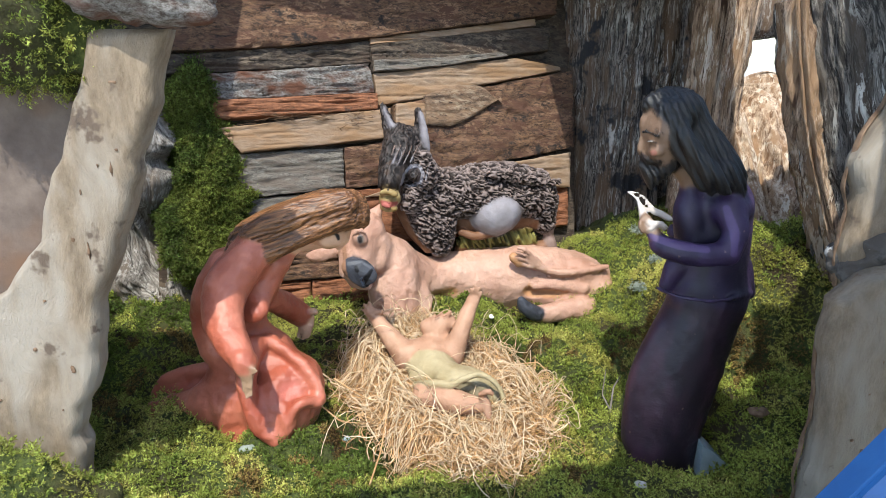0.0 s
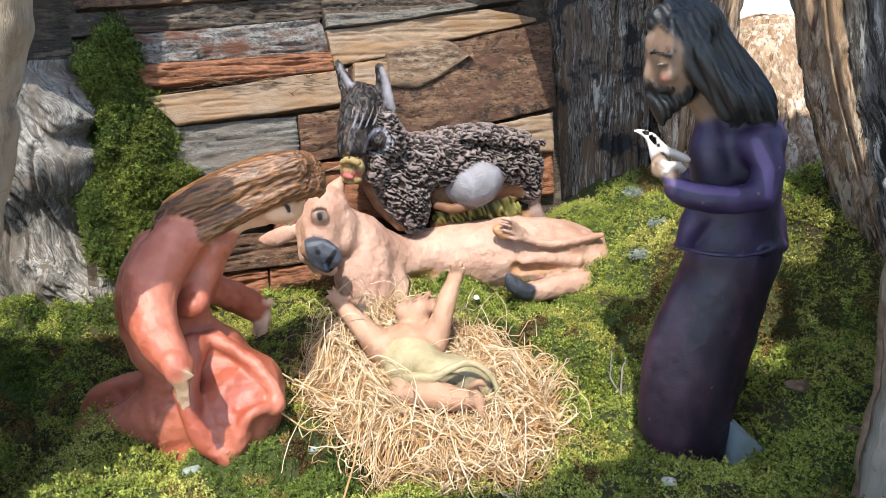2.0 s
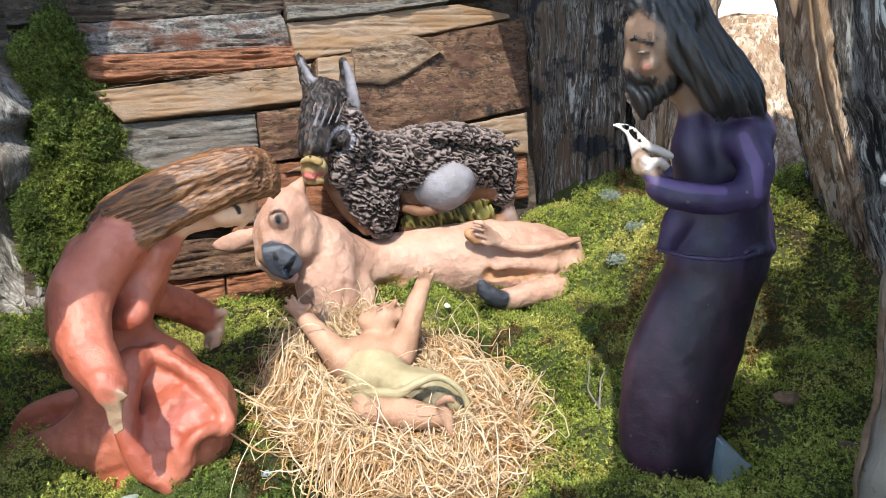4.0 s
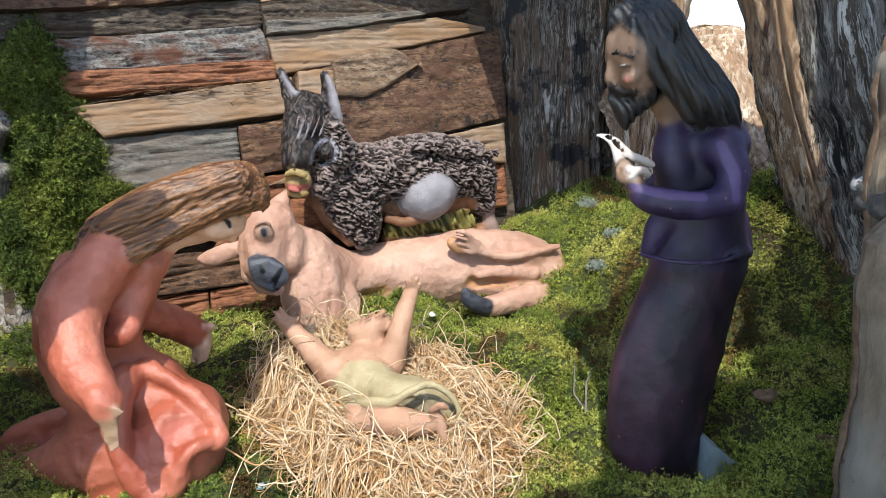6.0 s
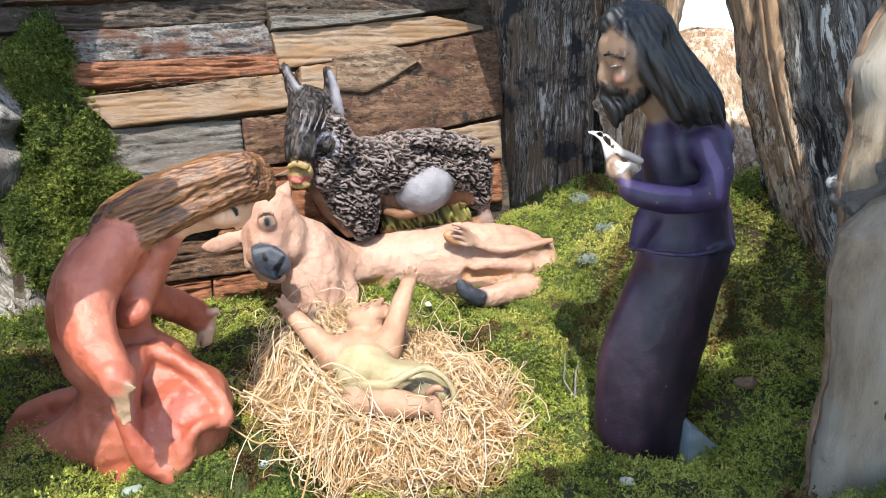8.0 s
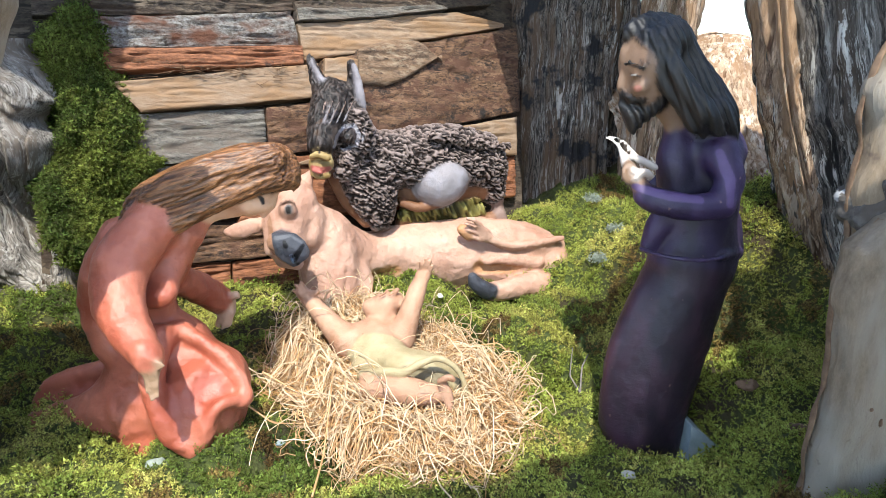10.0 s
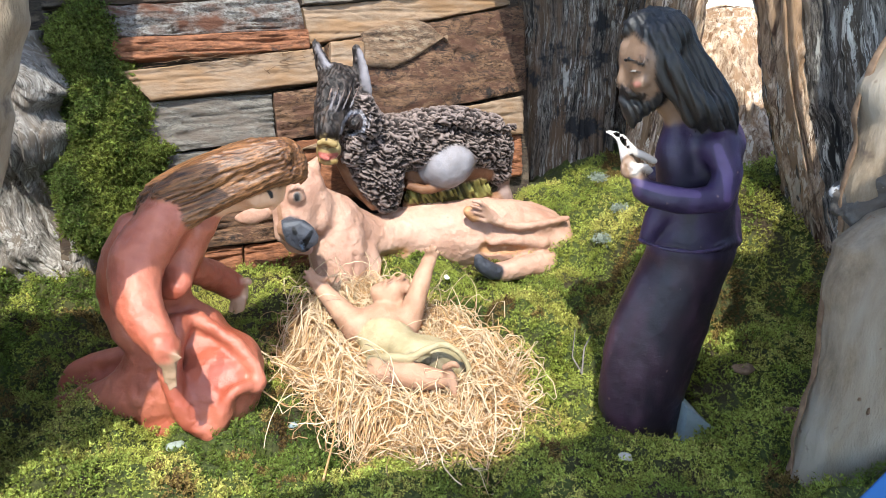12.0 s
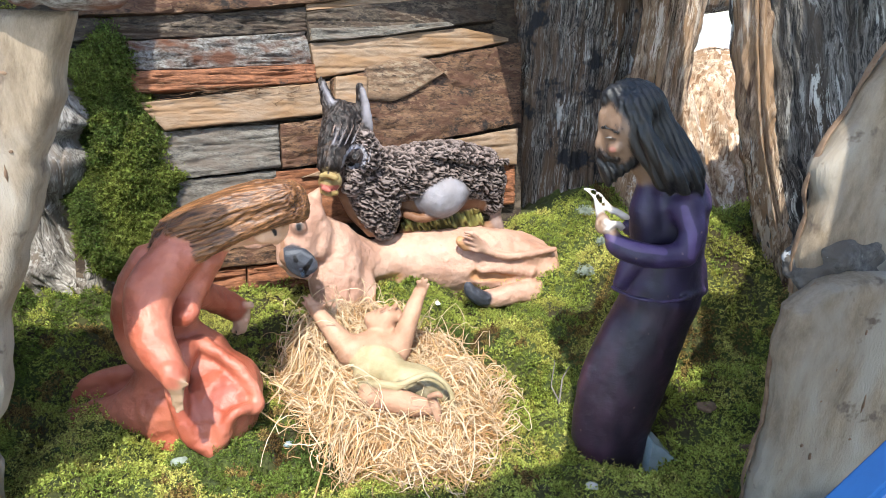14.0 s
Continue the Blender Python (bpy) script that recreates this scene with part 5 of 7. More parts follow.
    c.limb([(0.0448, -0.0150, 0.2164, 0.0073), (0.0327, -0.0180, 0.2135, 0.0052), (0.0259, -0.0180, 0.2205, 0.0083)], hair, 0.005)
    marks = [
        # Crease under the bust, its shade painted in dark red.
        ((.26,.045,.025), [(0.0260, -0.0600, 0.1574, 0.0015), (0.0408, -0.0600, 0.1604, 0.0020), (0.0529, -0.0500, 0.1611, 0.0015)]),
        # Two pinkish highlights, painted on the near arm and the skirt's right rim.
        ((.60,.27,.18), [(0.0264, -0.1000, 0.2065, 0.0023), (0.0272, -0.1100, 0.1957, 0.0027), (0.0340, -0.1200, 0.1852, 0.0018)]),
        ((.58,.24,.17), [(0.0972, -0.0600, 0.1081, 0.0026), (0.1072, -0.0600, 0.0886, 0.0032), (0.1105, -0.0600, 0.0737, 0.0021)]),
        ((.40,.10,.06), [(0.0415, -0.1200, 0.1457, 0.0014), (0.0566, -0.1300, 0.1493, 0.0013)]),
        ((.01,.01,.012), [(0.1264, -0.0030, 0.2471, 0.0013), (0.1283, -0.0030, 0.2433, 0.0021), (0.1292, -0.0030, 0.2395, 0.0016)]),
        ((.05,.03,.02), [(0.1219, -0.0030, 0.2504, 0.0008), (0.1282, -0.0030, 0.2515, 0.0008), (0.1333, -0.0030, 0.2483, 0.0008)]),
        ((.50,.16,.11), [(0.1174, -0.0200, 0.2350, 0.0016), (0.1214, -0.0200, 0.2339, 0.0013)])]
    c.floor_cut(0.0)

    paints = [((0.33, 0.075, 0.040), (0.57, 0.20, 0.125)), ((0.46, 0.125, 0.085), (0.58, 0.26, 0.20)), ((0.27, 0.17, 0.10), (0.40, 0.24, 0.15)), ((0.64, 0.37, 0.23), (0.72, 0.46, 0.31)),
              ((0.006, 0.006, 0.008), (0.012, 0.012, 0.014)), ((0.062, 0.023, 0.010), (0.36, 0.165, 0.062))]

    def relief(p, m):
        s = p[:, 2] * 0.95 - p[:, 0] * 0.30
        w = s + 0.004 * vnoise(np.stack([p[:, 0] * 12, p[:, 1] * 24, s * 26], 1), 3)
        grooves = 0.25 * vnoise(np.stack([p[:, 0] * 11, p[:, 1] * 230, w * 230], 1), 6) + 1.2 * vnoise(np.stack([p[:, 0] * 14, p[:, 1] * 500, w * 620], 1), 7)
        plain = fbm(p * 42, 3, 9)
        return np.where(m == hair, grooves * 0.0013, 0.0016 * plain + 0.0005 * fbm(p * 130, 2, 19)), np.where(m == hair, 0.34 + 0.30 * grooves + 0.10 * vnoise(p * 40, 2), 0.42 + 0.45 * vnoise(p * 28, 4) + 0.25 * plain)
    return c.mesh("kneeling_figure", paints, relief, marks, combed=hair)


def lying_ox():
    """An ox lying on its side, head turned to the front."""
    hide, ochre, slate, black, ring, white = range(6)
    c = Clay((-0.300, -0.150, -0.012), (0.240, 0.150, 0.256), 0.0026)
    c.limb([(-0.1506, -0.0100, 0.1283, 0.0383), (-0.1090, 0.0250, 0.0980, 0.0357), (-0.0451, 0.0550, 0.0923, 0.0453), (0.0298, 0.0650, 0.0886, 0.0545), (0.0982, 0.0700, 0.0818, 0.0571), (0.1568, 0.0800, 0.0708, 0.0479), (0.1807, 0.0800, 0.0636, 0.0344)], hide, 0.014)
    c.limb([(-0.1592, -0.0250, 0.1444, 0.0359), (-0.1546, -0.0350, 0.1095, 0.0403), (-0.1522, -0.0450, 0.0747, 0.0359), (-0.1474, -0.0520, 0.0446, 0.0245)], hide, 0.012)
    c.limb([(-0.1586, -0.0200, 0.1543, 0.0245), (-0.1808, -0.0350, 0.1671, 0.0281), (-0.1918, -0.0450, 0.1846, 0.0248)], hide, 0.01)
    c.limb([(-0.1244, -0.0250, 0.0883, 0.0250), (-0.1049, -0.0350, 0.0551, 0.0206), (-0.0881, -0.0400, 0.0341, 0.0133), (-0.1211, -0.0450, 0.0330, 0.0176)], hide, 0.008)
    c.limb([(-0.0489, 0.0350, 0.0490, 0.0225), (-0.0003, 0.0400, 0.0370, 0.0212), (0.0590, 0.0500, 0.0256, 0.0183)], hide, 0.008)
    # Belly hollow in ochre, which puts its shade into the colour.
    c.ball((-0.0749, -0.0150, 0.0745), (0.0316, 0.0280, 0.0165), (0, -10, 0), ochre, -0.005)
    c.ball((-0.0894, -0.0300, 0.0652), (0.0163, 0.0200, 0.0148), (0, 0, 0), ochre, -0.004)
    c.limb([(-0.1539, -0.0800, 0.1450, 0.0020), (-0.1606, -0.0850, 0.1259, 0.0034), (-0.1565, -0.0850, 0.0969, 0.0020)], hide, -0.003)
    c.limb([(-0.1307, -0.0650, 0.1316, 0.0021), (-0.1277, -0.0700, 0.1075, 0.0035), (-0.1342, -0.0750, 0.0767, 0.0021)], hide, -0.003)
    c.limb([(0.1433, 0.0450, 0.1069, 0.0213), (0.1758, 0.0550, 0.0975, 0.0150), (0.1885, 0.0600, 0.0996, 0.0100)], hide, 0.008)
    c.limb([(0.1785, 0.0550, 0.0712, 0.0285), (0.1788, 0.0500, 0.0508, 0.0235), (0.1705, 0.0450, 0.0399, 0.0184)], hide, 0.008)
    # Groin hollow in ochre, the shadow inside it put into the colour.
    c.ball((0.0912, 0.0000, 0.0807), (0.0453, 0.0220, 0.0141), (0, 4, 0), ochre, -0.004)
    c.ball((0.0674, 0.0000, 0.0802), (0.0233, 0.0200, 0.0140), (0, 0, 0), ochre, -0.003)
    c.limb([(0.1476, 0.0300, 0.0795, 0.0114), (0.0988, 0.0150, 0.0912, 0.0071), (0.0659, 0.0120, 0.0897, 0.0055)], hide, 0.004)
    c.limb([(0.1661, 0.0300, 0.0470, 0.0213), (0.1297, 0.0100, 0.0517, 0.0176), (0.0937, -0.0050, 0.0533, 0.0157), (0.0707, -0.0120, 0.0528, 0.0132)], hide, 0.006)
    c.limb([(0.0645, -0.0200, 0.0562, 0.0130), (0.0484, -0.0250, 0.0682, 0.0121), (0.0422, -0.0270, 0.0790, 0.0083)], slate, 0.003)
    c.limb([(0.1873, 0.0400, 0.1143, 0.0057), (0.1421, 0.0250, 0.1115, 0.0064), (0.1031, 0.0150, 0.1122, 0.0071), (0.0750, 0.0100, 0.1222, 0.0070), (0.0639, 0.0080, 0.1363, 0.0069)], hide, 0.003)
    c.limb([(0.0408, 0.0100, 0.1359, 0.0131), (0.0331, 0.0100, 0.1381, 0.0100)], ochre, 0.003, 0.8)
    c.limb([(0.0360, -0.0050, 0.1588, 0.0024), (0.0478, -0.0070, 0.1553, 0.0032), (0.0682, 0.0060, 0.1334, 0.0039)], hide, 0.0012)
    c.limb([(0.0347, -0.0020, 0.1504, 0.0024), (0.0465, -0.0040, 0.1469, 0.0032), (0.0681, 0.0060, 0.1310, 0.0039)], hide, 0.0012)
    c.limb([(0.0364, 0.0010, 0.1417, 0.0024), (0.0483, -0.0010, 0.1382, 0.0032), (0.0681, 0.0060, 0.1286, 0.0039)], hide, 0.0012)
    c.limb([(0.0412, 0.0040, 0.1319, 0.0025), (0.0532, 0.0020, 0.1283, 0.0032), (0.0680, 0.0060, 0.1262, 0.0039)], hide, 0.0012)
    c.limb([(-0.1910, -0.0520, 0.1981, 0.0259), (-0.2020, -0.0680, 0.1768, 0.0282), (-0.2019, -0.0780, 0.1537, 0.0234)], hide, 0.008)
    c.limb([(-0.1772, -0.0520, 0.1746, 0.0206), (-0.1764, -0.0600, 0.1553, 0.0192)], hide, 0.006)
    c.limb([(-0.2163, -0.0750, 0.1693, 0.0133), (-0.2165, -0.0820, 0.1470, 0.0133)], hide, 0.005)
    c.limb([(-0.2079, -0.0820, 0.1302, 0.0107), (-0.1908, -0.0820, 0.1238, 0.0081)], hide, 0.005)
    c.limb([(-0.2096, -0.1050, 0.1593, 0.0129), (-0.1941, -0.1100, 0.1568, 0.0148), (-0.1852, -0.1080, 0.1475, 0.0116)], slate, 0.004, 0.8)
    c.limb([(-0.2017, -0.1080, 0.1467, 0.0103), (-0.1913, -0.1080, 0.1371, 0.0091)], slate, 0.003, 0.8)
    c.limb([(-0.1978, -0.1350, 0.1644, 0.0022), (-0.1968, -0.1350, 0.1624, 0.0028)], black, -0.002)
    c.limb([(-0.1805, -0.1320, 0.1583, 0.0019), (-0.1862, -0.1340, 0.1488, 0.0038), (-0.1864, -0.1300, 0.1383, 0.0025)], black, -0.0025)
    c.limb([(-0.1917, -0.1280, 0.1487, 0.0025), (-0.1903, -0.1270, 0.1397, 0.0025)], slate, 0.0015)
    c.limb([(-0.2297, -0.0620, 0.1710, 0.0081), (-0.2465, -0.0680, 0.1696, 0.0107), (-0.2630, -0.0700, 0.1645, 0.0113), (-0.2751, -0.0680, 0.1635, 0.0060)], hide, 0.004, 0.6)
    c.ball((-0.2543, -0.0900, 0.1787), (0.0142, 0.0120, 0.0045), (0, 0, 0), ochre, -0.0025)
    c.limb([(-0.1886, -0.0450, 0.2020, 0.0110), (-0.1809, -0.0400, 0.2173, 0.0117), (-0.1735, -0.0350, 0.2286, 0.0069)], hide, 0.004, 0.7)
    c.ball((-0.1972, -0.0920, 0.1952), (0.0110, 0.0080, 0.0130), (0, 0, 0), hide, 0.003)
    c.limb([(-0.2044, -0.0980, 0.2036, 0.0019), (-0.1972, -0.1000, 0.2101, 0.0022), (-0.1882, -0.0960, 0.2047, 0.0019)], hide, 0.0015)
    c.ball((-0.1961, -0.0960, 0.1953), (0.0058, 0.0050, 0.0077), (0, 0, 0), ring, 0.001)
    marks = [
        # Neck folds and the face's left side, with their shade painted in brown.
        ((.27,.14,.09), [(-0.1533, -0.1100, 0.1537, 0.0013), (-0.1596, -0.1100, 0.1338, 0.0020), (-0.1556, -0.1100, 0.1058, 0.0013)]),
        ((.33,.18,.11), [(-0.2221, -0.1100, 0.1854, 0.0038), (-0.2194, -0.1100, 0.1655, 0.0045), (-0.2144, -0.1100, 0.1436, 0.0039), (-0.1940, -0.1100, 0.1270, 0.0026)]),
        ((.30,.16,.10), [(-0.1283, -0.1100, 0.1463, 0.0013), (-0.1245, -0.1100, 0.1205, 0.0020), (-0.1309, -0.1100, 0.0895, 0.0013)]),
        ((.006,.006,.008), [(-0.2000, -0.1240, 0.1627, 0.0025), (-0.1985, -0.1240, 0.1586, 0.0031)]),
        ((.006,.006,.008), [(-0.1802, -0.1240, 0.1572, 0.0022), (-0.1874, -0.1240, 0.1472, 0.0038), (-0.1908, -0.1240, 0.1381, 0.0032), (-0.1864, -0.1220, 0.1337, 0.0026)]),
        ((.10,.14,.20), [(-0.1913, -0.1240, 0.1448, 0.0019), (-0.1901, -0.1240, 0.1387, 0.0015)]),
        # Grey highlight painted across the top of the muzzle.
        ((.11,.115,.13), [(-0.2105, -0.1200, 0.1663, 0.0025), (-0.1924, -0.1240, 0.1706, 0.0025), (-0.1801, -0.1200, 0.1613, 0.0019)]),
        ((.12,.085,.07), [(-0.2003, -0.1100, 0.2047, 0.0011), (-0.1936, -0.1100, 0.2094, 0.0013), (-0.1880, -0.1100, 0.2039, 0.0011), (-0.1876, -0.1100, 0.1960, 0.0011), (-0.1933, -0.1100, 0.1892, 0.0011), (-0.1998, -0.1100, 0.1923, 0.0011), (-0.2014, -0.1100, 0.1996, 0.0011), (-0.2003, -0.1100, 0.2047, 0.0011)]),
        ((.13,.12,.12), [(-0.1956, -0.1020, 0.1993, 0.0035), (-0.1955, -0.1020, 0.1947, 0.0035)]),
        ((.02,.018,.018), [(-0.1957, -0.1020, 0.1987, 0.0024), (-0.1955, -0.1020, 0.1947, 0.0024)]),
        ((.6,.56,.5), [(-0.1919, -0.1100, 0.2022, 0.0008)]),
        ((.24,.12,.07), [(0.0306, -0.0400, 0.1643, 0.0012), (0.0451, -0.0400, 0.1588, 0.0011), (0.0596, -0.0400, 0.1457, 0.0012)]),
        ((.24,.12,.07), [(0.0304, -0.0400, 0.1576, 0.0012), (0.0450, -0.0400, 0.1534, 0.0011), (0.0595, -0.0400, 0.1430, 0.0012)]),
        ((.24,.12,.07), [(0.0302, -0.0400, 0.1509, 0.0012), (0.0448, -0.0400, 0.1480, 0.0011), (0.0594, -0.0400, 0.1403, 0.0012)]),
        # Shade painted on the left of the upper hoof's stub.
        ((.17,.08,.045), [(0.0237, -0.0400, 0.1543, 0.0029), (0.0271, -0.0400, 0.1466, 0.0044)]),
        # Shadow of the upper leg, painted just below it.
        ((.30,.15,.09), [(0.0570, -0.0400, 0.1308, 0.0015), (0.0905, -0.0400, 0.1206, 0.0018), (0.1340, -0.0200, 0.1163, 0.0015), (0.1692, -0.0200, 0.1247, 0.0014)]),
        ((.25,.16,.13), [(-0.1132, -0.0700, 0.1172, 0.0021), (-0.0934, -0.0700, 0.1244, 0.0017), (-0.0739, -0.0700, 0.1272, 0.0014)]),
        ((.10,.06,.05), [(-0.0927, -0.0700, 0.1243, 0.0014)]),
        # More ochre shade painted in the belly hollow.
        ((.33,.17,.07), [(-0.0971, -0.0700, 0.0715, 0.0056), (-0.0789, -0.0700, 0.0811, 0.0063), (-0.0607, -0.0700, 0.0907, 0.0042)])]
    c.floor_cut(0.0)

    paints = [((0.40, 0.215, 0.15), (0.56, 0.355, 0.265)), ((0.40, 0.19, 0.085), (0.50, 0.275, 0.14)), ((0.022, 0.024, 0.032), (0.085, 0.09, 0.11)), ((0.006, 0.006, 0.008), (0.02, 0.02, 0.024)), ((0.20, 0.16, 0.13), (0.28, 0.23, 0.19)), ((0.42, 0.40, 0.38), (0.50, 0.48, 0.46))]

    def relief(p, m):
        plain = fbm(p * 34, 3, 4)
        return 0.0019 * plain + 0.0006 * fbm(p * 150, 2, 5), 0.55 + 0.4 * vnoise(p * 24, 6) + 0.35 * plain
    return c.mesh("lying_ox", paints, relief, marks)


def standing_donkey():
    """A small shaggy donkey with upright ears, mouth open."""
    fur, rust, leg, grey, dark, yellow, mouth, ring, grass, patch = range(10)
    c = Clay((-0.205, -0.165, 0.060), (0.170, 0.110, 0.385), 0.0024)
    c.limb([(-0.1028, -0.0250, 0.2321, 0.0408), (-0.0488, -0.0050, 0.2338, 0.0404), (0.0116, 0.0100, 0.2331, 0.0398), (0.0697, 0.0300, 0.2205, 0.0386)], fur, 0.012)
    c.limb([(-0.1102, -0.0300, 0.2235, 0.0361), (-0.0934, -0.0320, 0.1867, 0.0335), (-0.0850, -0.0350, 0.1555, 0.0184)], fur, 0.01)
    c.limb([(0.0811, 0.0300, 0.2083, 0.0297), (0.0889, 0.0300, 0.1793, 0.0200)], fur, 0.008)
    c.limb([(-0.0352, 0.0050, 0.2568, 0.0203), (0.0220, 0.0200, 0.2584, 0.0208), (0.0771, 0.0350, 0.2458, 0.0197)], fur, 0.008)
    c.limb([(-0.1445, -0.0400, 0.2159, 0.0104), (-0.1270, -0.0350, 0.1795, 0.0113), (-0.1037, -0.0400, 0.1486, 0.0069)], rust, 0.004)
    c.limb([(-0.0472, 0.0050, 0.1844, 0.0191), (-0.0029, 0.0100, 0.1781, 0.0161), (0.0445, 0.0250, 0.1847, 0.0214), (0.0747, 0.0300, 0.1861, 0.0199)], rust, 0.006)
    c.limb([(0.0960, 0.0320, 0.1734, 0.0134), (0.0986, 0.0300, 0.1548, 0.0092), (0.1012, 0.0280, 0.1361, 0.0126)], leg, 0.005)
    c.ball((0.0028, 0.0000, 0.2031), (0.0428, 0.0420, 0.0412), (0, -14, 0), patch, 0.008)
    c.limb([(-0.1153, -0.0600, 0.3001, 0.0142), (-0.1095, -0.0650, 0.2827, 0.0156)], dark, 0.006)
    c.limb([(-0.0509, -0.0180, 0.1716, 0.0070), (-0.0223, -0.0180, 0.1648, 0.0071), (0.0147, -0.0100, 0.1720, 0.0056)], rust, 0.004)
    c.limb([(-0.0087, -0.0350, 0.2703, 0.0067), (0.0099, -0.0300, 0.2673, 0.0075), (0.0402, -0.0200, 0.2602, 0.0069), (0.0829, 0.0000, 0.2495, 0.0055), (0.1093, 0.0100, 0.2485, 0.0040)], fur, 0.003)
    c.limb([(-0.0076, -0.0500, 0.2630, 0.0022), (-0.0123, -0.0500, 0.2727, 0.0029)], dark, -0.003)
    c.limb([(-0.1133, -0.0350, 0.2580, 0.0325), (-0.1277, -0.0450, 0.2832, 0.0304), (-0.1389, -0.0500, 0.3076, 0.0257)], fur, 0.008)
    c.limb([(-0.1449, -0.0550, 0.3151, 0.0262), (-0.1531, -0.0750, 0.2873, 0.0223), (-0.1582, -0.0900, 0.2657, 0.0179)], dark, 0.006)
    c.limb([(-0.1480, -0.0500, 0.3310, 0.0170), (-0.1263, -0.0450, 0.3256, 0.0157)], dark, 0.004)
    c.limb([(-0.1501, -0.0880, 0.3186, 0.0015), (-0.1521, -0.0960, 0.3119, 0.0019), (-0.1545, -0.0980, 0.3055, 0.0008)], leg, 0.0012)
    c.limb([(-0.1484, -0.0880, 0.3055, 0.0015), (-0.1505, -0.0960, 0.2988, 0.0019), (-0.1531, -0.0980, 0.2924, 0.0008)], grey, 0.0012)
    c.limb([(-0.1450, -0.0880, 0.3124, 0.0015), (-0.1471, -0.0960, 0.3057, 0.0019), (-0.1498, -0.0980, 0.2993, 0.0008)], grey, 0.0012)
    c.limb([(-0.1416, -0.0880, 0.3192, 0.0015), (-0.1437, -0.0960, 0.3125, 0.0019), (-0.1466, -0.0980, 0.3061, 0.0008)], leg, 0.0012)
    c.limb([(-0.1399, -0.0880, 0.3061, 0.0015), (-0.1421, -0.0960, 0.2994, 0.0019), (-0.1451, -0.0980, 0.2931, 0.0008)], grey, 0.0012)
    c.limb([(-0.1365, -0.0880, 0.3130, 0.0015), (-0.1387, -0.0960, 0.3063, 0.0019), (-0.1418, -0.0980, 0.2999, 0.0008)], grey, 0.0012)
    c.limb([(-0.1331, -0.0880, 0.3198, 0.0015), (-0.1353, -0.0960, 0.3131, 0.0019), (-0.1385, -0.0980, 0.3067, 0.0008)], leg, 0.0012)
    c.limb([(-0.1314, -0.0880, 0.3067, 0.0015), (-0.1336, -0.0960, 0.3000, 0.0019), (-0.1370, -0.0980, 0.2937, 0.0008)], grey, 0.0012)
    c.limb([(-0.1280, -0.0880, 0.3136, 0.0015), (-0.1302, -0.0960, 0.3069, 0.0019), (-0.1338, -0.0980, 0.3005, 0.0008)], grey, 0.0012)
    c.limb([(-0.1246, -0.0880, 0.3205, 0.0015), (-0.1268, -0.0960, 0.3137, 0.0019), (-0.1305, -0.0980, 0.3074, 0.0008)], leg, 0.0012)
    c.limb([(-0.1228, -0.0880, 0.3073, 0.0015), (-0.1251, -0.0960, 0.3006, 0.0019), (-0.1289, -0.0980, 0.2943, 0.0008)], grey, 0.0012)
    c.limb([(-0.1194, -0.0880, 0.3142, 0.0015), (-0.1218, -0.0960, 0.3075, 0.0019), (-0.1257, -0.0980, 0.3011, 0.0008)], grey, 0.0012)
    c.limb([(-0.1160, -0.0880, 0.3211, 0.0015), (-0.1184, -0.0960, 0.3143, 0.0019), (-0.1224, -0.0980, 0.3080, 0.0008)], leg, 0.0012)
    c.limb([(-0.1232, -0.0650, 0.2443, 0.0172), (-0.1317, -0.0650, 0.2267, 0.0130)], fur, 0.004)
    c.limb([(-0.1114, -0.0680, 0.2936, 0.0141), (-0.1063, -0.0680, 0.2687, 0.0171)], fur, 0.004)
    c.ball((-0.1587, -0.0950, 0.2416), (0.0165, 0.0200, 0.0145), (0, -12, 0), yellow, 0.004)
    c.limb([(-0.1692, -0.1100, 0.2527, 0.0040), (-0.1598, -0.1160, 0.2563, 0.0053), (-0.1488, -0.1180, 0.2526, 0.0053)], yellow, 0.003)
    c.limb([(-0.1699, -0.1040, 0.2299, 0.0034), (-0.1602, -0.1100, 0.2282, 0.0041), (-0.1489, -0.1080, 0.2293, 0.0041)], yellow, 0.003)
    c.limb([(-0.1696, -0.1250, 0.2415, 0.0020), (-0.1577, -0.1300, 0.2396, 0.0030), (-0.1477, -0.1250, 0.2389, 0.0020)], mouth, -0.003)
    c.limb([(-0.1685, -0.1130, 0.2361, 0.0027), (-0.1578, -0.1170, 0.2341, 0.0034)], mouth, 0.0012)
    c.ball((-0.1236, -0.0820, 0.2754), (0.0104, 0.0070, 0.0111), (0, 0, 0), dark, 0.003)
    c.limb([(-0.1556, -0.0500, 0.3244, 0.0120), (-0.1625, -0.0420, 0.3465, 0.0099), (-0.1716, -0.0350, 0.3729, 0.0042)], dark, 0.003)
    c.limb([(-0.1498, -0.0620, 0.3329, 0.0056), (-0.1586, -0.0540, 0.3480, 0.0049), (-0.1686, -0.0440, 0.3673, 0.0028)], grey, 0.0015, 0.7)
    c.limb([(-0.1136, -0.0500, 0.3064, 0.0093), (-0.1143, -0.0450, 0.3342, 0.0086), (-0.1176, -0.0400, 0.3640, 0.0057)], dark, 0.003)
    c.limb([(-0.1047, -0.0600, 0.3101, 0.0064), (-0.1077, -0.0550, 0.3343, 0.0057), (-0.1134, -0.0480, 0.3611, 0.0042)], grey, 0.0015, 0.7)
    c.limb([(-0.0512, -0.0050, 0.1526, 0.0095), (-0.0091, 0.0000, 0.1535, 0.0120), (0.0419, 0.0150, 0.1516, 0.0131), (0.0720, 0.0200, 0.1519, 0.0083)], grass, 0.006, 0.8)
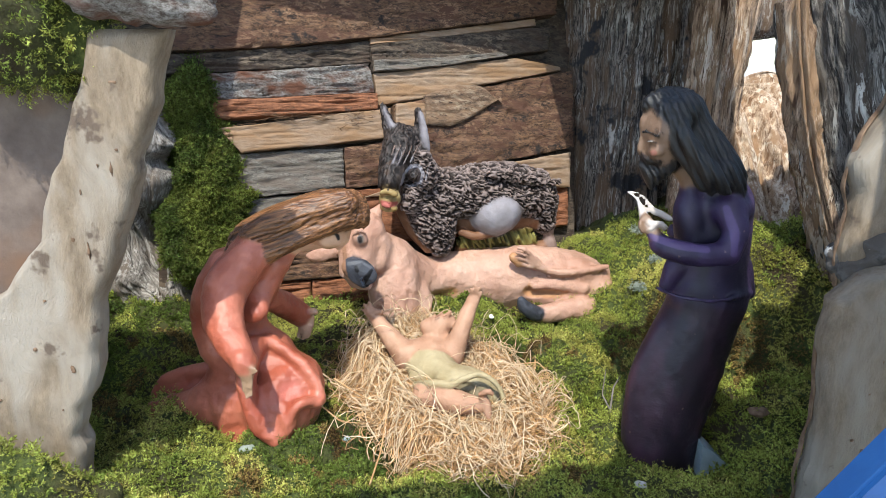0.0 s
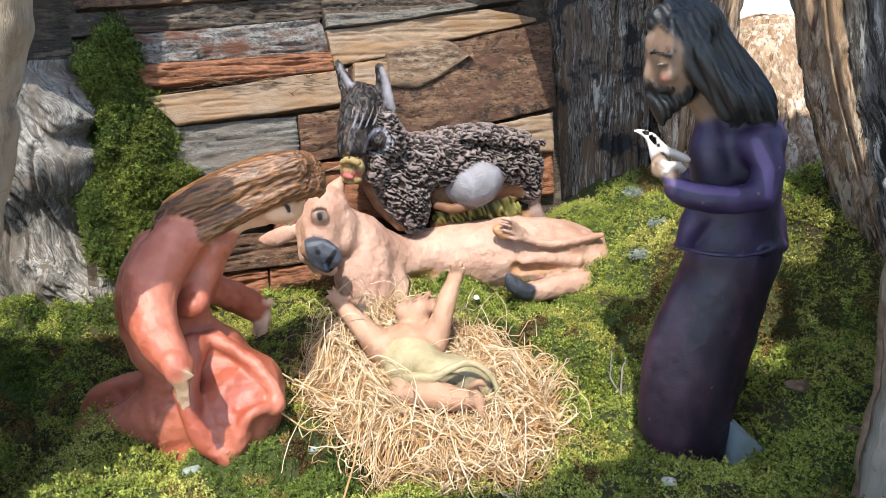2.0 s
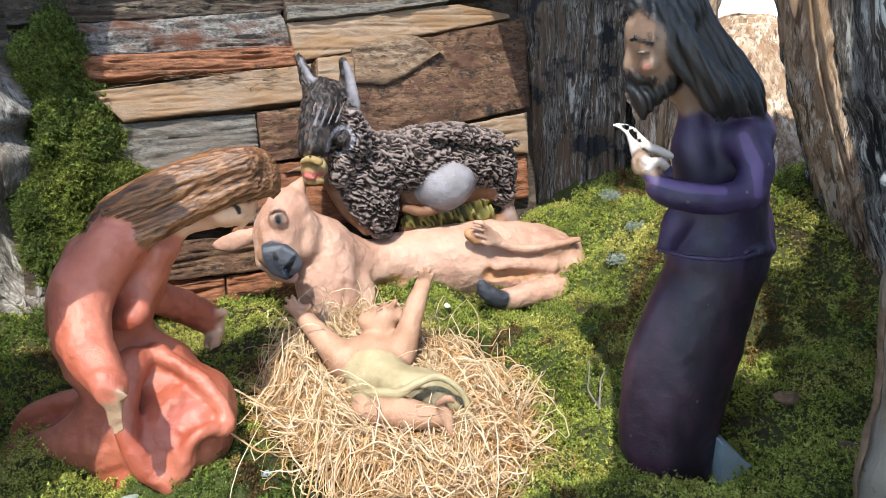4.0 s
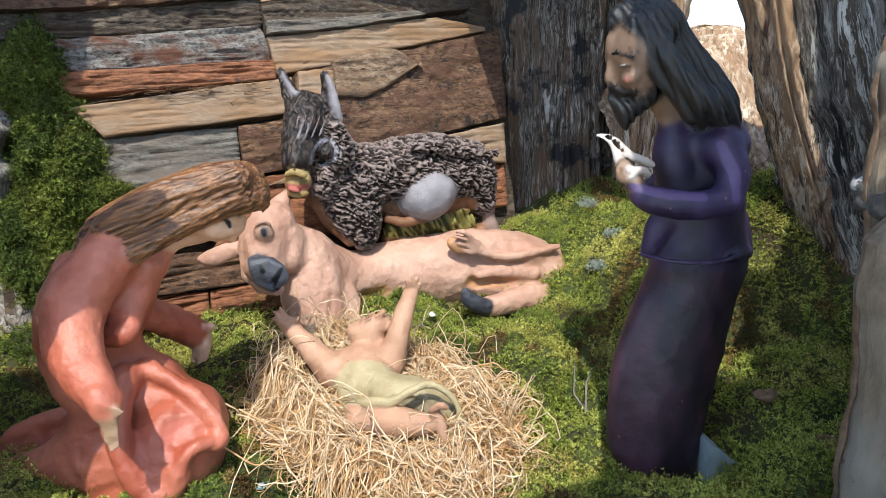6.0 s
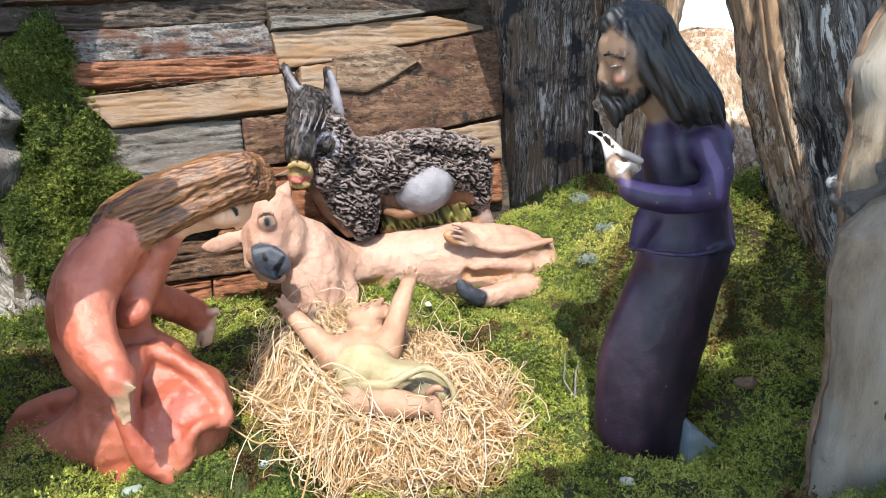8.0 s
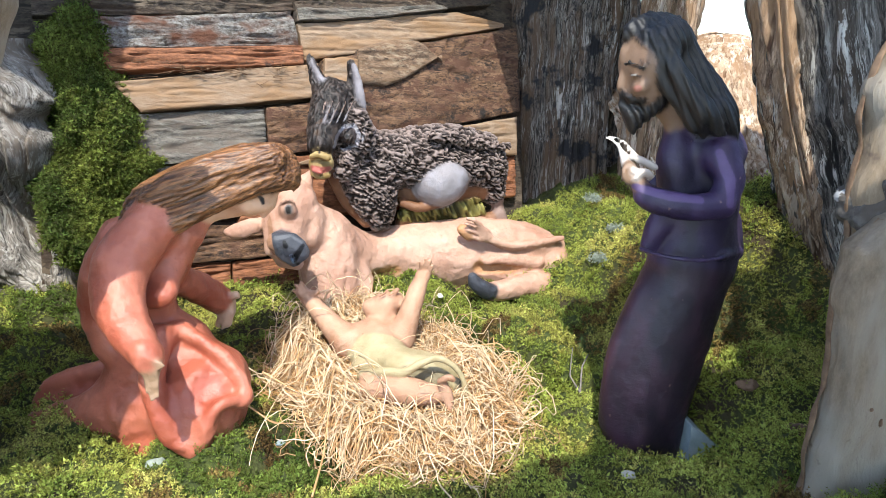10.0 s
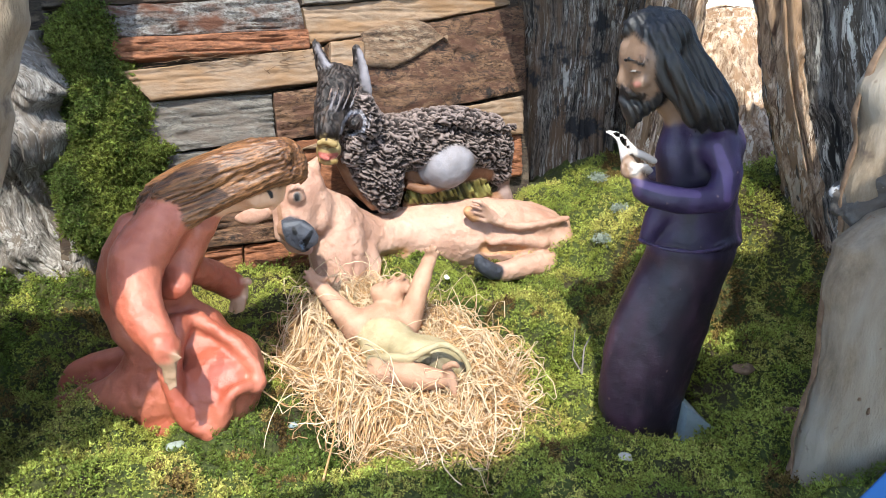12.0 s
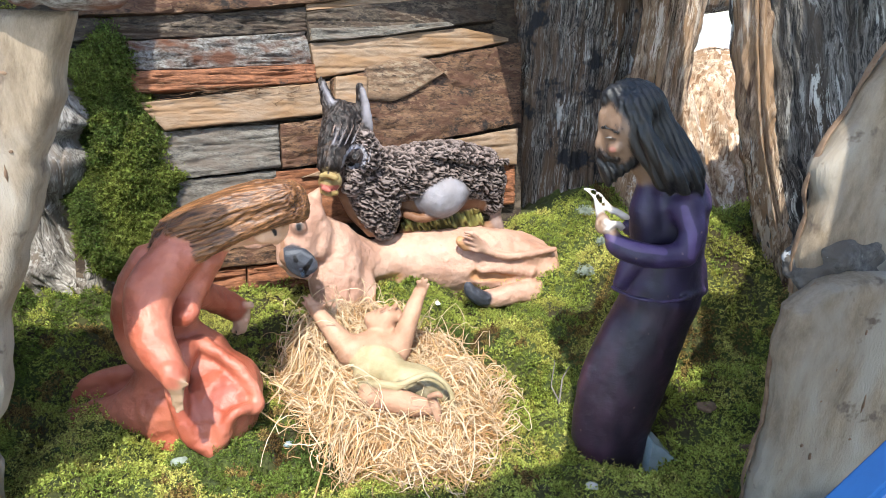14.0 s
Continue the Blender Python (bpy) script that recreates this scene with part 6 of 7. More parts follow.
    c.limb([(0.0532, 0.0200, 0.1700, 0.0132), (0.0421, 0.0150, 0.1575, 0.0131)], grass, 0.005, 0.8)
    c.limb([(-0.0500, 0.0050, 0.1369, 0.0113), (0.0081, 0.0150, 0.1354, 0.0115), (0.0947, 0.0300, 0.1309, 0.0135)], rust, 0.008)
    marks = [
        ((.15,.12,.11), [(-0.1425, -0.0950, 0.3167, 0.0005), (-0.1452, -0.0950, 0.3088, 0.0008), (-0.1492, -0.0950, 0.3010, 0.0005)]),
        ((.15,.12,.11), [(-0.1382, -0.0950, 0.3205, 0.0005), (-0.1408, -0.0950, 0.3126, 0.0008), (-0.1449, -0.0950, 0.3048, 0.0005)]),
        ((.15,.12,.11), [(-0.1327, -0.0950, 0.3222, 0.0005), (-0.1354, -0.0950, 0.3144, 0.0008), (-0.1394, -0.0950, 0.3066, 0.0005)]),
        ((.15,.12,.11), [(-0.1277, -0.0950, 0.3187, 0.0005), (-0.1303, -0.0950, 0.3108, 0.0008), (-0.1343, -0.0950, 0.3030, 0.0005)]),
        ((.15,.12,.11), [(-0.1229, -0.0950, 0.3118, 0.0005), (-0.1256, -0.0950, 0.3039, 0.0008), (-0.1296, -0.0950, 0.2961, 0.0005)]),
        ((.15,.12,.11), [(-0.1188, -0.0950, 0.3049, 0.0005), (-0.1214, -0.0950, 0.2970, 0.0008), (-0.1255, -0.0950, 0.2891, 0.0005)]),
        ((.15,.12,.11), [(-0.1453, -0.0950, 0.3075, 0.0005), (-0.1480, -0.0950, 0.2996, 0.0008), (-0.1520, -0.0950, 0.2918, 0.0005)]),
        ((.15,.12,.11), [(-0.1387, -0.0950, 0.3072, 0.0005), (-0.1413, -0.0950, 0.2993, 0.0008), (-0.1454, -0.0950, 0.2915, 0.0005)]),
        ((.15,.12,.11), [(-0.1319, -0.0950, 0.3082, 0.0005), (-0.1346, -0.0950, 0.3003, 0.0008), (-0.1386, -0.0950, 0.2925, 0.0005)]),
        ((.15,.12,.11), [(-0.1271, -0.0950, 0.3013, 0.0005), (-0.1298, -0.0950, 0.2934, 0.0008), (-0.1338, -0.0950, 0.2855, 0.0005)]),
        ((.26,.245,.27), [(-0.1405, -0.0940, 0.2632, 0.0027), (-0.1367, -0.0940, 0.2767, 0.0027), (-0.1276, -0.0940, 0.2878, 0.0027), (-0.1154, -0.0940, 0.2885, 0.0027), (-0.1095, -0.0940, 0.2773, 0.0027), (-0.1140, -0.0940, 0.2638, 0.0034), (-0.1281, -0.0940, 0.2577, 0.0034), (-0.1383, -0.0940, 0.2583, 0.0028)]),
        ((.03,.02,.02), [(-0.1342, -0.0940, 0.2745, 0.0018), (-0.1280, -0.0940, 0.2837, 0.0018), (-0.1171, -0.0940, 0.2845, 0.0018), (-0.1138, -0.0940, 0.2748, 0.0016), (-0.1212, -0.0940, 0.2670, 0.0017), (-0.1320, -0.0940, 0.2676, 0.0016), (-0.1342, -0.0940, 0.2745, 0.0018)]),
        ((.07,.06,.06), [(-0.1246, -0.0940, 0.2754, 0.0041)]),
        ((.02,.02,.02), [(-0.1253, -0.0940, 0.2754, 0.0022)]),
        ((.22,.21,.22), [(-0.1231, -0.0940, 0.2773, 0.0007)]),
        ((.35,.10,.08), [(-0.1690, -0.1200, 0.2393, 0.0033), (-0.1574, -0.1200, 0.2366, 0.0044), (-0.1481, -0.1200, 0.2374, 0.0034)]),
        ((.02,.012,.01), [(-0.1667, -0.1240, 0.2598, 0.0017)]),
        ((.02,.012,.01), [(-0.1588, -0.1240, 0.2600, 0.0018)]),
        ((.20,.12,.03), [(-0.1714, -0.1240, 0.2508, 0.0013), (-0.1595, -0.1240, 0.2528, 0.0013), (-0.1458, -0.1240, 0.2453, 0.0013)]),
        ((.33,.31,.34), [(-0.1029, -0.1000, 0.3092, 0.0020), (-0.1002, -0.1000, 0.2923, 0.0020), (-0.1060, -0.1000, 0.2689, 0.0021)]),
        ((.05,.03,.02), [(-0.1596, -0.1200, 0.2970, 0.0059), (-0.1615, -0.1300, 0.2819, 0.0052)])]
    c.floor_cut(-0.01)

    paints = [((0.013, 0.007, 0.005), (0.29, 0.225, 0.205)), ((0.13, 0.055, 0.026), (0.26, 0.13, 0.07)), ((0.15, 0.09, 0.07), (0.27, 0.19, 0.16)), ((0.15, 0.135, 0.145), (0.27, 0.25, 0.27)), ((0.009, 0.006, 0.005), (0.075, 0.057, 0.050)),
              ((0.24, 0.155, 0.05), (0.46, 0.35, 0.16)), ((0.34, 0.12, 0.10), (0.44, 0.19, 0.16)), ((0.30, 0.32, 0.34), (0.42, 0.44, 0.46)), ((0.045, 0.040, 0.008), (0.24, 0.215, 0.06)), ((0.25, 0.235, 0.25), (0.36, 0.34, 0.37))]

    def relief(p, m):
        q = p + 0.005 * np.stack([vnoise(p * 60, 11), vnoise(p * 60, 12), vnoise(p * 60, 13)], 1)
        lie = q[:, 2] + 0.25 * q[:, 0] + 0.004 * vnoise(p * 40, 23)
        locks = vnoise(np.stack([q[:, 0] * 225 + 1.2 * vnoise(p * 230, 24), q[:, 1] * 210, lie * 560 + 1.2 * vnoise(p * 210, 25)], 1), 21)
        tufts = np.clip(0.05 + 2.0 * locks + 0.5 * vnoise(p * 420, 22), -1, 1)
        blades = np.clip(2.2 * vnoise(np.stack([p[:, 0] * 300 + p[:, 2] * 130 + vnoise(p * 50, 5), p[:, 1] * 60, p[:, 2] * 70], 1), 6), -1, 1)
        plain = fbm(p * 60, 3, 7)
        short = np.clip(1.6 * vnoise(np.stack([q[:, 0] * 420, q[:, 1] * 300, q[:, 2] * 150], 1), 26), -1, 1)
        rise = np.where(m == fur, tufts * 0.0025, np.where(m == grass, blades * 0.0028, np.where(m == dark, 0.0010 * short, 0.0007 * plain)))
        # Colour follows the relief: darker in the gaps, paler on tufts and blades.
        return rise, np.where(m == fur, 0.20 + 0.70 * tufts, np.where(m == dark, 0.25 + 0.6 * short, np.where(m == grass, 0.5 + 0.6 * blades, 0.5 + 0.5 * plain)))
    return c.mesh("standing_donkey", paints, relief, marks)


def infant_figure():
    """An infant lying on its back, arms raised, wrapped about the waist."""
    skin, cloth, inner, dark = range(4)
    c = Clay((-0.123, -0.104, 0.006), (0.084, 0.105, 0.169), 0.0018)
    c.limb([(-0.0479, 0.0450, 0.0667, 0.0167), (-0.0210, 0.0450, 0.0648, 0.0232), (0.0060, 0.0450, 0.0685, 0.0181)], skin, 0.01)
    c.limb([(-0.0210, 0.0450, 0.0648, 0.0245), (-0.0052, 0.0200, 0.0521, 0.0264)], skin, 0.01)
    c.limb([(-0.0188, 0.0260, 0.0585, 0.0227), (-0.0069, 0.0080, 0.0562, 0.0260), (0.0067, -0.0140, 0.0592, 0.0204)], cloth, 0.008, 0.95)
    c.limb([(-0.0352, 0.0280, 0.0579, 0.0107), (-0.0327, 0.0100, 0.0517, 0.0111)], cloth, 0.008)
    c.ball((-0.0087, 0.0700, 0.0890), (0.0178, 0.0190, 0.0185), (0, 0, 0), skin, 0.006)
    c.limb([(-0.0144, 0.0550, 0.0771, 0.0130), (-0.0115, 0.0650, 0.0826, 0.0145)], skin, 0.005)
    c.limb([(-0.0207, 0.0640, 0.0987, 0.0104), (-0.0037, 0.0660, 0.1033, 0.0118), (0.0069, 0.0700, 0.1029, 0.0105)], skin, 0.005)
    c.limb([(0.0039, 0.0640, 0.1138, 0.0039), (0.0090, 0.0640, 0.1193, 0.0032)], skin, 0.003)
    c.limb([(-0.0040, 0.0620, 0.1132, 0.0039), (-0.0027, 0.0620, 0.1188, 0.0026)], skin, 0.003)
    c.limb([(-0.0118, 0.0600, 0.1114, 0.0039), (-0.0118, 0.0600, 0.1155, 0.0026)], skin, 0.003)
    c.limb([(-0.0119, 0.0540, 0.1151, 0.0014), (-0.0042, 0.0560, 0.1183, 0.0013)], dark, 0.0012)
    c.limb([(-0.0004, 0.0560, 0.1156, 0.0013), (0.0049, 0.0580, 0.1175, 0.0013)], dark, 0.0012)
    c.limb([(-0.0492, 0.0450, 0.0668, 0.0173), (-0.0713, 0.0650, 0.0850, 0.0124), (-0.0912, 0.0800, 0.1045, 0.0085)], skin, 0.008)
    c.limb([(-0.0899, 0.0800, 0.1044, 0.0092), (-0.0978, 0.0840, 0.1107, 0.0086)], skin, 0.003, 0.8)
    c.limb([(-0.1016, 0.0840, 0.1115, 0.0033), (-0.1089, 0.0860, 0.1136, 0.0024)], skin, 0.002)
    c.limb([(-0.1008, 0.0840, 0.1164, 0.0033), (-0.1067, 0.0860, 0.1213, 0.0024)], skin, 0.002)
    c.limb([(-0.0969, 0.0840, 0.1184, 0.0033), (-0.1001, 0.0860, 0.1247, 0.0024)], skin, 0.002)
    c.limb([(-0.0922, 0.0800, 0.1143, 0.0036), (-0.0848, 0.0760, 0.1136, 0.0036), (-0.0807, 0.0740, 0.1171, 0.0026)], skin, 0.002)
    c.limb([(0.0125, 0.0450, 0.0712, 0.0155), (0.0227, 0.0500, 0.0969, 0.0122), (0.0309, 0.0600, 0.1178, 0.0104), (0.0386, 0.0700, 0.1334, 0.0078)], skin, 0.008)
    c.limb([(0.0386, 0.0700, 0.1334, 0.0085), (0.0425, 0.0720, 0.1416, 0.0072)], skin, 0.003, 0.8)
    c.limb([(0.0369, 0.0680, 0.1424, 0.0029), (0.0356, 0.0640, 0.1512, 0.0022)], skin, 0.002)
    c.limb([(0.0407, 0.0680, 0.1451, 0.0029), (0.0414, 0.0640, 0.1546, 0.0022)], skin, 0.002)
    c.limb([(0.0446, 0.0680, 0.1450, 0.0029), (0.0466, 0.0640, 0.1532, 0.0021)], skin, 0.002)
    c.limb([(0.0467, 0.0680, 0.1395, 0.0026), (0.0496, 0.0660, 0.1457, 0.0019)], skin, 0.002)
    c.ball((0.0287, -0.0240, 0.0572), (0.0392, 0.0340, 0.0214), (0, 14, 0), cloth, 0.01)
    c.ball((0.0255, -0.0720, 0.0619), (0.0332, 0.0400, 0.0155), (0, 14, 0), inner, -0.004)
    c.limb([(-0.0328, -0.0260, 0.0599, 0.0053), (-0.0124, -0.0460, 0.0732, 0.0051), (0.0086, -0.0560, 0.0767, 0.0045), (0.0251, -0.0580, 0.0861, 0.0039), (0.0429, -0.0540, 0.0886, 0.0037), (0.0586, -0.0540, 0.0788, 0.0034), (0.0675, -0.0560, 0.0644, 0.0034), (0.0687, -0.0600, 0.0500, 0.0034), (0.0614, -0.0640, 0.0319, 0.0034)], cloth, 0.004)
    c.limb([(0.0638, -0.0400, 0.0557, 0.0041), (0.0659, -0.0460, 0.0393, 0.0041), (0.0600, -0.0500, 0.0273, 0.0041)], inner, 0.003)
    c.limb([(0.0143, -0.0260, 0.0600, 0.0106), (0.0300, -0.0360, 0.0597, 0.0105), (0.0409, -0.0440, 0.0586, 0.0075)], inner, 0.006)
    c.limb([(-0.0213, -0.0380, 0.0530, 0.0157), (0.0001, -0.0500, 0.0553, 0.0160), (0.0229, -0.0640, 0.0575, 0.0129), (0.0376, -0.0740, 0.0602, 0.0094), (0.0456, -0.0800, 0.0647, 0.0066)], skin, 0.004)
    c.limb([(0.0431, -0.0800, 0.0758, 0.0055), (0.0485, -0.0840, 0.0644, 0.0049), (0.0510, -0.0860, 0.0494, 0.0044), (0.0595, -0.0840, 0.0353, 0.0039)], skin, 0.003)
    c.limb([(0.0403, -0.0840, 0.0793, 0.0032), (0.0483, -0.0880, 0.0849, 0.0038), (0.0527, -0.0880, 0.0824, 0.0032)], skin, 0.002)
    marks = [((.16,.09,.06), [(-0.0173, -0.0600, 0.0801, 0.0009), (0.0043, -0.0700, 0.0788, 0.0010), (0.0318, -0.0700, 0.0830, 0.0009)]), ((.20,.11,.07), [(0.0405, -0.1000, 0.0823, 0.0007), (0.0457, -0.1000, 0.0845, 0.0007)]), ((.10,.05,.03), [(0.0424, -0.1000, 0.0881, 0.0006)]), ((.10,.05,.03), [(0.0466, -0.1000, 0.0892, 0.0006)]), ((.30,.10,.07), [(-0.0124, 0.0400, 0.1193, 0.0013), (-0.0080, 0.0400, 0.1212, 0.0013)]), ((.06,.03,.02), [(-0.0043, 0.0400, 0.1259, 0.0011), (0.0007, 0.0400, 0.1285, 0.0010)])]

    paints = [((0.36, 0.195, 0.12), (0.50, 0.30, 0.20)), ((0.33, 0.265, 0.14), (0.48, 0.40, 0.245)), ((0.17, 0.13, 0.07), (0.28, 0.24, 0.15)), ((0.22, 0.10, 0.06), (0.30, 0.14, 0.08))]

    def relief(p, m):
        plain = fbm(p * 60, 3, 4)
        return 0.0006 * plain, 0.5 + 0.45 * plain
    return c.mesh("infant_figure", paints, relief, marks)


# ---- the figures, set in their places ----
standing = tagged(part("standing_statue", standing_figure(), CLAY_STANDING), "painted clay robed statue in purple with black hair, standing in moss", "statue")
standing.location = (0.25, 0.71, 0.0)
kneeling = tagged(part("kneeling_statue", kneeling_figure(), CLAY_KNEELING), "painted clay kneeling statue in a red robe, long brown hair, bowed", "statue")
kneeling.location = (-0.25, 0.76, 0.0)
ox = tagged(part("ox_statue", lying_ox(), CLAY), "cream painted clay ox statue lying on the moss", "statue")
ox.location = (0.08, 1.02, 0.0)
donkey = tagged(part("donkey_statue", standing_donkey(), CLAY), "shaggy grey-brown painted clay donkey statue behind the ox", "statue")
donkey.location = (0.08, 1.08, 0.0)
infant = tagged(part("infant_statue", infant_figure(), CLAY), "painted clay infant statue on the straw, arms raised", "statue")
infant.location = (0.0, 0.78, 0.0)


# ---- moss ----
def sprigs(name, roots, normals, size, material, seed, blades=6, spread=0.9, parent=None, slim=0.52):
    """Small upright stems at the roots, each with pointed leaves all along it."""
    rng = np.random.default_rng(seed)
    n = len(roots)
    r = np.repeat(roots, blades, 0)
    nn = np.repeat(normals, blades, 0)
    d = nn + spread * rng.normal(size=(n * blades, 3))
    d /= np.linalg.norm(d, axis=1)[:, None]
    side = np.cross(d, rng.normal(size=d.shape))
    side /= np.linalg.norm(side, axis=1)[:, None] + 1e-9
    grow = np.repeat(np.clip(1 + 0.5 * vnoise(roots * 55, seed) + 0.25 * rng.normal(size=n), 0.45, 1.9), blades)
    stem = (size * grow * rng.uniform(0.0, 0.85, n * blades))[:, None]
    r = r + (nn + 0.5 * np.repeat(rng.normal(size=(n, 3)), blades, 0)) * stem
    ln = (0.52 * size * grow * rng.uniform(0.5, 1.2, n * blades))[:, None]
    wd = ln * slim * rng.uniform(0.22, 0.36, (n * blades, 1))
    up = np.cross(side, d)
    low = r + d * ln * 0.25
    tip = r + d * ln + up * ln * rng.uniform(-0.35, 0.1, (n * blades, 1))
    verts = np.stack([low - side * wd * 1.15, low + side * wd * 1.15, tip], 1).reshape(-1, 3)
    faces = np.arange(len(verts)).reshape(-1, 3)
    return part(name, mesh_of(name, verts, faces, False), material, parent)


def on_ground(x, y):
    e = 0.002
    h = height(x, y)
    n = np.stack([-(height(x + e, y) - h) / e, -(height(x, y + e) - h) / e, np.ones(len(x))], 1)
    n /= np.linalg.norm(n, axis=1)[:, None]
    return np.stack([x, y, h], 1), n


def moss_carpet():
    rng = np.random.default_rng(4)
    n = 118000
    x, y = rng.uniform(-0.52, 0.52, n), rng.uniform(0.47, 1.20, n)
    keep = (((x + 0.02) / 0.105) ** 2 + ((y - 0.79) / 0.10) ** 2 > 1) & (y < 1.10 + 0.42 * x + 0.05)
    x, y = x[keep], y[keep]
    p, nr = on_ground(x, y)
    q = np.stack([x, y, x * 0], 1)
    dry = vnoise(q * 16, 90) + 0.6 * vnoise(q * 45, 91)
    # Last term puts in the shade between kneeling statue and nest; right is lightened.
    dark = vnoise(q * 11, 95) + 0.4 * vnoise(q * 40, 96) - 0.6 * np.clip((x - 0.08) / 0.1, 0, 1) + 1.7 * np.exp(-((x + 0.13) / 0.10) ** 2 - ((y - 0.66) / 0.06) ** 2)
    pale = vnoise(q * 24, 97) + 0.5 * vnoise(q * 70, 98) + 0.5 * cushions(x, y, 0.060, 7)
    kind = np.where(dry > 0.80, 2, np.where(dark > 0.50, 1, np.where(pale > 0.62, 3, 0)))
    for i, (name, m, label) in enumerate((("moss", MOSS, "bright green cushion moss covering the ground"), ("dark_shade_moss", MOSS_DARK_SHADE, "darker green moss patches, with shade put in before the kneeling statue"), ("dry_moss", MOSS_DRY, "dry brown moss patches"), ("pale_moss", MOSS_PALE, "yellowish green moss crowns"))):
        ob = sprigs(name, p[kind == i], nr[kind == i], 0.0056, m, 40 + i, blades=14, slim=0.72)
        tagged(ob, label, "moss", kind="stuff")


moss_carpet()


def moss_clump(name, label, c, r, count, seed, material, size=0.0085, turn=0.0):
    """A hanging cushion of moss over a dark core."""
    rng = np.random.default_rng(seed)
    d = rng.normal(size=(count, 3))
    d /= np.linalg.norm(d, axis=1)[:, None]
    p = d * np.array(r)
    k = 1 + 0.40 * fbm(p * 30 + seed, 3, seed)
    nr = d / np.array(r)
    nr /= np.linalg.norm(nr, axis=1)[:, None]
    base = thing(name, label, "moss", kind="stuff")
    rot = np.array(Matrix.Rotation(radians(turn), 3, "Y"))

    def core(u, v):
        a, b = u * 2 * math.pi, (v - 0.5) * math.pi
        e = np.stack([np.cos(a) * np.cos(b), np.sin(a) * np.cos(b), np.sin(b)], 1) * np.array(r)
        return (e * (0.95 * (1 + 0.40 * fbm(e * 30 + seed, 3, seed)))[:, None]) @ rot.T + np.array(c)
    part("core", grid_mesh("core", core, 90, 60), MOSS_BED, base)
    sprigs("sprigs", (p * k[:, None]) @ rot.T + np.array(c), nr @ rot.T, size, material, seed, blades=10, parent=base)
    return base


def hanging_moss(u, v, proud=0.0):
    """The shaggy column of moss on the wall, and which way each spot faces."""
    z = 0.125 + 0.325 * v
    left = np.interp(z, [0.125, 0.165, 0.20, 0.25, 0.30, 0.36, 0.41, 0.45], [-0.365, -0.398, -0.410, -0.408, -0.410, -0.412, -0.402, -0.380])
    right = np.interp(z, [0.125, 0.165, 0.20, 0.25, 0.30, 0.36, 0.41, 0.45], [-0.325, -0.300, -0.290, -0.282, -0.292, -0.318, -0.340, -0.362])
    rag = 0.012 * vnoise(np.stack([z * 45, z * 0, z * 0 + 3], 1), 61), 0.012 * vnoise(np.stack([z * 45, z * 0, z * 0 + 9], 1), 62)
    x = left + rag[0] + (right + rag[1] - left - rag[0]) * u
    swell = np.sqrt(np.clip(1 - (2 * u - 1) ** 2, 0, 1)) * np.clip(np.minimum(v / 0.12, (1 - v) / 0.12), 0, 1) ** 0.5
    y0 = 0.975 + 0.42 * (z - 0.166) + 0.04 * np.clip((x + 0.36) / 0.07, 0, 1)
    p = np.stack([x, z, x * 0], 1)
    bumps = 0.014 * fbm(p * 34, 2, 63) + 0.010 * cushions(x + 0.004 * vnoise(p * 60, 64), z, 0.034, 65)
    y = y0 - 0.062 * swell - bumps * (0.3 + 0.7 * swell) - proud
    return np.stack([x, y, z], 1), np.stack([1.0 * (2 * u - 1), -0.25 - swell, 0.25 + 0.6 * (2 * v - 1)], 1)


def moss_on_wall():
    base = thing("moss_clump", "thick shaggy green moss hanging down the wall beside the planks", "moss", kind="stuff")
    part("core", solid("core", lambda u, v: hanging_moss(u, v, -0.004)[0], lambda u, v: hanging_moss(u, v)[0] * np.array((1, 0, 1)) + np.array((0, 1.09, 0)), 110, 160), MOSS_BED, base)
    rng = np.random.default_rng(5)
    u, v = rng.uniform(0, 1, 20000), rng.uniform(0, 1, 20000)
    p, nr = hanging_moss(u, v)
    nr /= np.linalg.norm(nr, axis=1)[:, None]
    thin = vnoise(p * 38, 66) - 0.4 + 2.2 * np.clip(0.24 - p[:, 2], 0, 1) * 5
    bare = thin > 0.75
    sprigs("sprigs", p[~bare], nr[~bare], 0.0072, MOSS_WALL, 5, blades=16, parent=base, slim=0.65)
    dry = bare & (rng.uniform(0, 1, len(u)) < 0.45)
    sprigs("dry_stems", p[dry], nr[dry], 0.0100, MOSS_DRY, 6, blades=7, parent=base, slim=0.6)


moss_on_wall()
moss_clump("moss_clump", "low moss cushion against the standing statue's hem", (0.200, 0.652, -0.012), (0.075, 0.03, 0.022), 3600, 17, MOSS, size=0.0052)
moss_clump("moss_clump", "moss bank before the low slab's foot", (0.415, 0.520, 0.026), (0.105, 0.028, 0.042), 5200, 18, MOSS, size=0.0052)
moss_clump("moss_clump", "moss bank before the tall slab's foot", (-0.43, 0.545, 0.030), (0.115, 0.030, 0.052), 6000, 19, MOSS, size=0.0052)
moss_clump("moss_clump", "bright green moss on top of the slab", (-0.350, 0.590, 0.470), (0.078, 0.040, 0.065), 3500, 6, MOSS, size=0.006)


# ---- straw nest ----
NEST = (-0.012, 0.790)


def nest_middle(y):
    """The nest lies askew, its front drawn to the right."""
    return NEST[0] + 0.012 - 0.28 * (y - NEST[1])


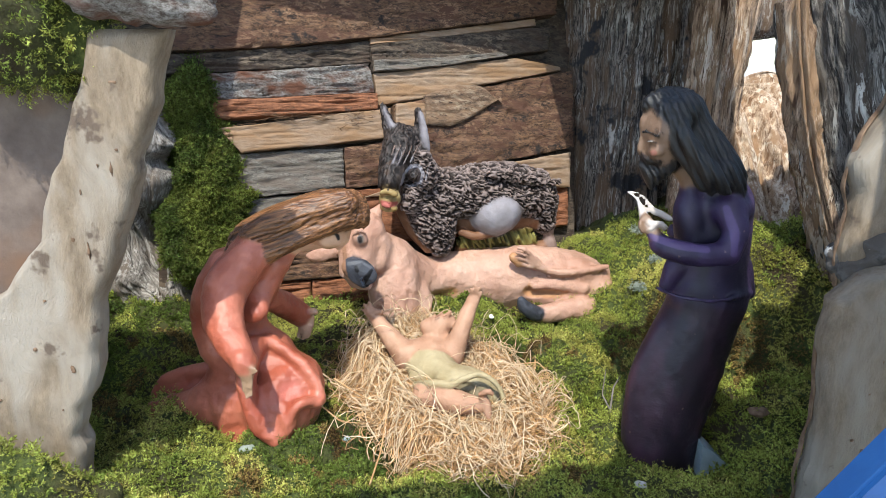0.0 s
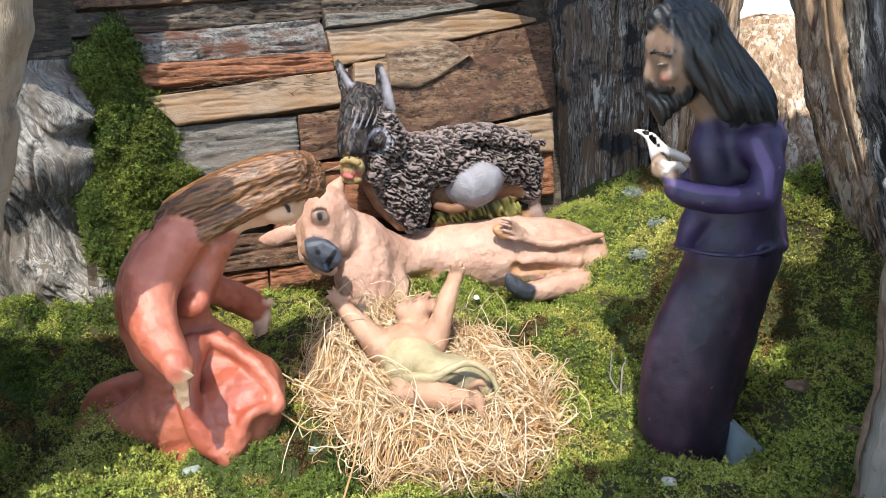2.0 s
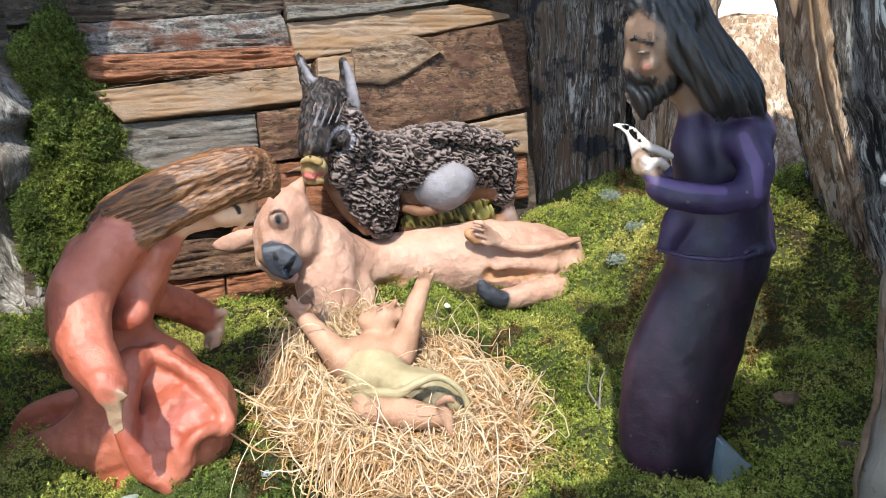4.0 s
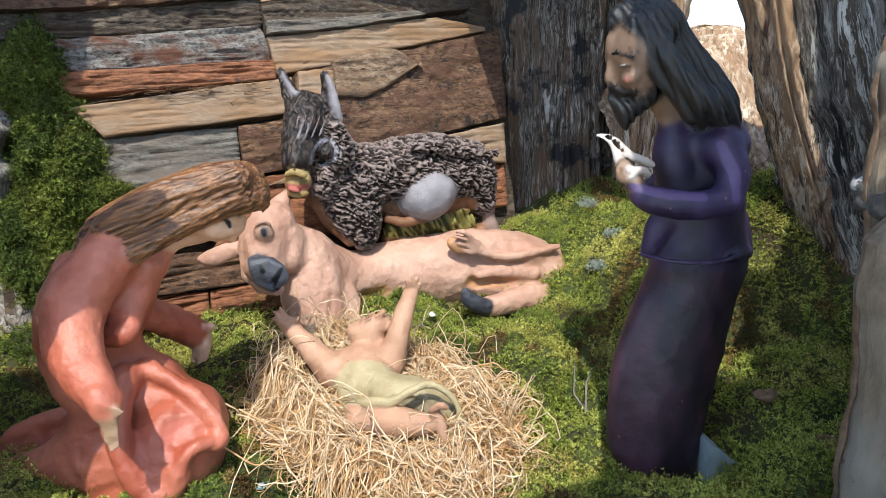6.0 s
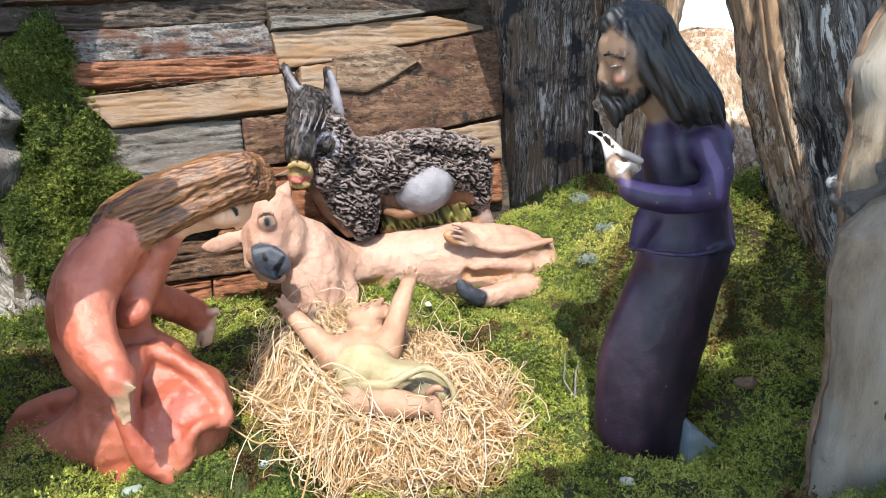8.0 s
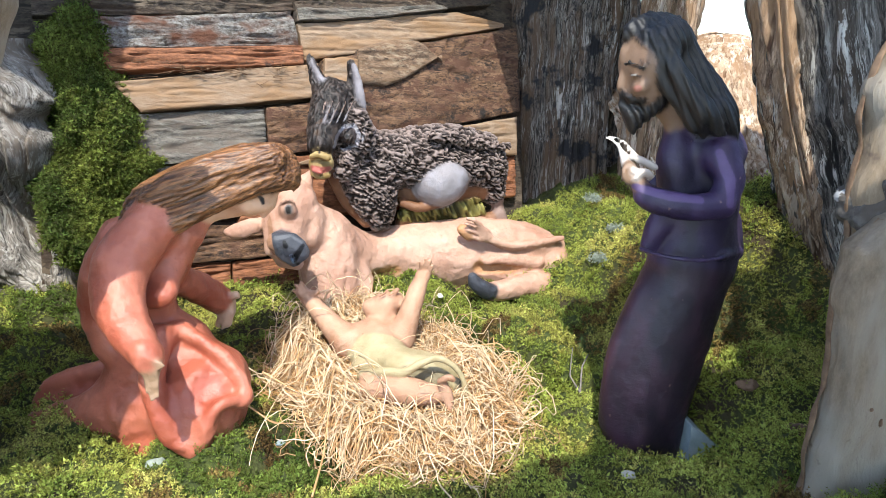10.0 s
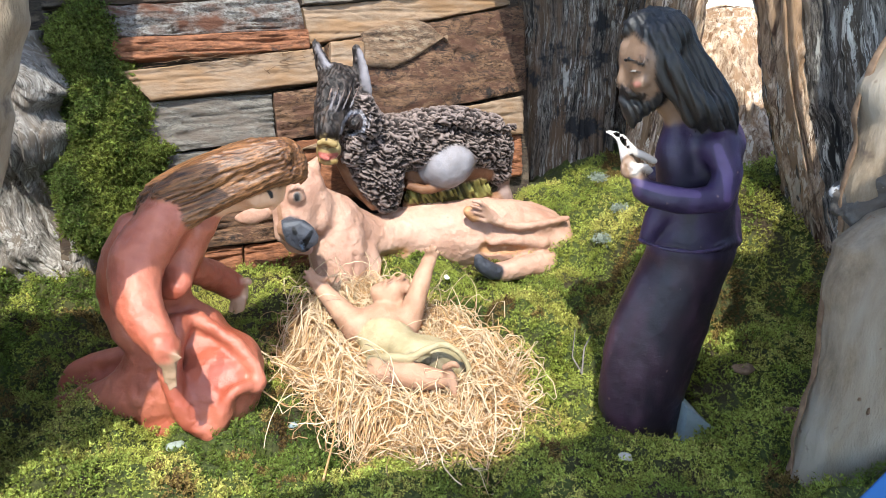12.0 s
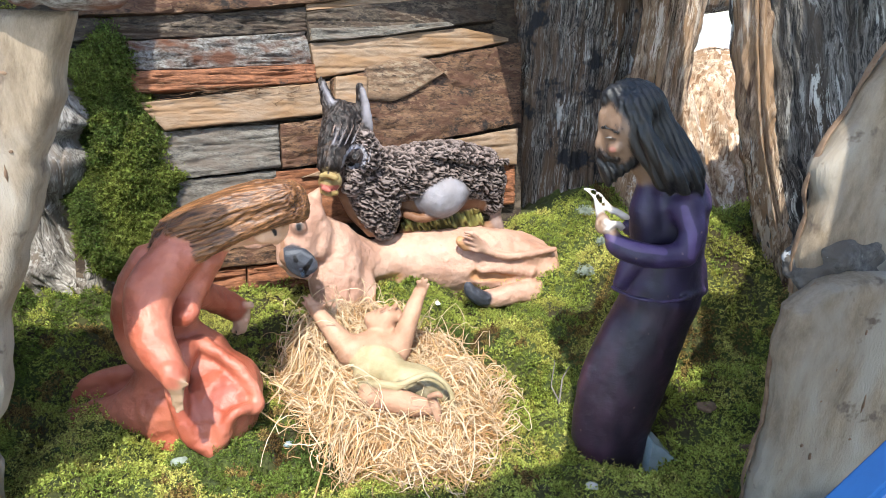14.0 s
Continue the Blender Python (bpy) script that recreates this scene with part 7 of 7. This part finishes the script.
def mound(x, y):
    """The height of the packed straw over the bed: a ring, highest at its left and back, about a hollow."""
    side = x - nest_middle(y)
    a = np.arctan2(y - NEST[1], side)
    q = np.hypot(side / 0.112, (y - NEST[1]) / 0.142) / (1 + 0.07 * np.sin(3 * a + 1) + 0.05 * np.sin(5 * a))
    t = np.clip((1.06 - q) / 0.34, 0, 1)
    crest = (0.008 + 0.008 * np.cos(a - 2.8)) * np.exp(-((q - 0.82) / 0.15) ** 2)
    bed_of = 0.014 * np.exp(-((x - 0.025) / 0.055) ** 2 - ((y - 0.715) / 0.05) ** 2)
    return (0.021 * t * t * (3 - 2 * t) + crest - bed_of), q


def straw_strands(count, seed, reach=1.0, length=(0.04, 0.12), wide=0.00055, lift=0.012, wild=0.0):
    """Curled flat straws laid over the mound."""
    rng = np.random.default_rng(seed)
    seg = 12
    a0, rad = rng.uniform(0, 2 * math.pi, count), reach * np.sqrt(rng.uniform(0.05, 1.0, count))
    py = NEST[1] + 0.138 * rad * np.sin(a0)
    p = np.stack([nest_middle(py) + 0.104 * rad * np.cos(a0), py], 1)
    head = a0 + math.pi / 2 * rng.choice((-1, 1), count) + rng.normal(size=count) * 0.9
    bend = rng.normal(size=count) * 26 + rng.choice((-1, 1), count) * 14
    step = rng.uniform(*length, count) / seg
    up, phase, wave = rng.uniform(0.0, lift, count) ** 1.0, rng.uniform(0, 6.28, count), rng.uniform(0.2, 0.6, count)
    arch = np.abs(rng.normal(size=count)) * 0.006 * (1 + wild)
    track = []
    for k in range(seg + 1):
        m, q = mound(p[:, 0], p[:, 1])
        z = m + height(p[:, 0], p[:, 1]) * np.clip(q, 0.4, 1) + up + 0.003 * np.sin(phase + k * wave) + arch * math.sin(math.pi * k / seg) + 0.002
        track.append(np.stack([p[:, 0], p[:, 1], z], 1))
        out = np.arctan2(p[:, 1] - NEST[1], p[:, 0] - nest_middle(p[:, 1]))
        away = np.clip((q - reach) / 0.15, 0, 1)
        head = head + bend * step + rng.normal(size=count) * 0.12 - away * 0.7 * np.sin(head - out - math.pi)
        p = p + step[:, None] * np.stack([np.cos(head), np.sin(head)], 1)
    pts = np.stack(track, 1)
    tan = np.gradient(pts, axis=1)
    tan /= np.linalg.norm(tan, axis=2)[..., None] + 1e-9
    roll = rng.uniform(-1.0, 1.0, count)[:, None] + np.linspace(0, 1, seg + 1)[None, :] * rng.normal(size=count)[:, None] * 1.6
    flat = np.stack([-tan[..., 1], tan[..., 0], np.zeros_like(roll)], 2)
    flat /= np.linalg.norm(flat, axis=2)[..., None] + 1e-9
    upv = np.cross(tan, flat)
    s = flat * np.cos(roll)[..., None] + upv * np.sin(roll)[..., None]
    b = np.cross(tan, s)
    w = (wide * rng.uniform(0.55, 1.35, count))[:, None, None]
    h = 0.00028
    ring = np.stack([pts + s * w, pts - s * w, pts + b * h * 2], 2)
    base = (np.arange(count)[:, None] * (seg + 1) + np.arange(seg)[None, :]).ravel() * 3
    faces = np.vstack([np.stack([base + j, base + (j + 1) % 3, base + 3 + (j + 1) % 3, base + 3 + j], 1) for j in range(3)])
    return mesh_of("straw", ring.reshape(-1, 3), faces, False)


nest = thing("straw_nest", "loose round nest of curled pale golden straw", "straw nest", kind="stuff")


def nest_bed(u, v):
    a = u * 2 * math.pi
    y = NEST[1] + 0.144 * v * np.sin(a)
    x = nest_middle(y) + 0.116 * v * np.cos(a)
    m, q = mound(x, y)
    return np.stack([x, y, m + height(x, y) * np.clip(q, 0.4, 1) - 0.003 + 0.003 * vnoise(np.stack([x * 110, y * 110, x * 0], 1), 6)], 1)


part("bed", grid_mesh("bed", nest_bed, 110, 50), STRAW_DEEP, nest, "packed darker straw core")
part("straw", straw_strands(5200, 3, length=(0.03, 0.10), wide=0.00042, lift=0.014, wild=0.4), STRAW, nest)
part("pale_straw", straw_strands(1300, 9, length=(0.03, 0.09), wide=0.00055, lift=0.018, wild=0.8), STRAW_PALE, nest, "paler flat straws on top")
part("loose_straw", straw_strands(300, 4, reach=1.10, length=(0.05, 0.13), wide=0.0005, lift=0.022, wild=3.0), STRAW_PALE, nest)


# ---- small things ----
def wire(name, points, radius, material, parent=None, label="", sides=6):
    """A thin bent rod through points, tapering to its end."""
    pts = np.array(points, float)
    t = np.linspace(0, 1, 6 * len(pts))
    path = np.stack([np.interp(t, np.linspace(0, 1, len(pts)), pts[:, i]) for i in range(3)], 1)
    tan = np.gradient(path, axis=0)
    tan /= np.linalg.norm(tan, axis=1)[:, None]
    s = np.cross(tan, (0.3, 0.2, 1.0))
    s /= np.linalg.norm(s, axis=1)[:, None]
    b = np.cross(tan, s)
    a = np.arange(sides) / sides * 2 * math.pi
    r = radius * (1 - 0.6 * t)[:, None, None]
    ring = path[:, None] + r * (np.cos(a)[None, :, None] * s[:, None] + np.sin(a)[None, :, None] * b[:, None])
    i = np.arange(len(path) * sides).reshape(-1, sides)
    f = np.stack([i[:-1], np.roll(i[:-1], -1, 1), np.roll(i[1:], -1, 1), i[1:]], -1).reshape(-1, 4)
    return part(name, mesh_of(name, ring.reshape(-1, 3), f), material, parent, label)


def lay(x, y, up=0.0):
    return (x, y, float(height(np.array([x]), np.array([y]))[0]) + up)


twig = thing("twig", "small bare grey forked twig lying on the moss", "twig")
wire("stem", [lay(0.205, 0.765, 0.006), lay(0.212, 0.785, 0.012), lay(0.222, 0.812, 0.016), lay(0.236, 0.832, 0.022)], 0.0018, TWIG, twig)
wire("side_branch", [lay(0.214, 0.790, 0.012), lay(0.208, 0.812, 0.018), lay(0.216, 0.832, 0.022)], 0.0013, TWIG, twig)

# stray straws across the moss and the statue's hem
for k, pts in enumerate((
        [lay(-0.130, 0.745, 0.050), lay(-0.105, 0.735, 0.038), lay(-0.070, 0.742, 0.030), lay(-0.040, 0.755, 0.040)],
        [lay(-0.165, 0.735, 0.050), lay(-0.120, 0.722, 0.022), lay(-0.085, 0.716, 0.020)],
        [lay(-0.075, 0.610, 0.010), lay(-0.068, 0.660, 0.026), lay(-0.062, 0.710, 0.050), lay(-0.060, 0.740, 0.060)],
        [lay(0.085, 0.840, 0.030), lay(0.125, 0.825, 0.036), lay(0.165, 0.800, 0.018)],
        [lay(0.100, 0.770, 0.028), lay(0.140, 0.785, 0.030), lay(0.178, 0.778, 0.014)])):
    tagged(wire("straw", pts, 0.0011, STRAW), "single pale straw lying loose", "straw", group="loose straws")

# bits of pale lichen and plaster
for x, y, r, seed, up, m, name, label in (
        (-0.214, 0.677, 0.008, 1, 0.004, LICHEN, "plaster_crumb", "pale crumb of plaster in the moss"),
        (-0.112, 0.712, 0.007, 2, 0.003, CHIP, "plaster_crumb", "pale crumb of plaster in the moss"),
        (0.074, 0.975, 0.005, 3, 0.014, WHITE, "plaster_crumb", "white crumb of plaster in front of the ox"),
        (0.205, 0.628, 0.006, 4, 0.006, PLASTER, "plaster_crumb", "pale crumb of plaster in the moss"),
        (0.372, 0.640, 0.010, 8, 0.004, RIM, "bark_flake", "dry brown bark flake in the moss"),
        (0.350, 0.690, 0.009, 9, 0.004, RIM, "bark_flake", "dry brown bark flake in the moss")):
    tagged(lump(name, lay(x, y, up), (r, r * 0.8, r * 0.5), seed, m, rough=0.6, scale=120, nu=26, nv=18), label, name.split("_")[0])

# curled grey lichen
for x, y, r, seed, up in ((0.305, 1.000, 0.012, 5, 0.012), (0.330, 1.110, 0.011, 6, 0.014), (0.345, 1.050, 0.011, 7, 0.012)):
    rng = np.random.default_rng(seed)
    d = rng.normal(size=(160, 3)) * np.array((1, 0.8, 0.35))
    root_at = np.array(lay(x, y, up)) + d * r * 0.55
    tagged(sprigs("lichen_tuft", root_at, np.tile((0.0, -0.3, 1.0), (160, 1)), 0.0065, LICHEN, seed, blades=7, spread=1.2, slim=1.3), "curled grey-green lichen tuft on the moss", "lichen")

# dry rootlets caught on the ledges of the planks
rng = np.random.default_rng(77)
tufts = []
for k in range(40):
    x0, z0 = rng.uniform(-0.33, -0.11), 0.346 + rng.normal() * 0.006
    z0 += 0.09 * (x0 + 0.33) * 0.4
    step = rng.normal(size=(5, 2)) * np.array((0.011, 0.003))
    walk_x, walk_z = x0 + np.cumsum(step[:, 0]), z0 + np.cumsum(step[:, 1])
    tufts.append([tuple(on_wall(a, b, 0.027 + 0.004 * rng.uniform())) for a, b in zip(walk_x, walk_z)])
rootlets = thing("dry_rootlets", "thin dry brown rootlets caught between the planks", "rootlets", kind="stuff")
for pts in tufts:
    wire("rootlet", pts, 0.0005, TWIG_DARK, rootlets, sides=3)

# painted base of the standing statue, half sunk
def base_wedge(u, v, deep=0.0):
    """A worn triangular wedge, its long edge sloping down to the moss."""
    x = 0.281 + 0.040 * u
    top = 0.036 - 0.034 * u + 0.0012 * vnoise(np.stack([u * 9, v * 0, v * 0], 1), 4)
    z = -0.03 + (top + 0.03) * v
    y = 0.664 + 0.006 * u + 0.0010 * fbm(np.stack([x * 90, z * 90, x * 0], 1), 2, 3) + deep
    return np.stack([x, y, z], 1)


chip = part("statue_base", solid("statue_base", base_wedge, lambda u, v: base_wedge(u, v, 0.03), 22, 22), CHIP)
tagged(chip, "pale blue-grey painted clay wedge behind the statue's hem", "base")
